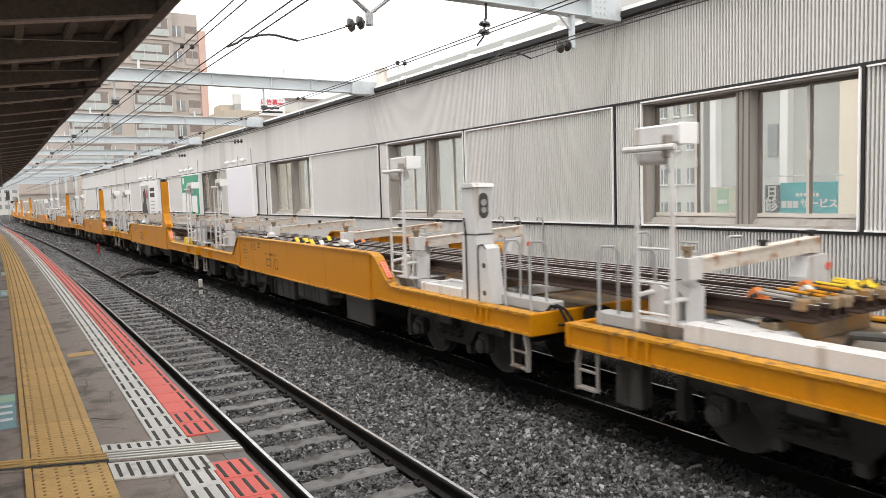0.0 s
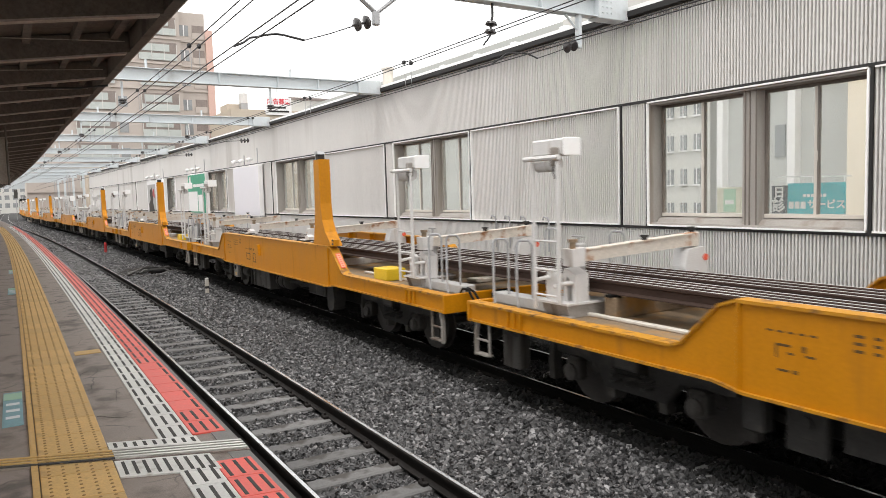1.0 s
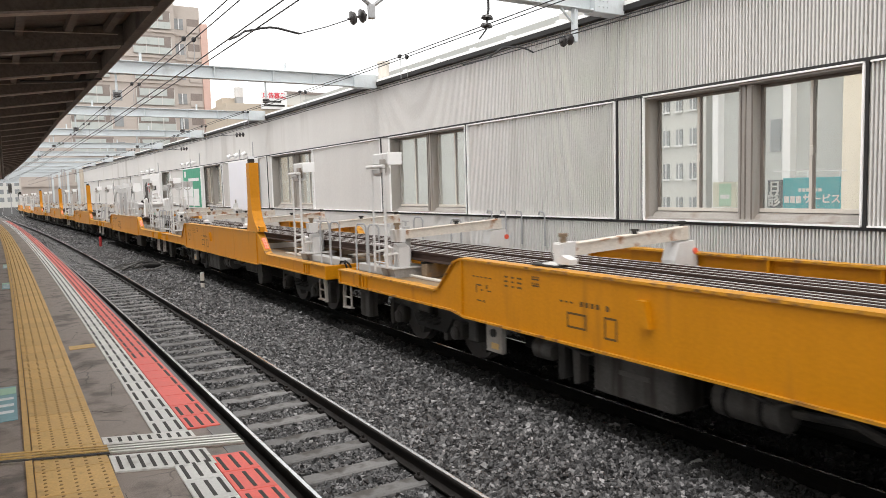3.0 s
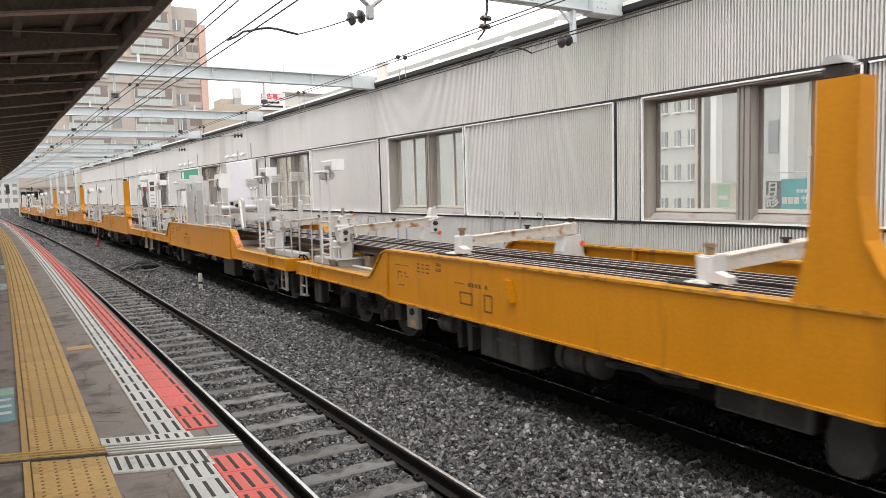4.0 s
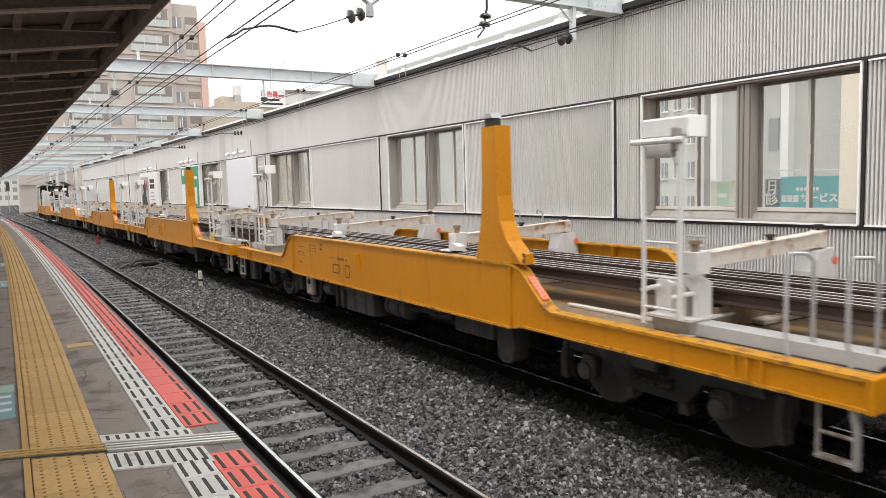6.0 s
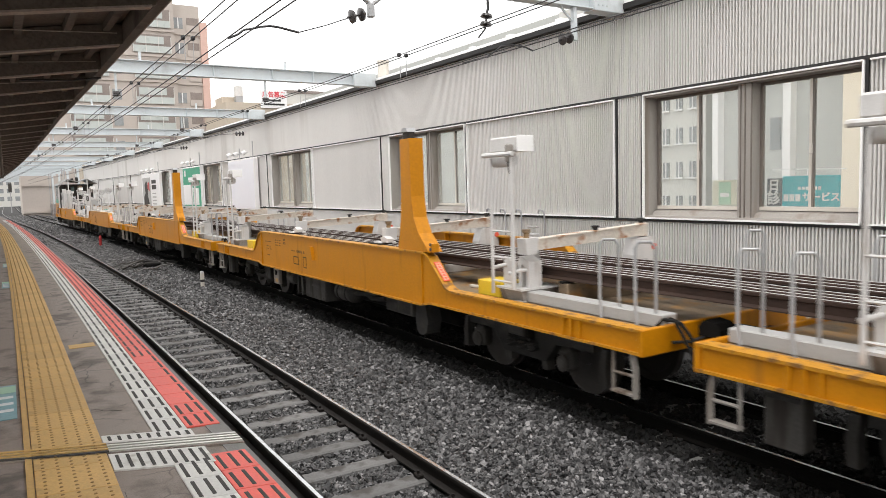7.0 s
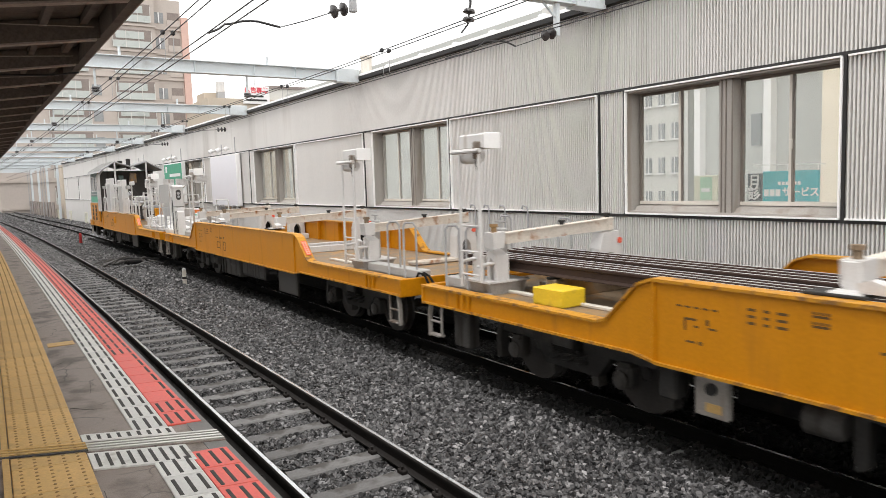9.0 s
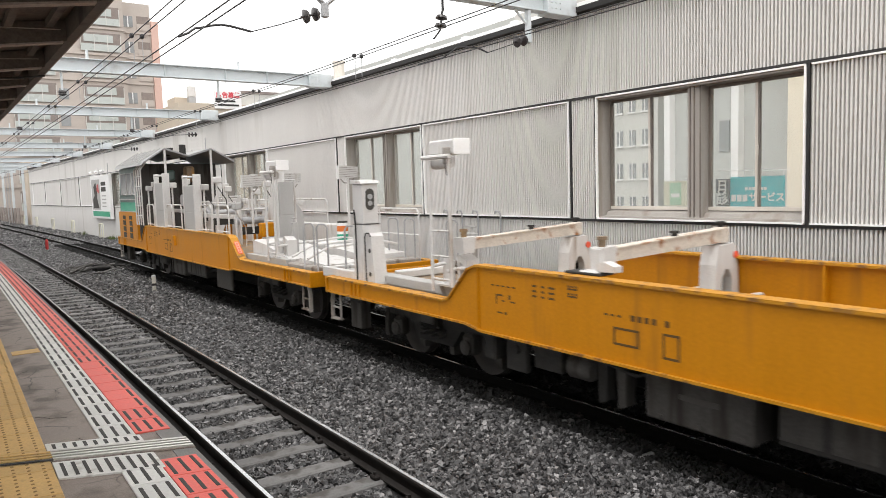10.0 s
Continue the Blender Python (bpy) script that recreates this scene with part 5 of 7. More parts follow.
def stanchion(w, u0=4.52, u1=5.46):
    a, b = u0 - H2, u1 - H2
    side = [(a, 1.60), (b, 1.60), (b - 0.05, 1.74), (b - 0.12, 2.05), (b - 0.16, 2.5), (b - 0.17, 3.24), (a + 0.46, 3.24), (a + 0.45, 2.4), (a + 0.40, 2.1), (a + 0.27, 1.86), (a + 0.09, 1.70)]
    p = part("stanchion", Geo().prism(side, 0, -1.34, -1.17), YELLOW, w, "tall yellow stanchion with a flared foot")
    part("edge_plate", Geo().prism([side[0], side[10], side[9], side[8], side[7], side[6], (side[6][0] - 0.02, 3.24), (side[7][0] - 0.02, 2.4), (side[8][0] - 0.02, 2.09), (side[9][0] - 0.02, 1.86), (side[10][0] - 0.02, 1.70), (a - 0.02, 1.60)], 0, -1.37, -1.14), YELLOW, p)
    part("cap", Geo().cbox(-1.31, -1.19, a + 0.56, b - 0.20, 3.24, 3.34, 0.01), UNDER_GREY, p, "dark rubber head")
    part("cap_plate", Geo().prism([(a + 0.55, 3.34), (b - 0.19, 3.345), (b - 0.24, 3.40), (a + 0.60, 3.40)], 0, -1.33, -1.18), GALV, p)
    part("bolt_plate", Geo().cbox(-1.345, -1.22, a - 0.075, a - 0.022, 1.60, 1.73, 0.008), YELLOW, p)
    for z in (1.645, 1.715):
        part("bolt", Geo().tube([(-1.346, a - 0.048, z), (-1.36, a - 0.048, z)], 0.022, 8), SLOT, p)


def yellow_box(w, u):
    y = u - H2
    part("tool_box", Geo().cbox(-1.05, -0.68, y - 0.25, y + 0.25, 1.065, 1.27, 0.012), YELLOW_BRIGHT, w, "bright yellow box on the deck")


def control_panel(w, u, face=-1):
    """A tall narrow control cabinet with a dial window."""
    y = u - H2
    c = part("control_cabinet", Geo().cbox(-1.18, -0.90, y - 0.155, y + 0.155, 1.98, 2.60, 0.012), PALE, w, "tall pale control cabinet with a gauge")
    part("lower_case", Geo().prism([(y - 0.17, 1.065), (y + 0.17, 1.065), (y + 0.155, 1.97), (y - 0.165, 1.97)], 0, -1.19, -0.89), PALE, c)
    part("hood", Geo().prism([(y - 0.18, 2.602), (y + 0.17, 2.602), (y + 0.15, 2.665), (y - 0.14, 2.65)], 0, -1.21, -0.87), PALE, c)
    part("gauge_window", Geo().prism([(-1.12 + 0.075 + 0.075 * math.cos(a), 2.36 + 0.075 * math.sin(a) + (0.09 if math.sin(a) > 0 else -0.09)) for a in [k * math.pi / 8 + 0.01 for k in range(16)]], 1, y - 0.166, y - 0.1555), SLOT, c, "dark rounded gauge window")
    part("gauge_face", Geo().tube([(-1.045, y - 0.167, 2.40), (-1.045, y - 0.171, 2.40)], 0.045, 14), GALV, c)
    part("gauge_face", Geo().tube([(-1.045, y - 0.167, 2.30), (-1.045, y - 0.171, 2.30)], 0.040, 14), GALV, c)
    arm = [(y - 0.44, 1.07), (y - 0.18, 1.07), (y - 0.175, 1.78), (y - 0.20, 1.84), (y - 0.30, 1.85), (y - 0.35, 1.80)]
    part("side_arm", Geo().prism(arm, 0, -1.16, -0.94), PALE, c, "pale bracket with round holes")
    part("arm_edge", Geo().tube([(-1.165, a, b) for a, b in arm[1:]], 0.010, 6), SLOT, c, smooth=True)
    for z in (1.22, 1.58):
        part("hole", Geo().tube([(-1.161, y - 0.30, z), (-1.168, y - 0.30, z)], 0.035, 12), SLOT, c)
    part("seam", Geo().box(-1.193, -0.887, y - 0.172, y + 0.16, 1.971, 1.979), SLOT, c)
    part("conduit", Geo().tube([(-1.2, y + 0.05, 1.1), (-1.2, y + 0.05, 1.95), (-1.19, y + 0.10, 2.2)], 0.012, 6), UNDER_GREY, c, smooth=True)
    tray = part("base_tray", Geo().cbox(-1.2, -1.12, y + 0.2, y + 1.3, 1.07, 1.23, 0.012).cbox(-0.72, -0.64, y + 0.2, y + 1.3, 1.07, 1.23, 0.012), PALE, c, "open white tray")
    part("tray_end", Geo().cbox(-1.119, -0.721, y + 1.2, y + 1.28, 1.07, 1.22, 0.01).cbox(-1.119, -0.721, y + 0.55, y + 0.62, 1.07, 1.16, 0.01), PALE, tray)
    part("cross_tray", Geo().cbox(-0.5, 0.9, y - 0.1, y + 0.1, 1.07, 1.19, 0.015), PALE, tray)


def floor_gear(w, tank=True, bare=False):
    y = lambda u: u - H2
    if bare:
        for sx in (-1, 1):
            part("bracket", Geo().cbox(*sorted((sx * 1.0, sx * 1.22)), y(4.95), y(5.95), 0.33, 0.84, 0.02), UNDER_DUST, w)
            part("hanger", Geo().prism([(y(10.97), 0.30), (y(11.3), 0.28), (y(11.36), 0.55), (y(11.3), 0.80), (y(11.02), 0.80), (y(10.93), 0.5)], 0, *sorted((sx * 0.95, sx * 1.19))), UNDER_DUST, w, "dusty rounded brake hanger")
        part("brake_cylinder", Geo().tube([(0.2, y(6.2), 0.6), (0.2, y(6.9), 0.6)], 0.16, 14), UNDER, w, smooth=True)
        return
    # added dark backing that deepens the shade beneath the wagon's middle
    part("equipment_tray", Geo().cbox(-0.55, 0.55, y(5.0), y(11.9), 0.34, 0.70, 0.03), UNDER, w, "dark backing box between the girders, standing in for shade")
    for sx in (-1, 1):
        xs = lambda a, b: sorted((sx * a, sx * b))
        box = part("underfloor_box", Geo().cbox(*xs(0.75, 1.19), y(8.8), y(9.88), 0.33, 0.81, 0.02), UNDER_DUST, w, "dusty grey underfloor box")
        part("vent_slot", Geo().cbox(*xs(1.191, 1.197), y(9.1), y(9.5), 0.58, 0.63, 0.002), SLOT, box)
        for u in (8.9, 9.3, 9.7):
            part("bolt", Geo().tube([(sx * 1.19, y(u), 0.38), (sx * 1.205, y(u), 0.38)], 0.02, 6), SLOT, box)
        part("valve", Geo().tube([(sx * 1.12, y(10.55), 0.62), (sx * 1.12, y(10.6), 0.62), (sx * 1.12, y(10.85), 0.62)], [0.10, 0.13, 0.13], 12), UNDER_DUST, w, "dusty round valve", smooth=True)
        part("bracket", Geo().cbox(*xs(1.05, 1.22), y(12.05), y(12.25), 0.46, 0.84, 0.02), UNDER_GREY, w)
        for u in (10.2, 10.45):
            part("valve_bracket", Geo().prism([(y(u - 0.05), 0.34), (y(u + 0.04), 0.30), (y(u + 0.07), 0.82), (y(u - 0.06), 0.82)], 0, *xs(1.0, 1.14)), UNDER_GREY if u > 10.3 else UNDER_DUST, w)
        for k in range(4):
            part("conduit", Geo().tube([(sx * 1.16, y(6.4 + 1.1 * k), 0.79), (sx * 1.16, y(6.7 + 1.1 * k), 0.71 - 0.03 * (k % 2)), (sx * 1.14, y(7.4 + 1.1 * k), 0.78)], 0.018, 6), UNDER_GREY, w, smooth=True)
        plate = part("valve_panel", Geo().cbox(*xs(1.12, 1.2), y(11.52), y(11.86), 0.40, 0.82, 0.012), TRAY if tank else UNDER_GREY, w, "grubby grey valve panel")
        part("yellow_tag", Geo().cbox(*xs(1.2005, 1.204), y(11.58), y(11.74), 0.45, 0.53, 0.001), OCHRE if tank else UNDER_GREY, plate)
        part("gauge", Geo().tube([(sx * 1.2, y(11.68), 0.66), (sx * 1.225, y(11.68), 0.66)], 0.055, 12), UNDER_GREY, plate)
        if tank:
            t = part("air_tank", Geo().tube([(sx * 1.0, y(7.72), 0.60), (sx * 1.0, y(7.76), 0.60), (sx * 1.0, y(8.4), 0.60), (sx * 1.0, y(8.44), 0.60)], [0.10, 0.18, 0.18, 0.10], 16), UNDER_DUST, w, "dusty grey air reservoir", smooth=True)
            for u in (7.9, 8.25):
                part("strap", Geo().tube([(sx * 1.0, y(u), 0.60), (sx * 1.0, y(u + 0.04), 0.60)], 0.188, 16), UNDER, t)
        end_ = part("end_box", Geo().cbox(*xs(1.02, 1.2), y(15.38), y(15.72), 0.33, 0.80, 0.015), UNDER_DUST, w, "dusty grey box beside the step")
        part("lid_edge", Geo().cbox(*xs(1.201, 1.21), y(15.40), y(15.70), 0.74, 0.78, 0.003), UNDER_GREY, end_)
        part("pipe", Geo().tube([(sx * 1.05, y(6.5), 0.66), (sx * 1.05, y(7.0), 0.60), (sx * 1.05, y(7.2), 0.66), (sx * 1.05, y(7.7), 0.62)], 0.04, 8), UNDER_GREY, w, smooth=True)
        if tank:
            part("hanger", Geo().prism([(y(4.93), 0.36), (y(5.0), 0.31), (y(5.14), 0.30), (y(5.22), 0.36), (y(5.25), 0.55), (y(5.2), 0.80), (y(4.95), 0.80), (y(4.88), 0.55)], 0, *xs(0.95, 1.19)), UNDER_GREY, w, "dusty rounded brake hanger")
            case = part("battery_case", Geo().cbox(*xs(0.85, 1.18), y(5.36), y(6.25), 0.53, 0.81, 0.015), UNDER_DUST, w, "dusty case with two dark covers")
            for u in (5.42, 5.85):
                part("cover", Geo().cbox(*xs(1.181, 1.187), y(u), y(u + 0.36), 0.56, 0.78, 0.002), UNDER_GREY, case)
        else:
            part("skirt_plate", Geo().cbox(*xs(1.2, 1.25), y(4.9), y(5.95), 0.33, 0.83, 0.01), UNDER_DUST, w, "dusty grey skirt plate")
            case = part("battery_case", Geo().cbox(*xs(0.9, 1.17), y(7.0), y(8.6), 0.42, 0.80, 0.015), UNDER_GREY, w, "shade-darkened case with dark covers")
            for u in (7.05, 7.45, 7.85, 8.25):
                part("cover", Geo().cbox(*xs(1.171, 1.18), y(u), y(u + 0.33), 0.47, 0.74, 0.003), UNDER_DUST, case)
            part("relay_box", Geo().cbox(*xs(1.10, 1.19), y(10.98), y(11.4), 0.50, 0.82, 0.012), UNDER_GREY, w)
        part("brake_rod", Geo().tube([(sx * 0.5, y(4.2), 0.5), (sx * 0.5, y(12.1), 0.5)], 0.02, 6), UNDER, w)
    part("brake_cylinder", Geo().tube([(0.2, y(6.2), 0.6), (0.2, y(6.9), 0.6)], 0.16, 14), UNDER, w, smooth=True)


def stencils(w, bracket=True):
    x = -HALF - 0.004
    y = lambda u: u - H2

    def bar(u, z, du, dz):
        part("stencil", Geo().box(x, x + 0.003, y(u - du / 2), y(u + du / 2), z - dz / 2, z + dz / 2), STENCIL, w)

    def frame_mark(u, z, du, dz):
        g, t = Geo(), 0.022
        for a, b, c, d in ((u - du, u + du, z - dz, z - dz + t), (u - du, u + du, z + dz - t, z + dz), (u - du, u - du + t, z - dz + t, z + dz - t), (u + du - t, u + du, z - dz + t, z + dz - t)):
            g.box(x, x + 0.003, y(a), y(b), c, d)
        part("stencil_frame", g, STENCIL, w, "dark stencilled rectangle")
    frame_mark(9.98, 1.08, 0.15, 0.085)
    frame_mark(9.48, 1.07, 0.09, 0.115)
    for u in (10.22, 10.14, 10.06, 9.9, 9.82, 9.74, 9.66, 9.52):
        bar(u, 1.27, 0.045, 0.055 if u < 10 else 0.02)
    for r in range(3):
        for c, d in ((0, 0.07), (1, 0.05), (2, 0.09)):
            bar(11.22 - 0.13 * c, 1.44 - 0.055 * r, d, 0.022)
    for r in range(2):
        bar(10.66, 1.46 - 0.075 * r, 0.13, 0.018)
        for c in range(3):
            bar(10.71 - 0.05 * c, 1.485 - 0.075 * r, 0.03, 0.02)
    for c in range(5):
        bar(11.92 - 0.09 * c, 1.385, 0.055, 0.016)
    for u, z, du, dz in ((11.86, 1.23, 0.018, 0.11), (11.80, 1.28, 0.12, 0.02), (11.74, 1.22, 0.05, 0.018), (11.63, 1.27, 0.03, 0.05), (11.58, 1.22, 0.08, 0.018), (11.80, 1.08, 0.10, 0.018), (11.70, 1.08, 0.04, 0.03)):
        bar(u, z, du, dz)
    if bracket:
        part("wedge", Geo().prism([(y(8.98), 1.42), (y(9.08), 1.42), (y(9.05), 1.18), (y(8.92), 1.16)], 0, -HALF - 0.07, -HALF - 0.003), YELLOW, w, "yellow wedge bracket")
    # the warning label on the sloping flange
    d = Vector((0.4, 0.37)).normalized()
    n = Vector((-d.y, d.x))
    a, b = Vector((4.20 - H2, 1.195)) + n * 0.03, Vector((4.47 - H2, 1.44)) + n * 0.03
    for x0, m_, nm in ((-1.32, LABEL_RED, "warning_label"),):
        part(nm, Geo().prism([tuple(a), tuple(b), tuple(b + n * 0.006), tuple(a + n * 0.006)], 0, x0, x0 + 0.10), m_, w, "red warning label")
        p0, p1 = a.lerp(b, 0.06), a.lerp(b, 0.94)
        part("label_panel", Geo().prism([tuple(p0 + n * 0.007), tuple(p1 + n * 0.007), tuple(p1 + n * 0.009), tuple(p0 + n * 0.009)], 0, x0 + 0.015, x0 + 0.085), FADED, w)
        for k in range(6):
            p0, p1 = a.lerp(b, 0.1 + 0.14 * k), a.lerp(b, 0.19 + 0.14 * k)
            part("label_bar", Geo().prism([tuple(p0 + n * 0.010), tuple(p1 + n * 0.010), tuple(p1 + n * 0.012), tuple(p0 + n * 0.012)], 0, x0 + 0.03, x0 + 0.07), LABEL_RED, w)


def end_channels(w, mast_near, mast_far):
    for u0, u1, v0, v1 in ((0.65, mast_near - 0.1, 0.65, 4.4), (mast_far + 0.3, CAR - 0.12, CAR - 3.8, CAR - 0.15)):
        if u1 - u0 > 0.4:
            part("guide_channel", Geo().cbox(-0.98, -0.765, u0 - H2, u1 - H2, 1.062, 1.20, 0.012), CABINET, w, "pale grey guide channel on the deck")
        part("wear_bar", Geo().cbox(-0.76, -0.70, v0 - H2, v1 - H2, 1.062, 1.10, 0.008).cbox(-0.68, -0.63, v0 - H2, v1 - H2, 1.062, 1.085, 0.006), FRAME_CREAM, w, "worn cream bars along the deck")


def rail_load(start=-H2):
    """Long rails on cradles, one wagon's length of them."""
    b = thing("rail_load", "row of long new steel rails lying on the wagons", "steel rails", group="rails carried by the train")
    top = 1.485
    for x in [-0.58 + 0.147 * i for i in range(4)] + [0.17 + 0.185 * i for i in range(4)]:
        r = part("rail", Geo().prism(rail_outline(x, top), 1, start, H2), NEW_RAIL, b)
        # thin pale strip painted on as the head's highlight
        part("rail_head", Geo().box(x - 0.013, x + 0.013, start, H2, top + 0.001, top + 0.003), NEW_RAIL_TOP, r)
    for y in [a for a in (-5.7, -1.7, 2.3, 6.2) if a > start]:
        part("tier_bar", Geo().cbox(-0.7, 0.95, y - 0.04, y + 0.04, 1.30, 1.331, 0.005), UNDER, b)
        part("cradle", Geo().cbox(-0.66, 0.92, y - 0.09, y + 0.09, 1.061, 1.299, 0.01), DECK, b)
    return b


def rail_clamps(b, rows):
    """Painted clamps on the carried rails: place along the wagon, across it, and paint."""
    for u, x, m in rows:
        y, z = u - H2, 1.489
        c = part("rail_clamp", Geo().prism([(y - 0.10, z), (y + 0.09, z), (y + 0.06, z + 0.07), (y + 0.02, z + 0.10), (y - 0.04, z + 0.05)], 0, x - 0.045, x + 0.045), m, b, "painted clamp on the rails")
        part("clamp_bar", Geo().tube([(x - 0.13, y - 0.02, z + 0.03), (x + 0.17, y + 0.02, z + 0.05)], 0.022, 8), UNDER_GREY, c, smooth=True)


def ends(w, mast_near, mast_far, box_near=0, box_far=0):
    """The gear at a wagon's two ends, which stands at another place on each."""
    light_mast(w, mast_near)
    light_mast(w, mast_far)
    gantry(w, mast_near - 0.15, False)
    gantry(w, mast_far - 0.15, False)
    end_channels(w, mast_near, mast_far)
    for u in (box_near, box_far):
        if u:
            yellow_box(w, u)


def basic(w, pole, panel_near=False, panel_far=False, bare=False):
    for u in (6.48, 10.6):
        gantry(w, u)
    hoops(w, (0.85, 1.35, CAR - 0.35, CAR - 0.85))
    hoops(w, (0.95, CAR - 0.5), x=0.85)
    floor_gear(w, tank=pole, bare=bare)
    stencils(w, bracket=pole)
    if pole:
        stanchion(w)
    if panel_near:
        control_panel(w, 2.05)
    if panel_far:
        control_panel(w, CAR - 0.95)
    return w


def lattice_lamp(w, u, x, z=2.95):
    y = u - H2
    g = part("lamp_post", Geo().tube([(x, y, 1.57), (x, y, z - 0.1)], 0.028, 8), PALE, w, "pale lamp post", smooth=True)
    lamp = part("louvred_lamp", Geo().prism([(x - 0.24, z - 0.11), (x + 0.22, z - 0.08), (x + 0.24, z + 0.15), (x - 0.22, z + 0.18)], 1, y - 0.05, y + 0.07), PALE, g, "white louvred lamp")
    for k in range(5):
        part("louvre", Geo().prism([(x - 0.22, z - 0.075 + 0.05 * k), (x + 0.21, z - 0.055 + 0.05 * k), (x + 0.21, z - 0.048 + 0.05 * k), (x - 0.22, z - 0.068 + 0.05 * k)], 1, y - 0.058, y - 0.051), TRAY, lamp)
    part("lamp_yoke", Geo().tube([(x - 0.16, y + 0.02, z - 0.11), (x - 0.08, y + 0.02, z - 0.2), (x + 0.08, y + 0.02, z - 0.2), (x + 0.16, y + 0.02, z - 0.11)], 0.014, 6), TRAY, lamp, smooth=True)


def screen_cabinet(w, u0, u1, x=-1.24, z0=1.60, z1=2.68, head=True):
    a, b = u0 - H2, u1 - H2
    c = part("equipment_cabinet", Geo().cbox(x, x + 0.12, a + 0.08, b - 0.02, z0 + 0.02, z1, 0.01), CABINET, w, "grey sheet-metal equipment cabinet")
    part("lower_door", Geo().cbox(x - 0.012, x - 0.001, a + 0.1, b - 0.04, z0 + 0.04, z0 + 0.45, 0.004), CABINET, c)
    part("upper_door", Geo().cbox(x - 0.012, x - 0.001, a + 0.1, b - 0.04, z0 + 0.47, z1 - 0.02, 0.004), CABINET, c)
    part("side_post", Geo().cbox(x - 0.03, x + 0.16, a, a + 0.075, z0, z1 + 0.26, 0.01), PALE, c, "pale perforated side post")
    part("rear_post", Geo().cbox(x - 0.02, x + 0.12, b - 0.018, b + 0.03, z0, z1 + 0.26, 0.008), PALE, c, "pale perforated side post")
    part("top_rail", Geo().tube([(x + 0.02, a, z1 + 0.2), (x + 0.02, b, z1 + 0.22)], 0.026, 8), PALE, c)
    part("foot_plate", Geo().cbox(x - 0.05, x + 0.2, a - 0.03, b + 0.05, z0, z0 + 0.02, 0.004), PALE, c)
    if head:
        h = part("head_unit", Geo().prism([(x + 0.02, z1 + 0.26), (x + 0.04, z1 + 0.47), (x + 0.30, z1 + 0.44), (x + 0.34, z1 + 0.1), (x + 0.14, z1 + 0.02)], 1, a + 0.06, a + 0.70), PALE, c, "pale floodlight housing")
        part("clamp", Geo().cbox(x, x + 0.3, a + 0.02, a + 0.058, z1 + 0.05, z1 + 0.4, 0.01), PALE, h)
        part("wire_grid", Geo().cbox(x + 0.05, x + 0.25, a - 0.22, a - 0.12, z1 - 0.1, z1 + 0.28, 0.01), PALE, h)


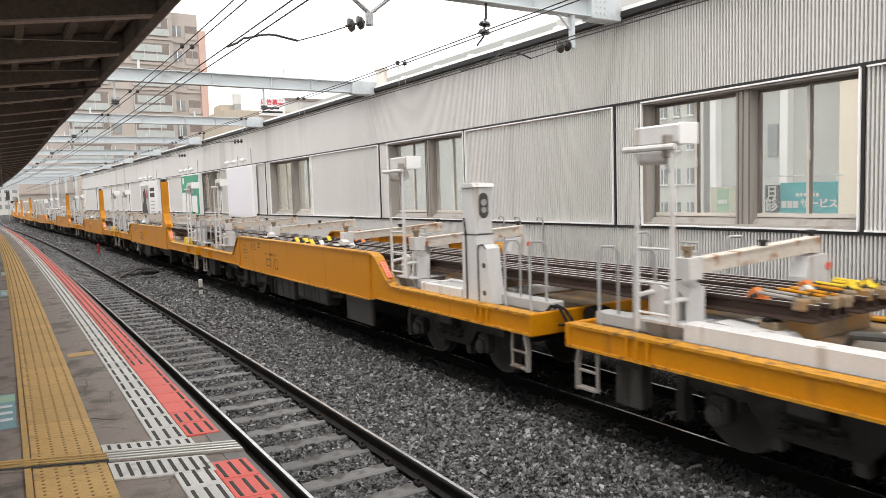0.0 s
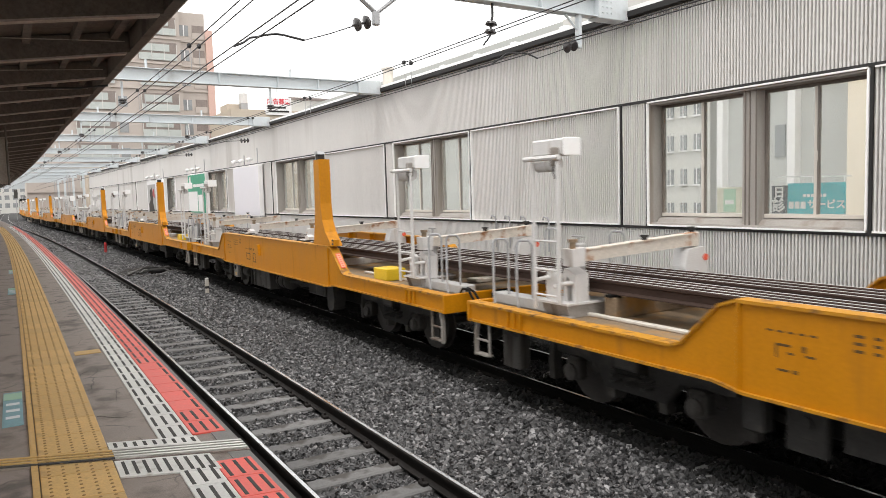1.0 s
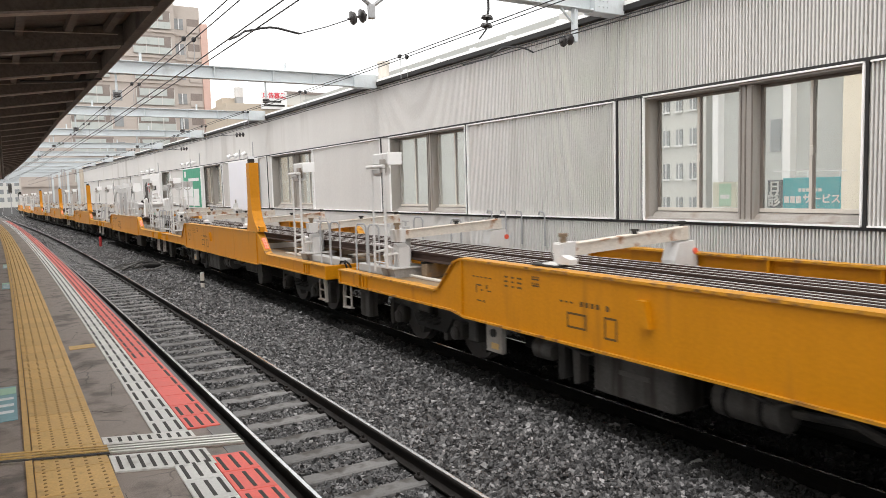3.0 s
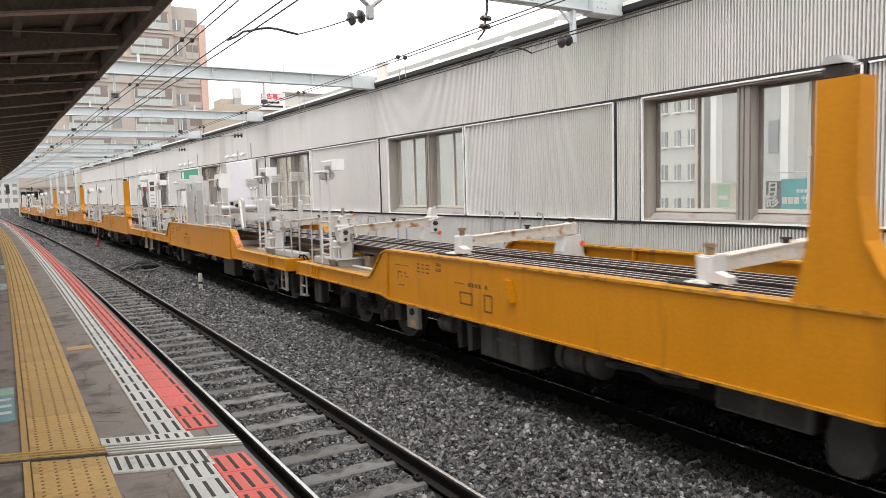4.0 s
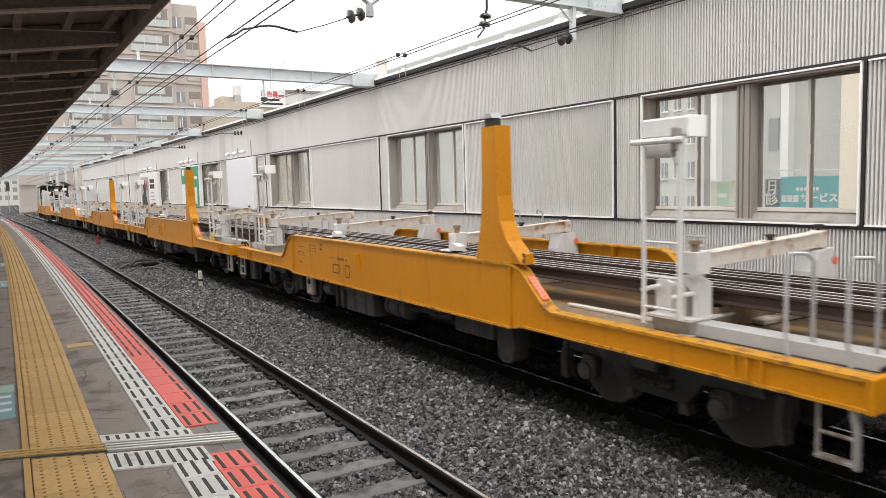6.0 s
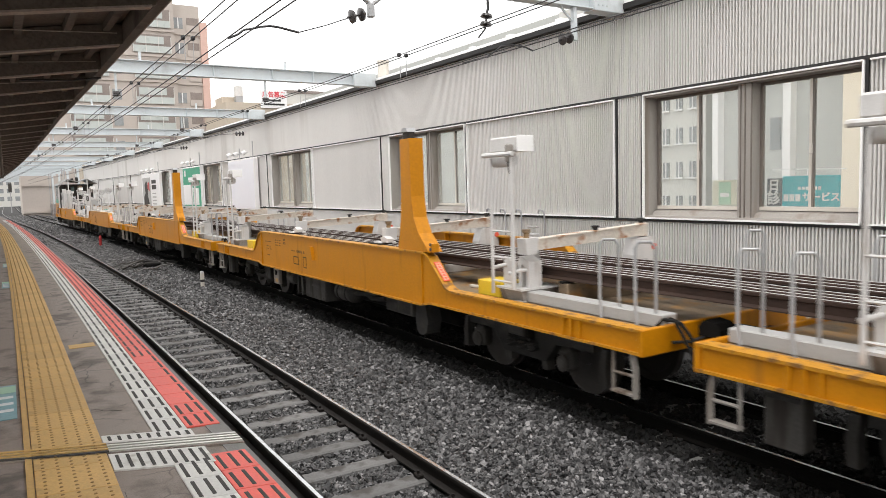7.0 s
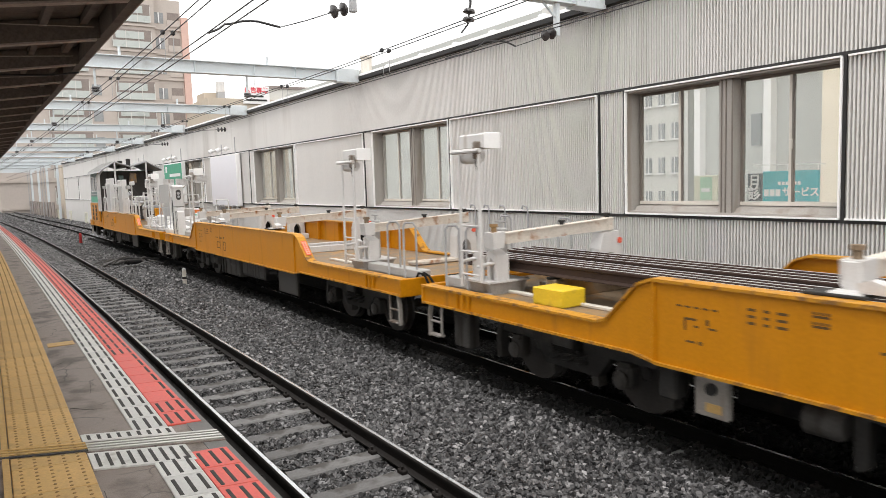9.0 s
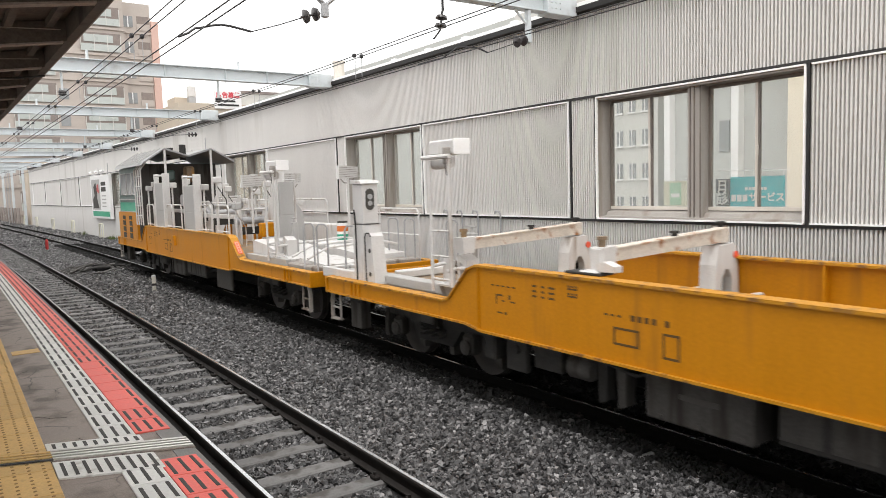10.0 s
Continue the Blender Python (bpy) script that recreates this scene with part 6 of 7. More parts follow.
def working_stage(w):
    """The stage with cabinets, rails and lamps amid the train."""
    handrail(w, 10.42, 11.65, 1.66, 2.22, -1.24, False)
    handrail(w, 9.95, 10.3, 1.61, 2.22, -1.24)
    post = part("stage_lamp", Geo().cbox(-1.3, -1.16, 10.70 - H2, 11.25 - H2, 1.545, 1.60, 0.008).tube([(-1.24, 11.19 - H2, 1.6), (-1.24, 11.19 - H2, 2.75)], 0.03, 8).tube([(-1.24, 10.80 - H2, 1.6), (-1.24, 10.80 - H2, 2.75)], 0.03, 8), PALE, w, "pale lamp on two posts on the stage", smooth=True)
    lamp = part("housing", Geo().prism([(-1.2, 2.92), (-1.22, 3.08), (-0.98, 3.05), (-0.94, 2.74), (-1.12, 2.66), (-1.26, 2.70)], 1, 10.66 - H2, 11.24 - H2), PALE, post, "pale floodlight housing")
    part("crossbar", Geo().tube([(-1.30, 10.74 - H2, 2.94), (-1.30, 11.40 - H2, 2.93)], 0.03, 8), PALE, lamp, smooth=True)
    part("clamp", Geo().cbox(-1.3, -0.98, 10.62 - H2, 10.655 - H2, 2.72, 3.06, 0.01), PALE, lamp)
    part("clamp", Geo().cbox(-1.28, -1.1, 11.25 - H2, 11.30 - H2, 2.9, 3.05, 0.01), PALE, lamp)
    screen_cabinet(w, 8.80, 9.80)
    screen_cabinet(w, 7.62, 8.52, head=False)
    gap = part("jack_post", Geo().cbox(-1.22, -1.10, 8.58 - H2, 8.68 - H2, 1.6, 2.6, 0.012), PALE, w, "pale jack post with cranks between the cabinets")
    for z in (1.75, 2.05, 2.3, 2.45):
        part("crank", Geo().tube([(-1.2, 8.60 - H2, z), (-1.25, 8.56 - H2, z)], 0.03, 8).tube([(-1.25, 8.56 - H2, z), (-1.25, 8.70 - H2, z - 0.02)], 0.016, 6), UNDER_GREY, gap, smooth=True)
    handrail(w, 6.55, 7.6, 1.61, 2.24, -1.24)
    handrail(w, 5.0, 6.5, 1.61, 2.28, -1.24)
    handrail(w, 5.4, 7.4, 1.61, 2.40, 1.22)
    handrail(w, 7.8, 9.8, 1.61, 2.40, 1.22)
    slim = part("stage_lamp", Geo().tube([(-1.2, 6.05 - H2, 1.6), (-1.2, 6.05 - H2, 2.75)], 0.026, 10).tube([(-1.2, 6.22 - H2, 1.6), (-1.2, 6.22 - H2, 2.75)], 0.022, 8), PALE, w, "pale lamp post on the stage", smooth=True)
    part("housing", Geo().prism([(-1.24, 2.94), (-1.22, 3.08), (-0.98, 3.07), (-0.94, 2.76), (-1.12, 2.70), (-1.26, 2.74)], 1, 5.82 - H2, 6.42 - H2), PALE, slim, "pale floodlight housing")
    part("end_plate", Geo().prism([(-1.25, 2.96), (-1.22, 3.10), (-0.96, 3.09), (-0.92, 2.74), (-1.12, 2.68), (-1.27, 2.72)], 1, 5.80 - H2, 5.818 - H2), TRIM_LIGHT, slim)
    part("crossbar", Geo().tube([(-1.32, 5.86 - H2, 2.94), (-1.32, 6.62 - H2, 2.93)], 0.026, 8), PALE, slim, smooth=True)
    part("lamp_cable", Geo().tube([(-1.28, 5.9 - H2, 2.94), (-1.32, 5.84 - H2, 2.80), (-1.27, 5.95 - H2, 2.62), (-1.23, 6.04 - H2, 2.66)], 0.014, 6), SLOT, slim, smooth=True)
    lattice_lamp(w, 7.85, 1.15)
    lattice_lamp(w, 6.15, 1.15)
    lattice_lamp(w, 10.5, 1.15, 2.85)
    y = lambda u: u - H2
    part("lifting_frame", Geo().cbox(-0.95, -0.83, y(4.95), y(5.08), 1.62, 2.34, 0.02).cbox(0.68, 0.8, y(4.95), y(5.08), 1.62, 2.30, 0.02).prism([(-0.95, 1.80), (0.9, 1.80), (0.9, 1.98), (-0.95, 1.98)], 1, y(5.2), y(5.24)), PALE, w, "pale lifting frame")
    part("frame_arm", Geo().prism([(y(5.10), 2.14), (y(5.55), 2.10), (y(5.75), 2.16), (y(6.4), 2.20), (y(6.4), 2.32), (y(5.6), 2.34), (y(5.3), 2.40), (y(5.10), 2.36)], 0, -0.86, -0.80), PALE, w, "pale swing arm of the lifting frame")
    for u, z in ((5.55, 2.21), (6.0, 2.26)):
        part("pivot", Geo().tube([(-0.861, y(u), z), (-0.90, y(u), z)], 0.05, 12).tube([(-0.90, y(u), z), (-0.93, y(u), z)], 0.03, 8), UNDER_GREY, w)
    plate = part("lifting_plate", Geo().prism([(y(5.3), 1.70), (y(6.9), 1.62), (y(6.9), 1.86), (y(5.3), 1.98)], 0, -0.72, -0.66), PALE, w, "pale side plate with round holes")
    for u in (5.5, 5.95, 6.4, 6.75):
        part("plate_hole", Geo().tube([(-0.721, y(u), 1.78), (-0.728, y(u), 1.78)], 0.035, 12), SLOT, plate)
    part("base_block", Geo().prism([(y(6.3), 1.60), (y(7.1), 1.60), (y(7.0), 1.70), (y(6.8), 2.18), (y(6.62), 2.18), (y(6.55), 1.75)], 0, -1.22, -1.10), PALE, w, "pale cast base on the girder")
    for p0, p1 in (((-0.95, y(5.0), 2.35), (-1.1, y(4.35), 1.62)), ((-1.1, y(7.5), 1.65), (-1.0, y(6.9), 2.0)), ((-1.1, y(6.9), 1.65), (-1.0, y(7.5), 2.0))):
        part("diagonal_brace", Geo().tube([p0, p1], 0.028, 8), PALE, w, "pale diagonal brace", smooth=True)
    part("hoist", Geo().tube([(-0.3, y(5.9), 2.35), (-0.3, y(5.9), 2.62)], 0.075, 14).tube([(-0.3, y(5.9), 2.36), (-0.3, y(5.9), 2.42)], 0.16, 16), PALE, w, "pale hoist drum", smooth=True)
    part("roller_stand", Geo().cbox(-0.9, -0.5, y(9.0), y(9.4), 1.6, 2.2, 0.05).tube([(-1.0, y(9.2), 2.0), (0.9, y(9.2), 2.0)], 0.09, 12), PALE, w, "pale roller stand", smooth=True)
    part("roller_stand", Geo().cbox(0.3, 0.7, y(7.4), y(7.9), 1.6, 2.35, 0.05).tube([(-0.8, y(7.6), 2.1), (0.9, y(7.6), 2.1)], 0.08, 12), PALE, w, "pale roller stand", smooth=True)


def tail_car(w):
    """The last vehicle: winches, cabinets and a driving cab under a gabled roof."""
    y = lambda u: u - H2
    light_mast(w, 2.6)
    hoops(w, (0.75, 1.3))
    hoops(w, (0.9, 1.5), x=0.85)
    floor_gear(w, tank=False)
    stencils(w, bracket=True)
    # front deck: covers, trays and a small bin
    part("machine_bed", Geo().cbox(-1.1, 1.1, y(0.8), y(4.2), 1.062, 1.16, 0.02), TRAY, w, "grimy machine bed on the front deck")
    for u0, u1, x0, x1, z0, z1 in ((2.2, 3.3, -1.0, -0.1, 1.20, 1.40), (3.35, 4.15, -1.0, -0.1, 1.42, 1.50), (0.9, 2.0, -0.9, -0.15, 1.18, 1.24), (1.2, 3.9, 0.1, 1.0, 1.25, 1.42)):
        part("deck_cover", Geo().prism([(y(u0), 1.161), (y(u1), 1.161), (y(u1), z1), (y(u0), z0)], 0, x0, x1), PALE, w, "white sloping cover on the machine bed")
    part("bed_tray", Geo().cbox(-1.14, -1.02, y(2.1), y(4.2), 1.062, 1.22, 0.012), CABINET, w, "grey tray along the deck's edge")
    for u in (1.4, 2.1, 2.9):
        part("pipe_run", Geo().tube([(-1.0, y(u), 1.26), (-0.6, y(u), 1.44), (0.6, y(u + 0.1), 1.50), (1.0, y(u + 0.1), 1.40)], 0.024, 8), PALE, w, smooth=True)
    bin_ = part("bin", Geo().tube([(0.62, y(3.1), 1.42), (0.62, y(3.1), 1.80)], 0.12, 14), SIGN_WHITE, w, "small striped bin on the deck", smooth=True)
    part("orange_band", Geo().tube([(0.62, y(3.1), 1.62), (0.62, y(3.1), 1.74)], 0.123, 14), ORANGE, bin_, smooth=True)
    part("green_band", Geo().tube([(0.62, y(3.1), 1.44), (0.62, y(3.1), 1.56)], 0.123, 14), GREEN_PAINT, bin_, smooth=True)
    part("bin_lid", Geo().tube([(0.62, y(3.1), 1.801), (0.62, y(3.1), 1.84)], 0.11, 14), SLOT, bin_, smooth=True)
    # the grey sheet panel on its post, and slim handrails
    pan = part("sheet_panel", Geo().cbox(-0.62, -0.30, y(3.50), y(3.56), 2.02, 2.72, 0.012), CABINET, w, "grey sheet panel on a post")
    part("panel_frame", Geo().tube([(-0.66, y(3.53), 1.3), (-0.66, y(3.53), 2.76), (-0.26, y(3.53), 2.76), (-0.26, y(3.53), 1.3)], 0.022, 8), PALE, pan, smooth=True)
    part("side_casing", Geo().cbox(0.95, 1.25, y(4.3), y(6.4), 1.1, 1.72, 0.02), PALE, w, "white machine casing behind the girder")
    for u, z0, z1 in ((4.35, 1.3, 2.25), (5.0, 1.2, 2.4), (5.25, 1.2, 2.05)):
        part("machine_plate", Geo().prism([(-0.35, z0), (0.35, z0), (0.28, z1 - 0.2), (0.12, z1), (-0.25, z1)], 1, y(u), y(u) + 0.04), PALE if u > 4.5 else CABINET, w, "white shaped machine plate")
    part("yellow_locker", Geo().cbox(-0.55, -0.25, y(4.75), y(4.95), 1.5, 1.82, 0.02), YELLOW, w, "small yellow locker")
    screen_cabinet(w, 7.3, 8.3, z1=2.74, head=False)
    screen_cabinet(w, 10.2, 11.2, z1=2.86, head=False)
    for u0, u1 in ((8.6, 9.4), (6.1, 6.9), (4.9, 5.7), (11.5, 12.3), (9.5, 10.0)):
        handrail(w, u0, u1, 1.61, 2.24, -1.24, False)
    handrail(w, 5.0, 7.4, 1.61, 2.3, 1.22)
    handrail(w, 7.6, 10.4, 1.61, 2.3, 1.22)
    handrail(w, 0.9, 2.4, 1.07, 2.1, 1.15)
    for u, x, z in ((5.4, -0.5, 2.74), (6.3, 0.9, 2.8), (8.6, 0.9, 2.84), (3.3, 0.9, 2.86)):
        lattice_lamp(w, u, x, z)
    # slim frames that guide the rails, each of two thin plates with a roller between
    for u, x, z in ((5.6, -0.4, 2.15), (6.5, 0.2, 2.35), (8.0, -0.3, 2.3), (9.3, 0.3, 2.45), (11.2, 0.0, 2.3)):
        fr = part("guide_frame", Geo().prism([(y(u), 1.3), (y(u + 0.35), 1.3), (y(u + 0.28), z - 0.2), (y(u + 0.18), z), (y(u + 0.02), z)], 0, x - 0.34, x - 0.30), PALE, w, "white guide frame with a roller")
        part("frame_plate", Geo().prism([(y(u), 1.3), (y(u + 0.35), 1.3), (y(u + 0.28), z - 0.2), (y(u + 0.18), z), (y(u + 0.02), z)], 0, x + 0.30, x + 0.34), PALE, fr)
        part("roller", Geo().tube([(x - 0.42, y(u + 0.14), z - 0.3), (x + 0.42, y(u + 0.14), z - 0.3)], 0.085, 14), GALV, fr, smooth=True)
        part("roller_gap", Geo().cbox(x - 0.29, x + 0.29, y(u + 0.02), y(u + 0.05), z - 0.62, z - 0.44, 0.01), UNDER_GREY, fr)
        part("tie", Geo().tube([(x - 0.3, y(u + 0.1), z - 0.04), (x + 0.3, y(u + 0.1), z - 0.04)], 0.022, 8), PALE, fr)
    for i, (u, x, z) in enumerate(((4.7, -1.15, 2.3), (5.9, -1.15, 2.9), (6.3, 0.5, 2.7), (7.05, -1.1, 2.75), (8.6, -1.1, 2.92), (9.9, -1.1, 2.85), (11.5, -1.2, 2.9), (7.8, 0.8, 2.8), (10.6, 0.6, 2.8), (12.2, -1.2, 2.8), (6.0, -0.2, 2.6), (8.9, 0.1, 2.7))):
        p = part("upright", Geo().tube([(x, y(u), 1.07), (x, y(u), z)], 0.024, 8), PALE, w, smooth=True)
        part("junction_box", Geo().cbox(x - 0.06, x + 0.10, y(u) - 0.13, y(u) + 0.10, z - 0.15, z, 0.02), PALE if i % 3 else CABINET, p, "small white junction box")
        part("strut", Geo().tube([(x, y(u), z - 0.2), (x + 0.3, y(u + 0.25), z - 0.55), (x + 0.3, y(u + 0.25), z - 1.0)], 0.012, 6), SLOT if i % 2 else PALE, p, smooth=True)
    for u0, u1, x, z in ((5.2, 8.4, -1.0, 2.02), (8.3, 11.6, -0.8, 2.1), (5.0, 9.0, 0.6, 2.3), (9.0, 12.0, 0.7, 2.35)):
        part("long_rail", Geo().cbox(x - 0.03, x + 0.03, y(u0), y(u1), z - 0.10, z, 0.01), PALE, w, "long white carrier rail")
    part("winch_drum", Geo().tube([(-0.9, y(9.75), 2.35), (-0.5, y(9.75), 2.35)], 0.16, 16), GALV, w, "grey winch drum", smooth=True)
    # the cab
    cab = part("cab", Geo().prism([(y(13.4), 1.06), (y(15.9), 1.06), (y(16.0), 1.95), (y(15.72), 3.42), (y(13.4), 3.52)], 0, -1.28, 1.28), CAB_GREEN, w, "dark green driving cab")
    part("cab_skirt", Geo().prism([(y(13.38), 1.0), (y(16.0), 1.0), (y(16.05), 1.98), (y(13.38), 1.98)], 0, -1.325, 1.325), YELLOW, cab, "yellow lower body of the cab")
    for u in (14.05, 15.0):
        ladder = part("step_recess", Geo().box(-1.33, -1.326, y(u), y(u + 0.42), 1.12, 1.86), SLOT, cab, "dark step recess")
        for z in (1.3, 1.5, 1.7):
            part("tread", Geo().cbox(-1.36, -1.331, y(u), y(u + 0.42), z, z + 0.04, 0.006), YELLOW, ladder)
    part("green_band", Geo().box(-1.286, -1.281, y(13.45), y(15.85), 2.0, 2.3), GREEN_PAINT, cab)
    for u0, u1 in ((14.75, 15.6), (14.05, 14.6), (13.5, 13.95)):
        win = part("side_window", Geo().box(-1.287, -1.281, y(u0), y(u1), 2.55, 3.25), DARK_GLASS, cab, "dark cab window")
        part("window_frame", Geo().tube([(-1.287, y(u0), 2.55), (-1.287, y(u0), 3.25), (-1.287, y(u1), 3.25), (-1.287, y(u1), 2.55), (-1.287, y(u0), 2.55)], 0.02, 6), CABINET, win)
    part("rear_window", Geo().box(-1.1, 1.1, y(15.9), y(15.96), 2.4, 3.1), DARK_GLASS, cab)
    for z, m_ in ((2.0, CABINET), (2.4, CABINET)):
        part("waist_rail", Geo().tube([(-1.31, y(13.4), z), (-1.31, y(15.8), z)], 0.016, 6), m_, cab)
    profile = [(-1.42, 3.42), (-1.36, 3.52), (-0.72, 3.94), (-0.02, 3.72), (0.68, 3.94), (1.36, 3.58), (1.42, 3.48), (0.70, 3.89), (0.0, 3.67), (-0.74, 3.89)]
    part("roof", Geo().prism(profile, 1, y(11.9), y(15.8)), ROOF_GREY, cab, "grey double-gabled sheet roof")
    for u in steps(12.4, 15.4, 0.6):
        part("roof_rib", Geo().prism([(-1.42, 3.50), (-0.72, 3.945), (-0.72, 3.97), (-1.42, 3.53)], 1, y(u), y(u + 0.04)), CABINET, cab)
    for x in (-0.72, 0.68):
        part("roof_post", Geo().tube([(x, y(11.95), 1.6), (x, y(11.95), 3.88)], 0.04, 8), PALE, cab)
    for k in range(4):
        part("ladder", Geo().tube([(-1.34, y(13.3 - 0.28 * k), 1.6), (-1.34, y(13.3 - 0.28 * k), 3.3), (-1.1, y(13.3 - 0.28 * k), 3.62)], 0.022, 6), PALE, cab)
    for z in (1.9, 2.2, 2.5, 2.8, 3.1):
        part("ladder_rung", Geo().tube([(-1.34, y(13.3), z), (-1.34, y(12.46), z)], 0.012, 6), PALE, cab)
    part("exhaust", Geo().tube([(0.0, y(12.6), 3.6), (0.0, y(12.6), 4.08)], 0.1, 10), UNDER_GREY, cab)
    part("exhaust_box", Geo().cbox(-0.4, -0.2, y(12.9), y(13.2), 3.75, 4.0, 0.02), UNDER_GREY, cab)
    part("antenna", Geo().tube([(0.68, y(12.4), 3.85), (0.68, y(12.4), 4.3)], 0.015, 6), GALV, cab)
    part("green_tank", Geo().cbox(-0.42, -0.18, y(12.9), y(13.2), 2.95, 3.3, 0.05), CAB_GREEN, cab)
    part("orange_drum", Geo().cbox(0.05, 0.35, y(12.6), y(12.9), 2.9, 3.4, 0.05), DECK, cab)
    part("cab_partition", Geo().box(-1.25, 1.25, y(13.3), y(13.38), 1.1, 3.5), UNDER_DUST, cab)
    part("buffer_beam", Geo().cbox(-1.3, 1.3, y(15.95), y(16.1), 0.55, 0.98, 0.02), UNDER, cab)


RIDERS = []             # (thing, metres behind the first coupling)
base = build_wagon()
for k in range(-1, 10):
    RIDERS.append((base if k == -1 else copy_thing(base, pose(0, 0, 0)), CAR * (k + 0.5)))
cars = {k: RIDERS[k + 1][0] for k in range(-1, 10)}
for k in (1, 2, 3, 5, 6, 7):
    tagged(cars[k], "yellow rail-carrying flat wagon with a tall stanchion and floodlight masts")
PLAIN = set(o.name for k in cars for o in cars[k].children)
basic(cars[1], True)
gear = [o for o in cars[1].children if o.name not in PLAIN]


def share_gear(dst):
    """Copies of the first wagon's gear onto another one."""
    for o in gear:
        c = o.copy()
        scene.collection.objects.link(c)
        c.parent = dst
        for s in o.children:
            d = s.copy()
            scene.collection.objects.link(d)
            d.parent = c


for k in (2, 3, 5, 6, 7):
    share_gear(cars[k])
ends(cars[1], 1.9, 14.85, 3.15, 13.4)
ends(cars[2], 1.75, 14.85, 3.2)
ends(cars[3], 2.33, 15.0)
for x, z in ((-0.92, 1.84), (1.08, 1.92)):
    y0 = 15.0 - 0.15 - H2
    c = part("beam_clamp", Geo().cbox(x - 0.10, x + 0.10, y0 - 0.13, y0 + 0.10, z - 0.30, z + 0.05, 0.02).prism([(x - 0.08, z + 0.05), (x + 0.09, z + 0.05), (x + 0.06, z + 0.24), (x - 0.05, z + 0.20)], 1, y0 - 0.08, y0 + 0.06), PALE, cars[3], "heavy pale screw clamp on the beam's end")
    part("clamp_screw", Geo().tube([(x + 0.02, y0, z + 0.2), (x + 0.02, y0, z + 0.36)], 0.03, 8), TRAY, c)
    part("clamp_nut", Geo().tube([(x, y0 - 0.131, z - 0.1), (x, y0 - 0.17, z - 0.1)], 0.05, 6).tube([(x, y0 - 0.131, z - 0.23), (x, y0 - 0.16, z - 0.23)], 0.035, 6), UNDER_GREY, c)
    part("clamp_arm", Geo().tube([(x - 0.14, y0 - 0.1, z - 0.05), (x + 0.16, y0 - 0.16, z + 0.02), (x + 0.22, y0 - 0.16, z - 0.2)], 0.022, 8), PALE, c, smooth=True)
ends(cars[5], 2.55, 14.67)
ends(cars[6], 2.95, 15.35, 3.5, 14.1)
ends(cars[7], 3.02, 15.25, 3.85, 14.0)
tagged(cars[-1], "yellow rail-carrying flat wagon with floodlight mast and cross beams")
basic(cars[-1], False)
ends(cars[-1], 2.5, 15.15)
tagged(cars[0], "yellow rail-carrying flat wagon with a grey control cabinet and mast")
basic(cars[0], False, panel_near=True)
ends(cars[0], 4.0, 14.8)
tagged(cars[4], "yellow flat wagon carrying a stage with grey cabinets and handrails")
basic(cars[4], False, bare=True)
ends(cars[4], 2.5, 14.93)
working_stage(cars[4])
tagged(cars[8], "empty yellow flat wagon with cross beams and a control cabinet")
basic(cars[8], False, panel_far=True)
ends(cars[8], 2.5, 13.1)
tagged(cars[9], "yellow machine wagon with winches and a dark green driving cab")
tail_car(cars[9])
front_load = rail_load(13.95 - H2)
RIDERS.append((front_load, CAR * -0.5))
load = rail_load()
RIDERS.append((load, CAR * 0.5))
rail_clamps(load, ((10.35, -0.5, YELLOW_BRIGHT), (9.95, -0.45, YELLOW_BRIGHT), (9.7, -0.52, YELLOW_BRIGHT), (9.3, -0.55, YELLOW_BRIGHT), (10.1, 0.2, YELLOW_BRIGHT), (9.75, 0.4, ORANGE), (9.2, 0.5, ORANGE), (8.75, 0.45, ORANGE), (8.85, -0.5, PALE), (8.4, -0.15, ORANGE), (8.05, -0.15, PALE)))
plain_load = rail_load()
RIDERS.append((plain_load, CAR * 1.5))
for k in range(2, 8):
    RIDERS.append((copy_thing(plain_load, pose(0, 0, 0)), CAR * (k + 0.5)))
# the rails' leading ends in their clamps
for x in [-0.58 + 0.147 * i for i in range(4)] + [0.17 + 0.185 * i for i in range(4)]:
    u = 14.28 + 0.06 * math.sin(9 * x)
    c = part("end_clamp", Geo().cbox(x - 0.05, x + 0.05, u - H2 - 0.30, u - H2 - 0.16, 1.42, 1.53, 0.015), DECK, front_load, "dark clamp on a rail's end")
    part("clamp_screw", Geo().tube([(x, u - H2 - 0.22, 1.55), (x, u - H2 - 0.22, 1.57)], 0.02, 8), UNDER_GREY, c)
    part("clamp_bar", Geo().tube([(x - 0.05, u - H2 - 0.2, 1.53), (x - 0.02, u - H2 + 0.24, 1.55)], 0.018, 8), YELLOW_BRIGHT if x > 0.3 else (YELLOW if x > -0.3 else TRAY), c, smooth=True)
rail_clamps(front_load, ((14.52, -0.58, ORANGE), (14.50, 0.17, ORANGE), (14.3, -0.14, PALE), (14.18, 0.36, YELLOW_BRIGHT), (14.12, 0.55, YELLOW_BRIGHT), (14.2, 0.72, DECK)))
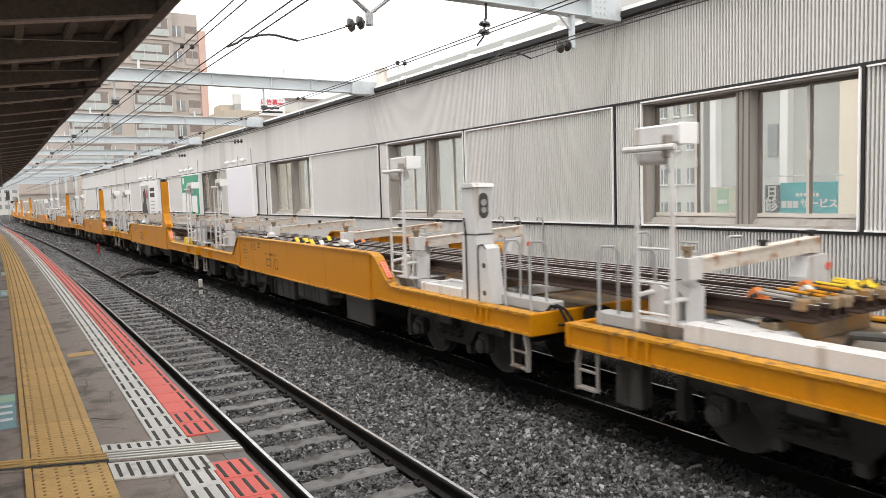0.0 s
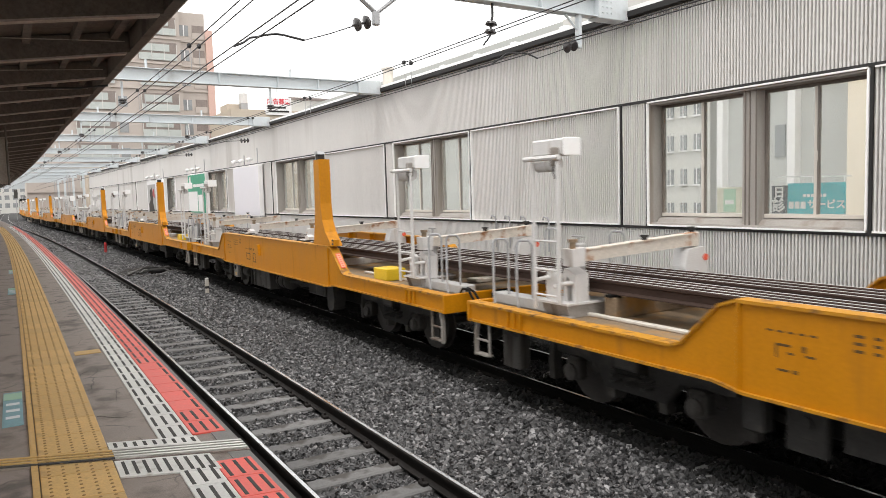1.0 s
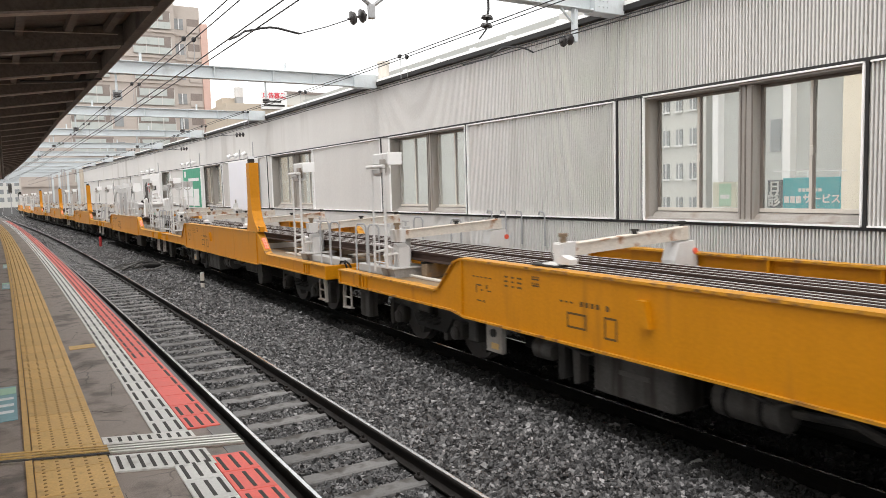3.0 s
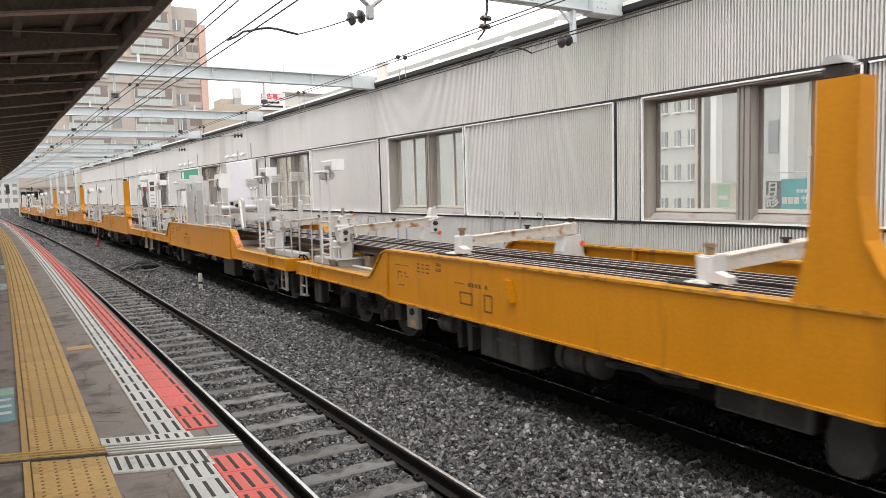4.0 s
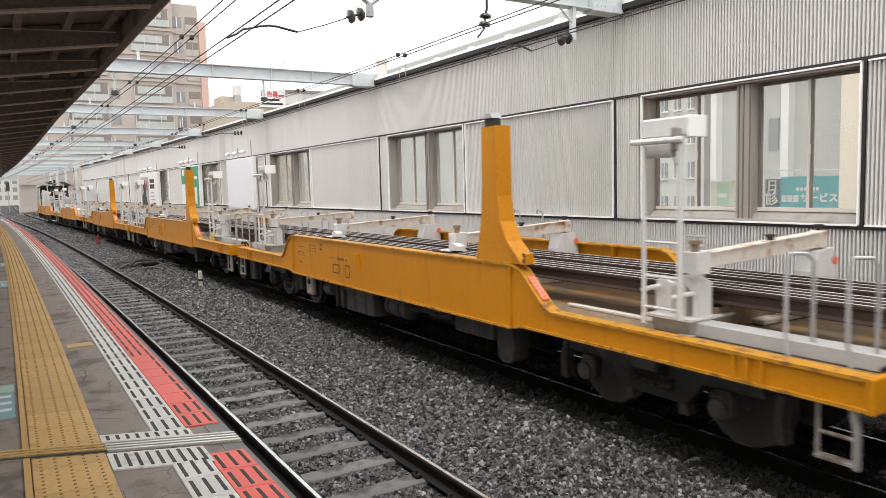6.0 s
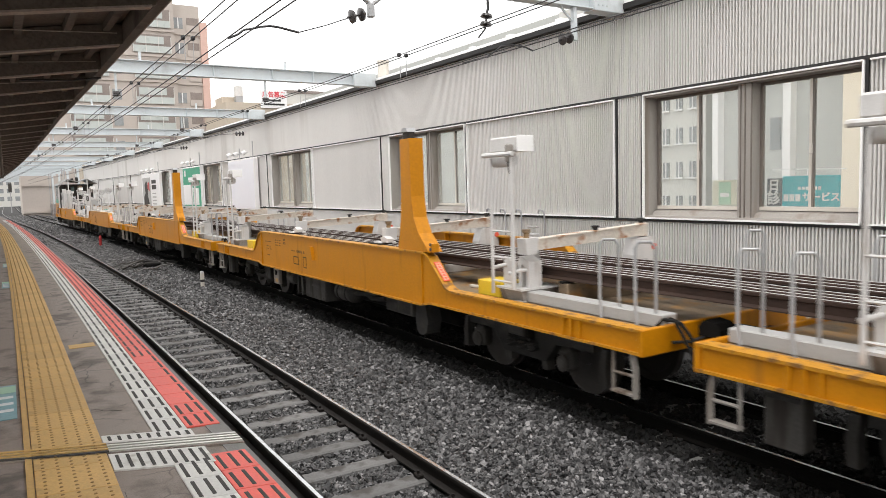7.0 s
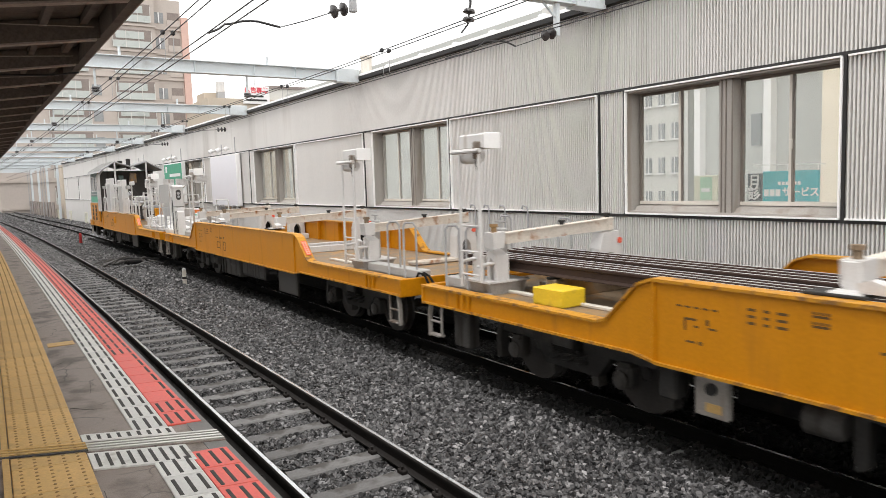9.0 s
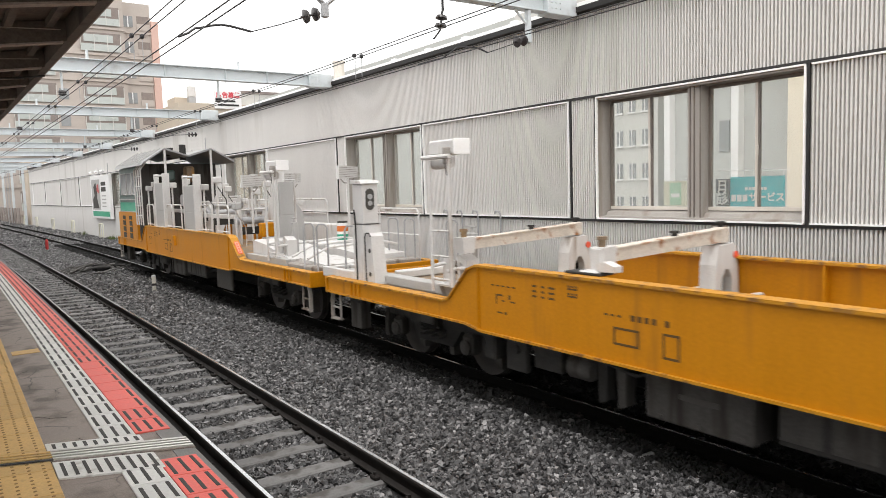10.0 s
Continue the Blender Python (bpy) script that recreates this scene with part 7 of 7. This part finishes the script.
# the winch gear on the leading wagon's deck
y0 = -H2
part("winch_channel", Geo().cbox(-1.13, -0.94, y0 + 11.2, y0 + 14.92, 1.085, 1.27, 0.012), PALE, cars[-1], "white winch channel beside the deck's edge")
part("channel_joint", Geo().cbox(-1.15, -0.92, y0 + 12.9, y0 + 13.05, 1.08, 1.285, 0.008), TRAY, cars[-1])
part("winch_casing", Geo().prism([(y0 + 10.8, 1.062), (y0 + 13.7, 1.062), (y0 + 13.5, 1.30), (y0 + 12.6, 1.38), (y0 + 10.8, 1.40)], 0, -0.75, 0.8), FRAME_CREAM, cars[-1], "cream winch casing on the deck")
part("drag_shoe", Geo().prism([(y0 + 14.0, 1.062), (y0 + 14.95, 1.062), (y0 + 14.8, 1.26), (y0 + 14.2, 1.22)], 0, -0.84, -0.50), PALE, cars[-1], "white drag shoe")
part("air_hose", Geo().tube([(-0.55, y0 + 13.75, 1.12), (-0.78, y0 + 13.55, 1.32), (-0.84, y0 + 13.15, 1.36), (-0.80, y0 + 12.85, 1.25), (-0.80, y0 + 12.7, 1.12)], 0.035, 8), SLOT, cars[-1], "thick black hose loop", smooth=True)
for u, x in ((12.95, -0.72), (12.7, -0.55), (12.55, -0.35)):
    part("green_valve", Geo().cbox(x - 0.07, x + 0.07, y0 + u - 0.09, y0 + u + 0.06, 1.28, 1.43, 0.03), GREEN_PAINT, cars[-1], "green valve")

# ---- platform tiles ----
def two_tone(name, base_geo, marks_geo, m1, m2):
    """One mesh with a second material on its marks."""
    n = len(base_geo.f)
    g = Geo()
    g.add(base_geo.v, base_geo.f)
    g.add(marks_geo.v, marks_geo.f)
    me = bpy.data.meshes.new(name)
    me.from_pydata(g.v, [], g.f)
    me.materials.append(m1)
    me.materials.append(m2)
    for p in me.polygons[n:]:
        p.material_index = 1
    return me


def slab(g, x0, x1, y0, y1, z0, z1, skew):
    c = 0.003
    xm = (x0 + x1) / 2
    g.add([(x, y + skew * (x - xm), z) for z, i in ((z0, 0), (z1 - c, 0), (z1, c)) for x, y in ((x0 + i, y0 + i), (x1 - i, y0 + i), (x1 - i, y1 - i), (x0 + i, y1 - i))],
          [(8, 9, 10, 11)] + [(4 * a + k, 4 * a + (k + 1) % 4, 4 * a + 4 + (k + 1) % 4, 4 * a + 4 + k) for a in (0, 1) for k in range(4)])


def slotted(name, width, length, cols, m, lengthwise=True, skip=()):
    b, s = Geo(), Geo()
    slab(b, -width / 2, width / 2, 0.002, length - 0.002, 0, 0.010, -0.2)
    for c in range(cols):
        if c in skip:
            continue
        x = -width / 2 + (c + 0.5) * width / cols
        slab(s, x - 0.011, x + 0.011, 0.035, length - 0.035, 0.0095, 0.0125, -0.2)
    return two_tone(name, b, s, m, SLOT)


TL = 0.3
WHITE_M = slotted("white_tile", 0.20, TL, 3, WHITE_TILE)
RED_M = slotted("red_tile", 0.205, TL, 3, RED)
RED_SMOOTH = slotted("red_tile", 0.205, TL, 3, RED, skip=(0, 1))
b, s = Geo(), Geo()
slab(b, -0.19, 0.19, 0.002, 0.398, 0, 0.010, -0.2)
for c in range(5):
    for r in range(7):
        x, y = -0.145 + 0.0725 * c, 0.03 + 0.057 * r
        y -= 0.2 * x
        n = 6
        ring = lambda rad, z: [(x + rad * math.cos(2 * math.pi * k / n), y + rad * math.sin(2 * math.pi * k / n), z) for k in range(n)]
        s.add(ring(0.0105, 0.0098) + ring(0.007, 0.0138), [tuple(range(6, 12))] + [(k, (k + 1) % n, n + (k + 1) % n, n + k) for k in range(n)])
BUMP = mat("worn tactile bump", (0.28, 0.165, 0.05), 0.6, vary=0.3)
OCHRE_M = two_tone("ochre_tile", b, s, OCHRE, BUMP)
ROWS = [3.0 + TL * k for k in range(4)] + [4.78 + TL * k for k in range(180)]
for y in ROWS:
    rz = heading(y)
    piece("white_tile", WHITE_M, platform, pose(0.785 - off(y), y, ZP - 0.004, 0, 0, rz))
    piece("red_tile", RED_SMOOTH if 5.2 < y < 6.9 else RED_M, platform, pose(0.99 - off(y), y, ZP - 0.004, 0, 0, rz))
for y in [2.9 + 0.4 * k for k in range(140)]:
    if not 4.35 < y < 4.4:
        piece("ochre_tile", OCHRE_M, platform, pose(0.195 - off(y), y, ZP - 0.004, 0, 0, heading(y)))
part("ochre_border", Geo().sweep([(-0.035, ZP - 0.003), (0.0, ZP - 0.003), (0.0, ZP + 0.008), (-0.035, ZP + 0.008)], steps(2.5, 60, 2)), OCHRE, platform, "ochre border line")
# the skewed joint cover with a row of white tiles on each side
SK = -0.40


def skewed(x0, x1, d0, d1, z0, z1):
    """A strip across the platform; d is measured along the line from the joint."""
    y = lambda x, d: 4.66 + SK * (x - 0.5) + d
    g = Geo()
    g.add([(x, y(x, d), z) for z in (z0, z1) for x, d in ((x0, d0), (x1, d0), (x1, d1), (x0, d1))],
          [(4, 5, 6, 7), (0, 1, 5, 4), (1, 2, 6, 5), (2, 3, 7, 6), (3, 0, 4, 7)])
    return g


jc = part("joint_cover", skewed(-1.2, 1.125, -0.11, 0.09, ZP - 0.003, ZP + 0.006), ASPHALT, platform, "steel expansion joint cover across the platform")
for d in (-0.095, -0.045, 0.005, 0.055):
    part("joint_ridge", skewed(0.40, 1.12, d, d + 0.026, ZP + 0.006, ZP + 0.017), STEEL_STRIP, jc)
    part("joint_ridge", skewed(-1.2, 0.40, d, d + 0.02, ZP + 0.006, ZP + 0.013), (OCHRE if d > -0.09 else SLOT), jc)
for d0, d1 in ((0.10, 0.25), (-0.42, -0.13)):
    part("white_row", skewed(0.39, 0.90, d0, d1, ZP - 0.003, ZP + 0.0075), WHITE_TILE, platform)
    for k in range(9):
        x = 0.42 + 0.055 * k
        part("slot", skewed(x, x + 0.019, d0 + 0.03, d1 - 0.03, ZP + 0.0076, ZP + 0.0095), SLOT, platform)
# worn stickers on the asphalt
for y in (5.75, 14.3, 18.6):
    st = tagged(part("floor_sticker", Geo().box(-0.19, -0.06, y, y + 1.05, ZP - 0.003, ZP + 0.002), STICKER), "faded blue-green floor sticker on the platform", "sticker", "stickers on the platform")
    part("pale_end", Geo().box(-0.188, -0.062, y + 0.78, y + 1.0, ZP + 0.0021, ZP + 0.004), SIGN_MINT, st)
    for k in range(3):
        part("writing_bar", Geo().box(-0.17, -0.08, y + 0.2 + 0.2 * k, y + 0.27 + 0.2 * k, ZP + 0.0021, ZP + 0.004), SIGN_WHITE, st)
part("worn_patch", Geo().box(0.42, 0.66, 8.05, 8.25, ZP - 0.003, ZP + 0.002), OCHRE, platform, "worn ochre patch in the asphalt")
# cracks in the asphalt
rng = random.Random(4)
for k in range(14):
    x, y = rng.uniform(0.42, 0.66), 2.8 + 0.9 * k
    pts, a = [], rng.uniform(0, 6.28)
    for j in range(7):
        pts.append(at(x, y, ZP - 0.0025))
        a += rng.uniform(-0.7, 0.7)
        x, y = min(0.67, max(0.40, x + 0.06 * math.cos(a))), y + 0.07 * math.sin(a)
    part("crack", Geo().tube(pts, 0.0013, 4), SLOT, platform)

# ---- ballast stones ----
def stones(name, label, count, x0, x1, y0, y1, height, size, seed, power=1.0, material=None):
    """Broken stones strewn over the bed: each one a skewed, pointed block."""
    r = np.random.default_rng(seed)
    y = y0 + (y1 - y0) * r.random(count) ** power
    x = r.uniform(x0, x1, count)
    far = np.clip(y - 75.0, 0, 82.4)
    bend = BEND * np.maximum(0, np.minimum(y, 75.0) - 5) ** 2 + 0.05082 * far - 0.0003084 * far ** 2
    z = np.interp(x, BED_X, BED_Z) + r.uniform(-0.012, height, count) * np.where(np.abs(x - TRACK_X["track_1"]) < 1.05, 0.45, 1.0)
    keep = np.ones(count, bool)
    for cx in TRACK_X.values():
        for d in (-0.566, 0.566):
            keep &= np.abs(x - (cx + d)) > 0.085
    cx = TRACK_X["track_1"]
    ph = np.abs((y - 2.6 + 0.3) % 0.6 - 0.3)
    keep &= ~((np.abs(x - cx) < 0.5) & (ph < 0.06 + 0.4 * size))
    x, y, z, bend = (a[keep] for a in (x, y, z, bend))
    n = len(x)
    s = size * r.uniform(0.6, 1.5, n)
    unit = np.array([(-1, -1, -1), (1, -1, -1), (1, 1, -1), (-1, 1, -1), (-1, -1, 1), (1, -1, 1), (1, 1, 1), (-1, 1, 1)], float) * 0.5
    v = unit[None] * (1 + r.uniform(-0.5, 0.25, (n, 8, 3))) * (s[:, None] * np.array([1, 1, 1]) * r.uniform(0.55, 1.2, (n, 3)))[:, None, :]
    q = r.normal(size=(n, 4))
    q /= np.linalg.norm(q, axis=1)[:, None]
    w, a, b, c = q.T
    rot = np.stack([1 - 2 * (b * b + c * c), 2 * (a * b - c * w), 2 * (a * c + b * w), 2 * (a * b + c * w), 1 - 2 * (a * a + c * c), 2 * (b * c - a * w), 2 * (a * c - b * w), 2 * (b * c + a * w), 1 - 2 * (a * a + b * b)], 1).reshape(n, 3, 3)
    v = np.einsum("nij,nkj->nki", rot, v) + np.stack([x - bend, y, z], 1)[:, None, :]
    f = np.array([(0, 3, 2, 1), (4, 5, 6, 7), (0, 1, 5, 4), (1, 2, 6, 5), (2, 3, 7, 6), (3, 0, 4, 7)])
    faces = (f[None] + 8 * np.arange(n)[:, None, None]).reshape(-1, 4)
    me = bpy.data.meshes.new(name)
    me.vertices.add(n * 8)
    me.vertices.foreach_set("co", v.reshape(-1))
    me.loops.add(faces.size)
    me.loops.foreach_set("vertex_index", faces.reshape(-1).astype(np.int32))
    me.polygons.add(len(faces))
    me.polygons.foreach_set("loop_start", np.arange(0, faces.size, 4, dtype=np.int32))
    me.update(calc_edges=True)
    me.validate()
    me.shade_flat()
    me.materials.append(material or BALLAST)
    return tagged(new(name, me), label, "ballast", kind="stuff")


stones("ballast_stones", "dark grey crushed ballast stones between the tracks", 90000, 1.1, 5.30, 2.0, 14, 0.028, 0.038, 1, 1.15)
# stones under and behind the train carry its shade in their colour
stones("oily_ballast", "ballast stones of the second track, blackened for the train's shade", 17000, 5.12, 7.5, 2.0, 14, 0.020, 0.045, 5, 1.0, BALLAST_SHADED)
stones("oily_ballast", "ballast stones between the second track and the wall, blackened for shade", 9000, 7.5, 8.9, 2.0, 14, 0.02, 0.05, 9, 1.0, BALLAST_SHADED)
stones("ballast_stones", "dark grey crushed ballast stones between the tracks", 66000, 1.1, 5.34, 14, 45, 0.026, 0.050, 2, 1.5)
stones("oily_ballast", "ballast stones of the second track, blackened for the train's shade", 13000, 5.25, 7.3, 14, 45, 0.024, 0.075, 6, 1.5, BALLAST_SHADED)
stones("ballast_stones", "dark grey crushed ballast stones beside the wall", 7000, 7.3, 9.7, 14, 45, 0.02, 0.085, 7, 1.5)
stones("ballast_stones", "dark grey crushed ballast stones along the far line", 22000, 1.1, 9.7, 45, 130, 0.02, 0.10, 3, 1.5)
stones("ballast_stones", "dark grey crushed ballast stones beside the near platform end", 9000, 1.1, 8.6, -7, 2.0, 0.02, 0.075, 11)
# weeds at the wall's foot
rng = random.Random(8)
for y in (50.2, 51.0, 59.5):
    g = Geo()
    for k in range(50):
        a, l = rng.uniform(0, 6.28), rng.uniform(0.15, 0.4)
        x0, y0 = at(9.5, y, 0)[0] + rng.uniform(-0.2, 0.2), y + rng.uniform(-0.3, 0.3)
        g.add([(x0, y0, -0.38), (x0 + 0.03, y0, -0.38), (x0 + l * 0.5 * math.cos(a), y0 + l * 0.5 * math.sin(a), -0.38 + l)], [(0, 1, 2)])
    tagged(part("weed", g, WEED), "tuft of green weeds at the foot of the wall", "plant", "weeds")

# ---- sleepers, one by one ----
lay_sleepers(track_1, TRACK_X["track_1"], 2.6, 122, 30)
lay_sleepers(track_1, TRACK_X["track_1"], -6.4, 2.4, -9)
lay_sleepers(track_2, TRACK_X["track_2"], 2.6, 90, 12)

# ---- what moves: the whole train rolls past ----
def motions():
    for ob, u in RIDERS:
        walk(ob, place(u))


motions()
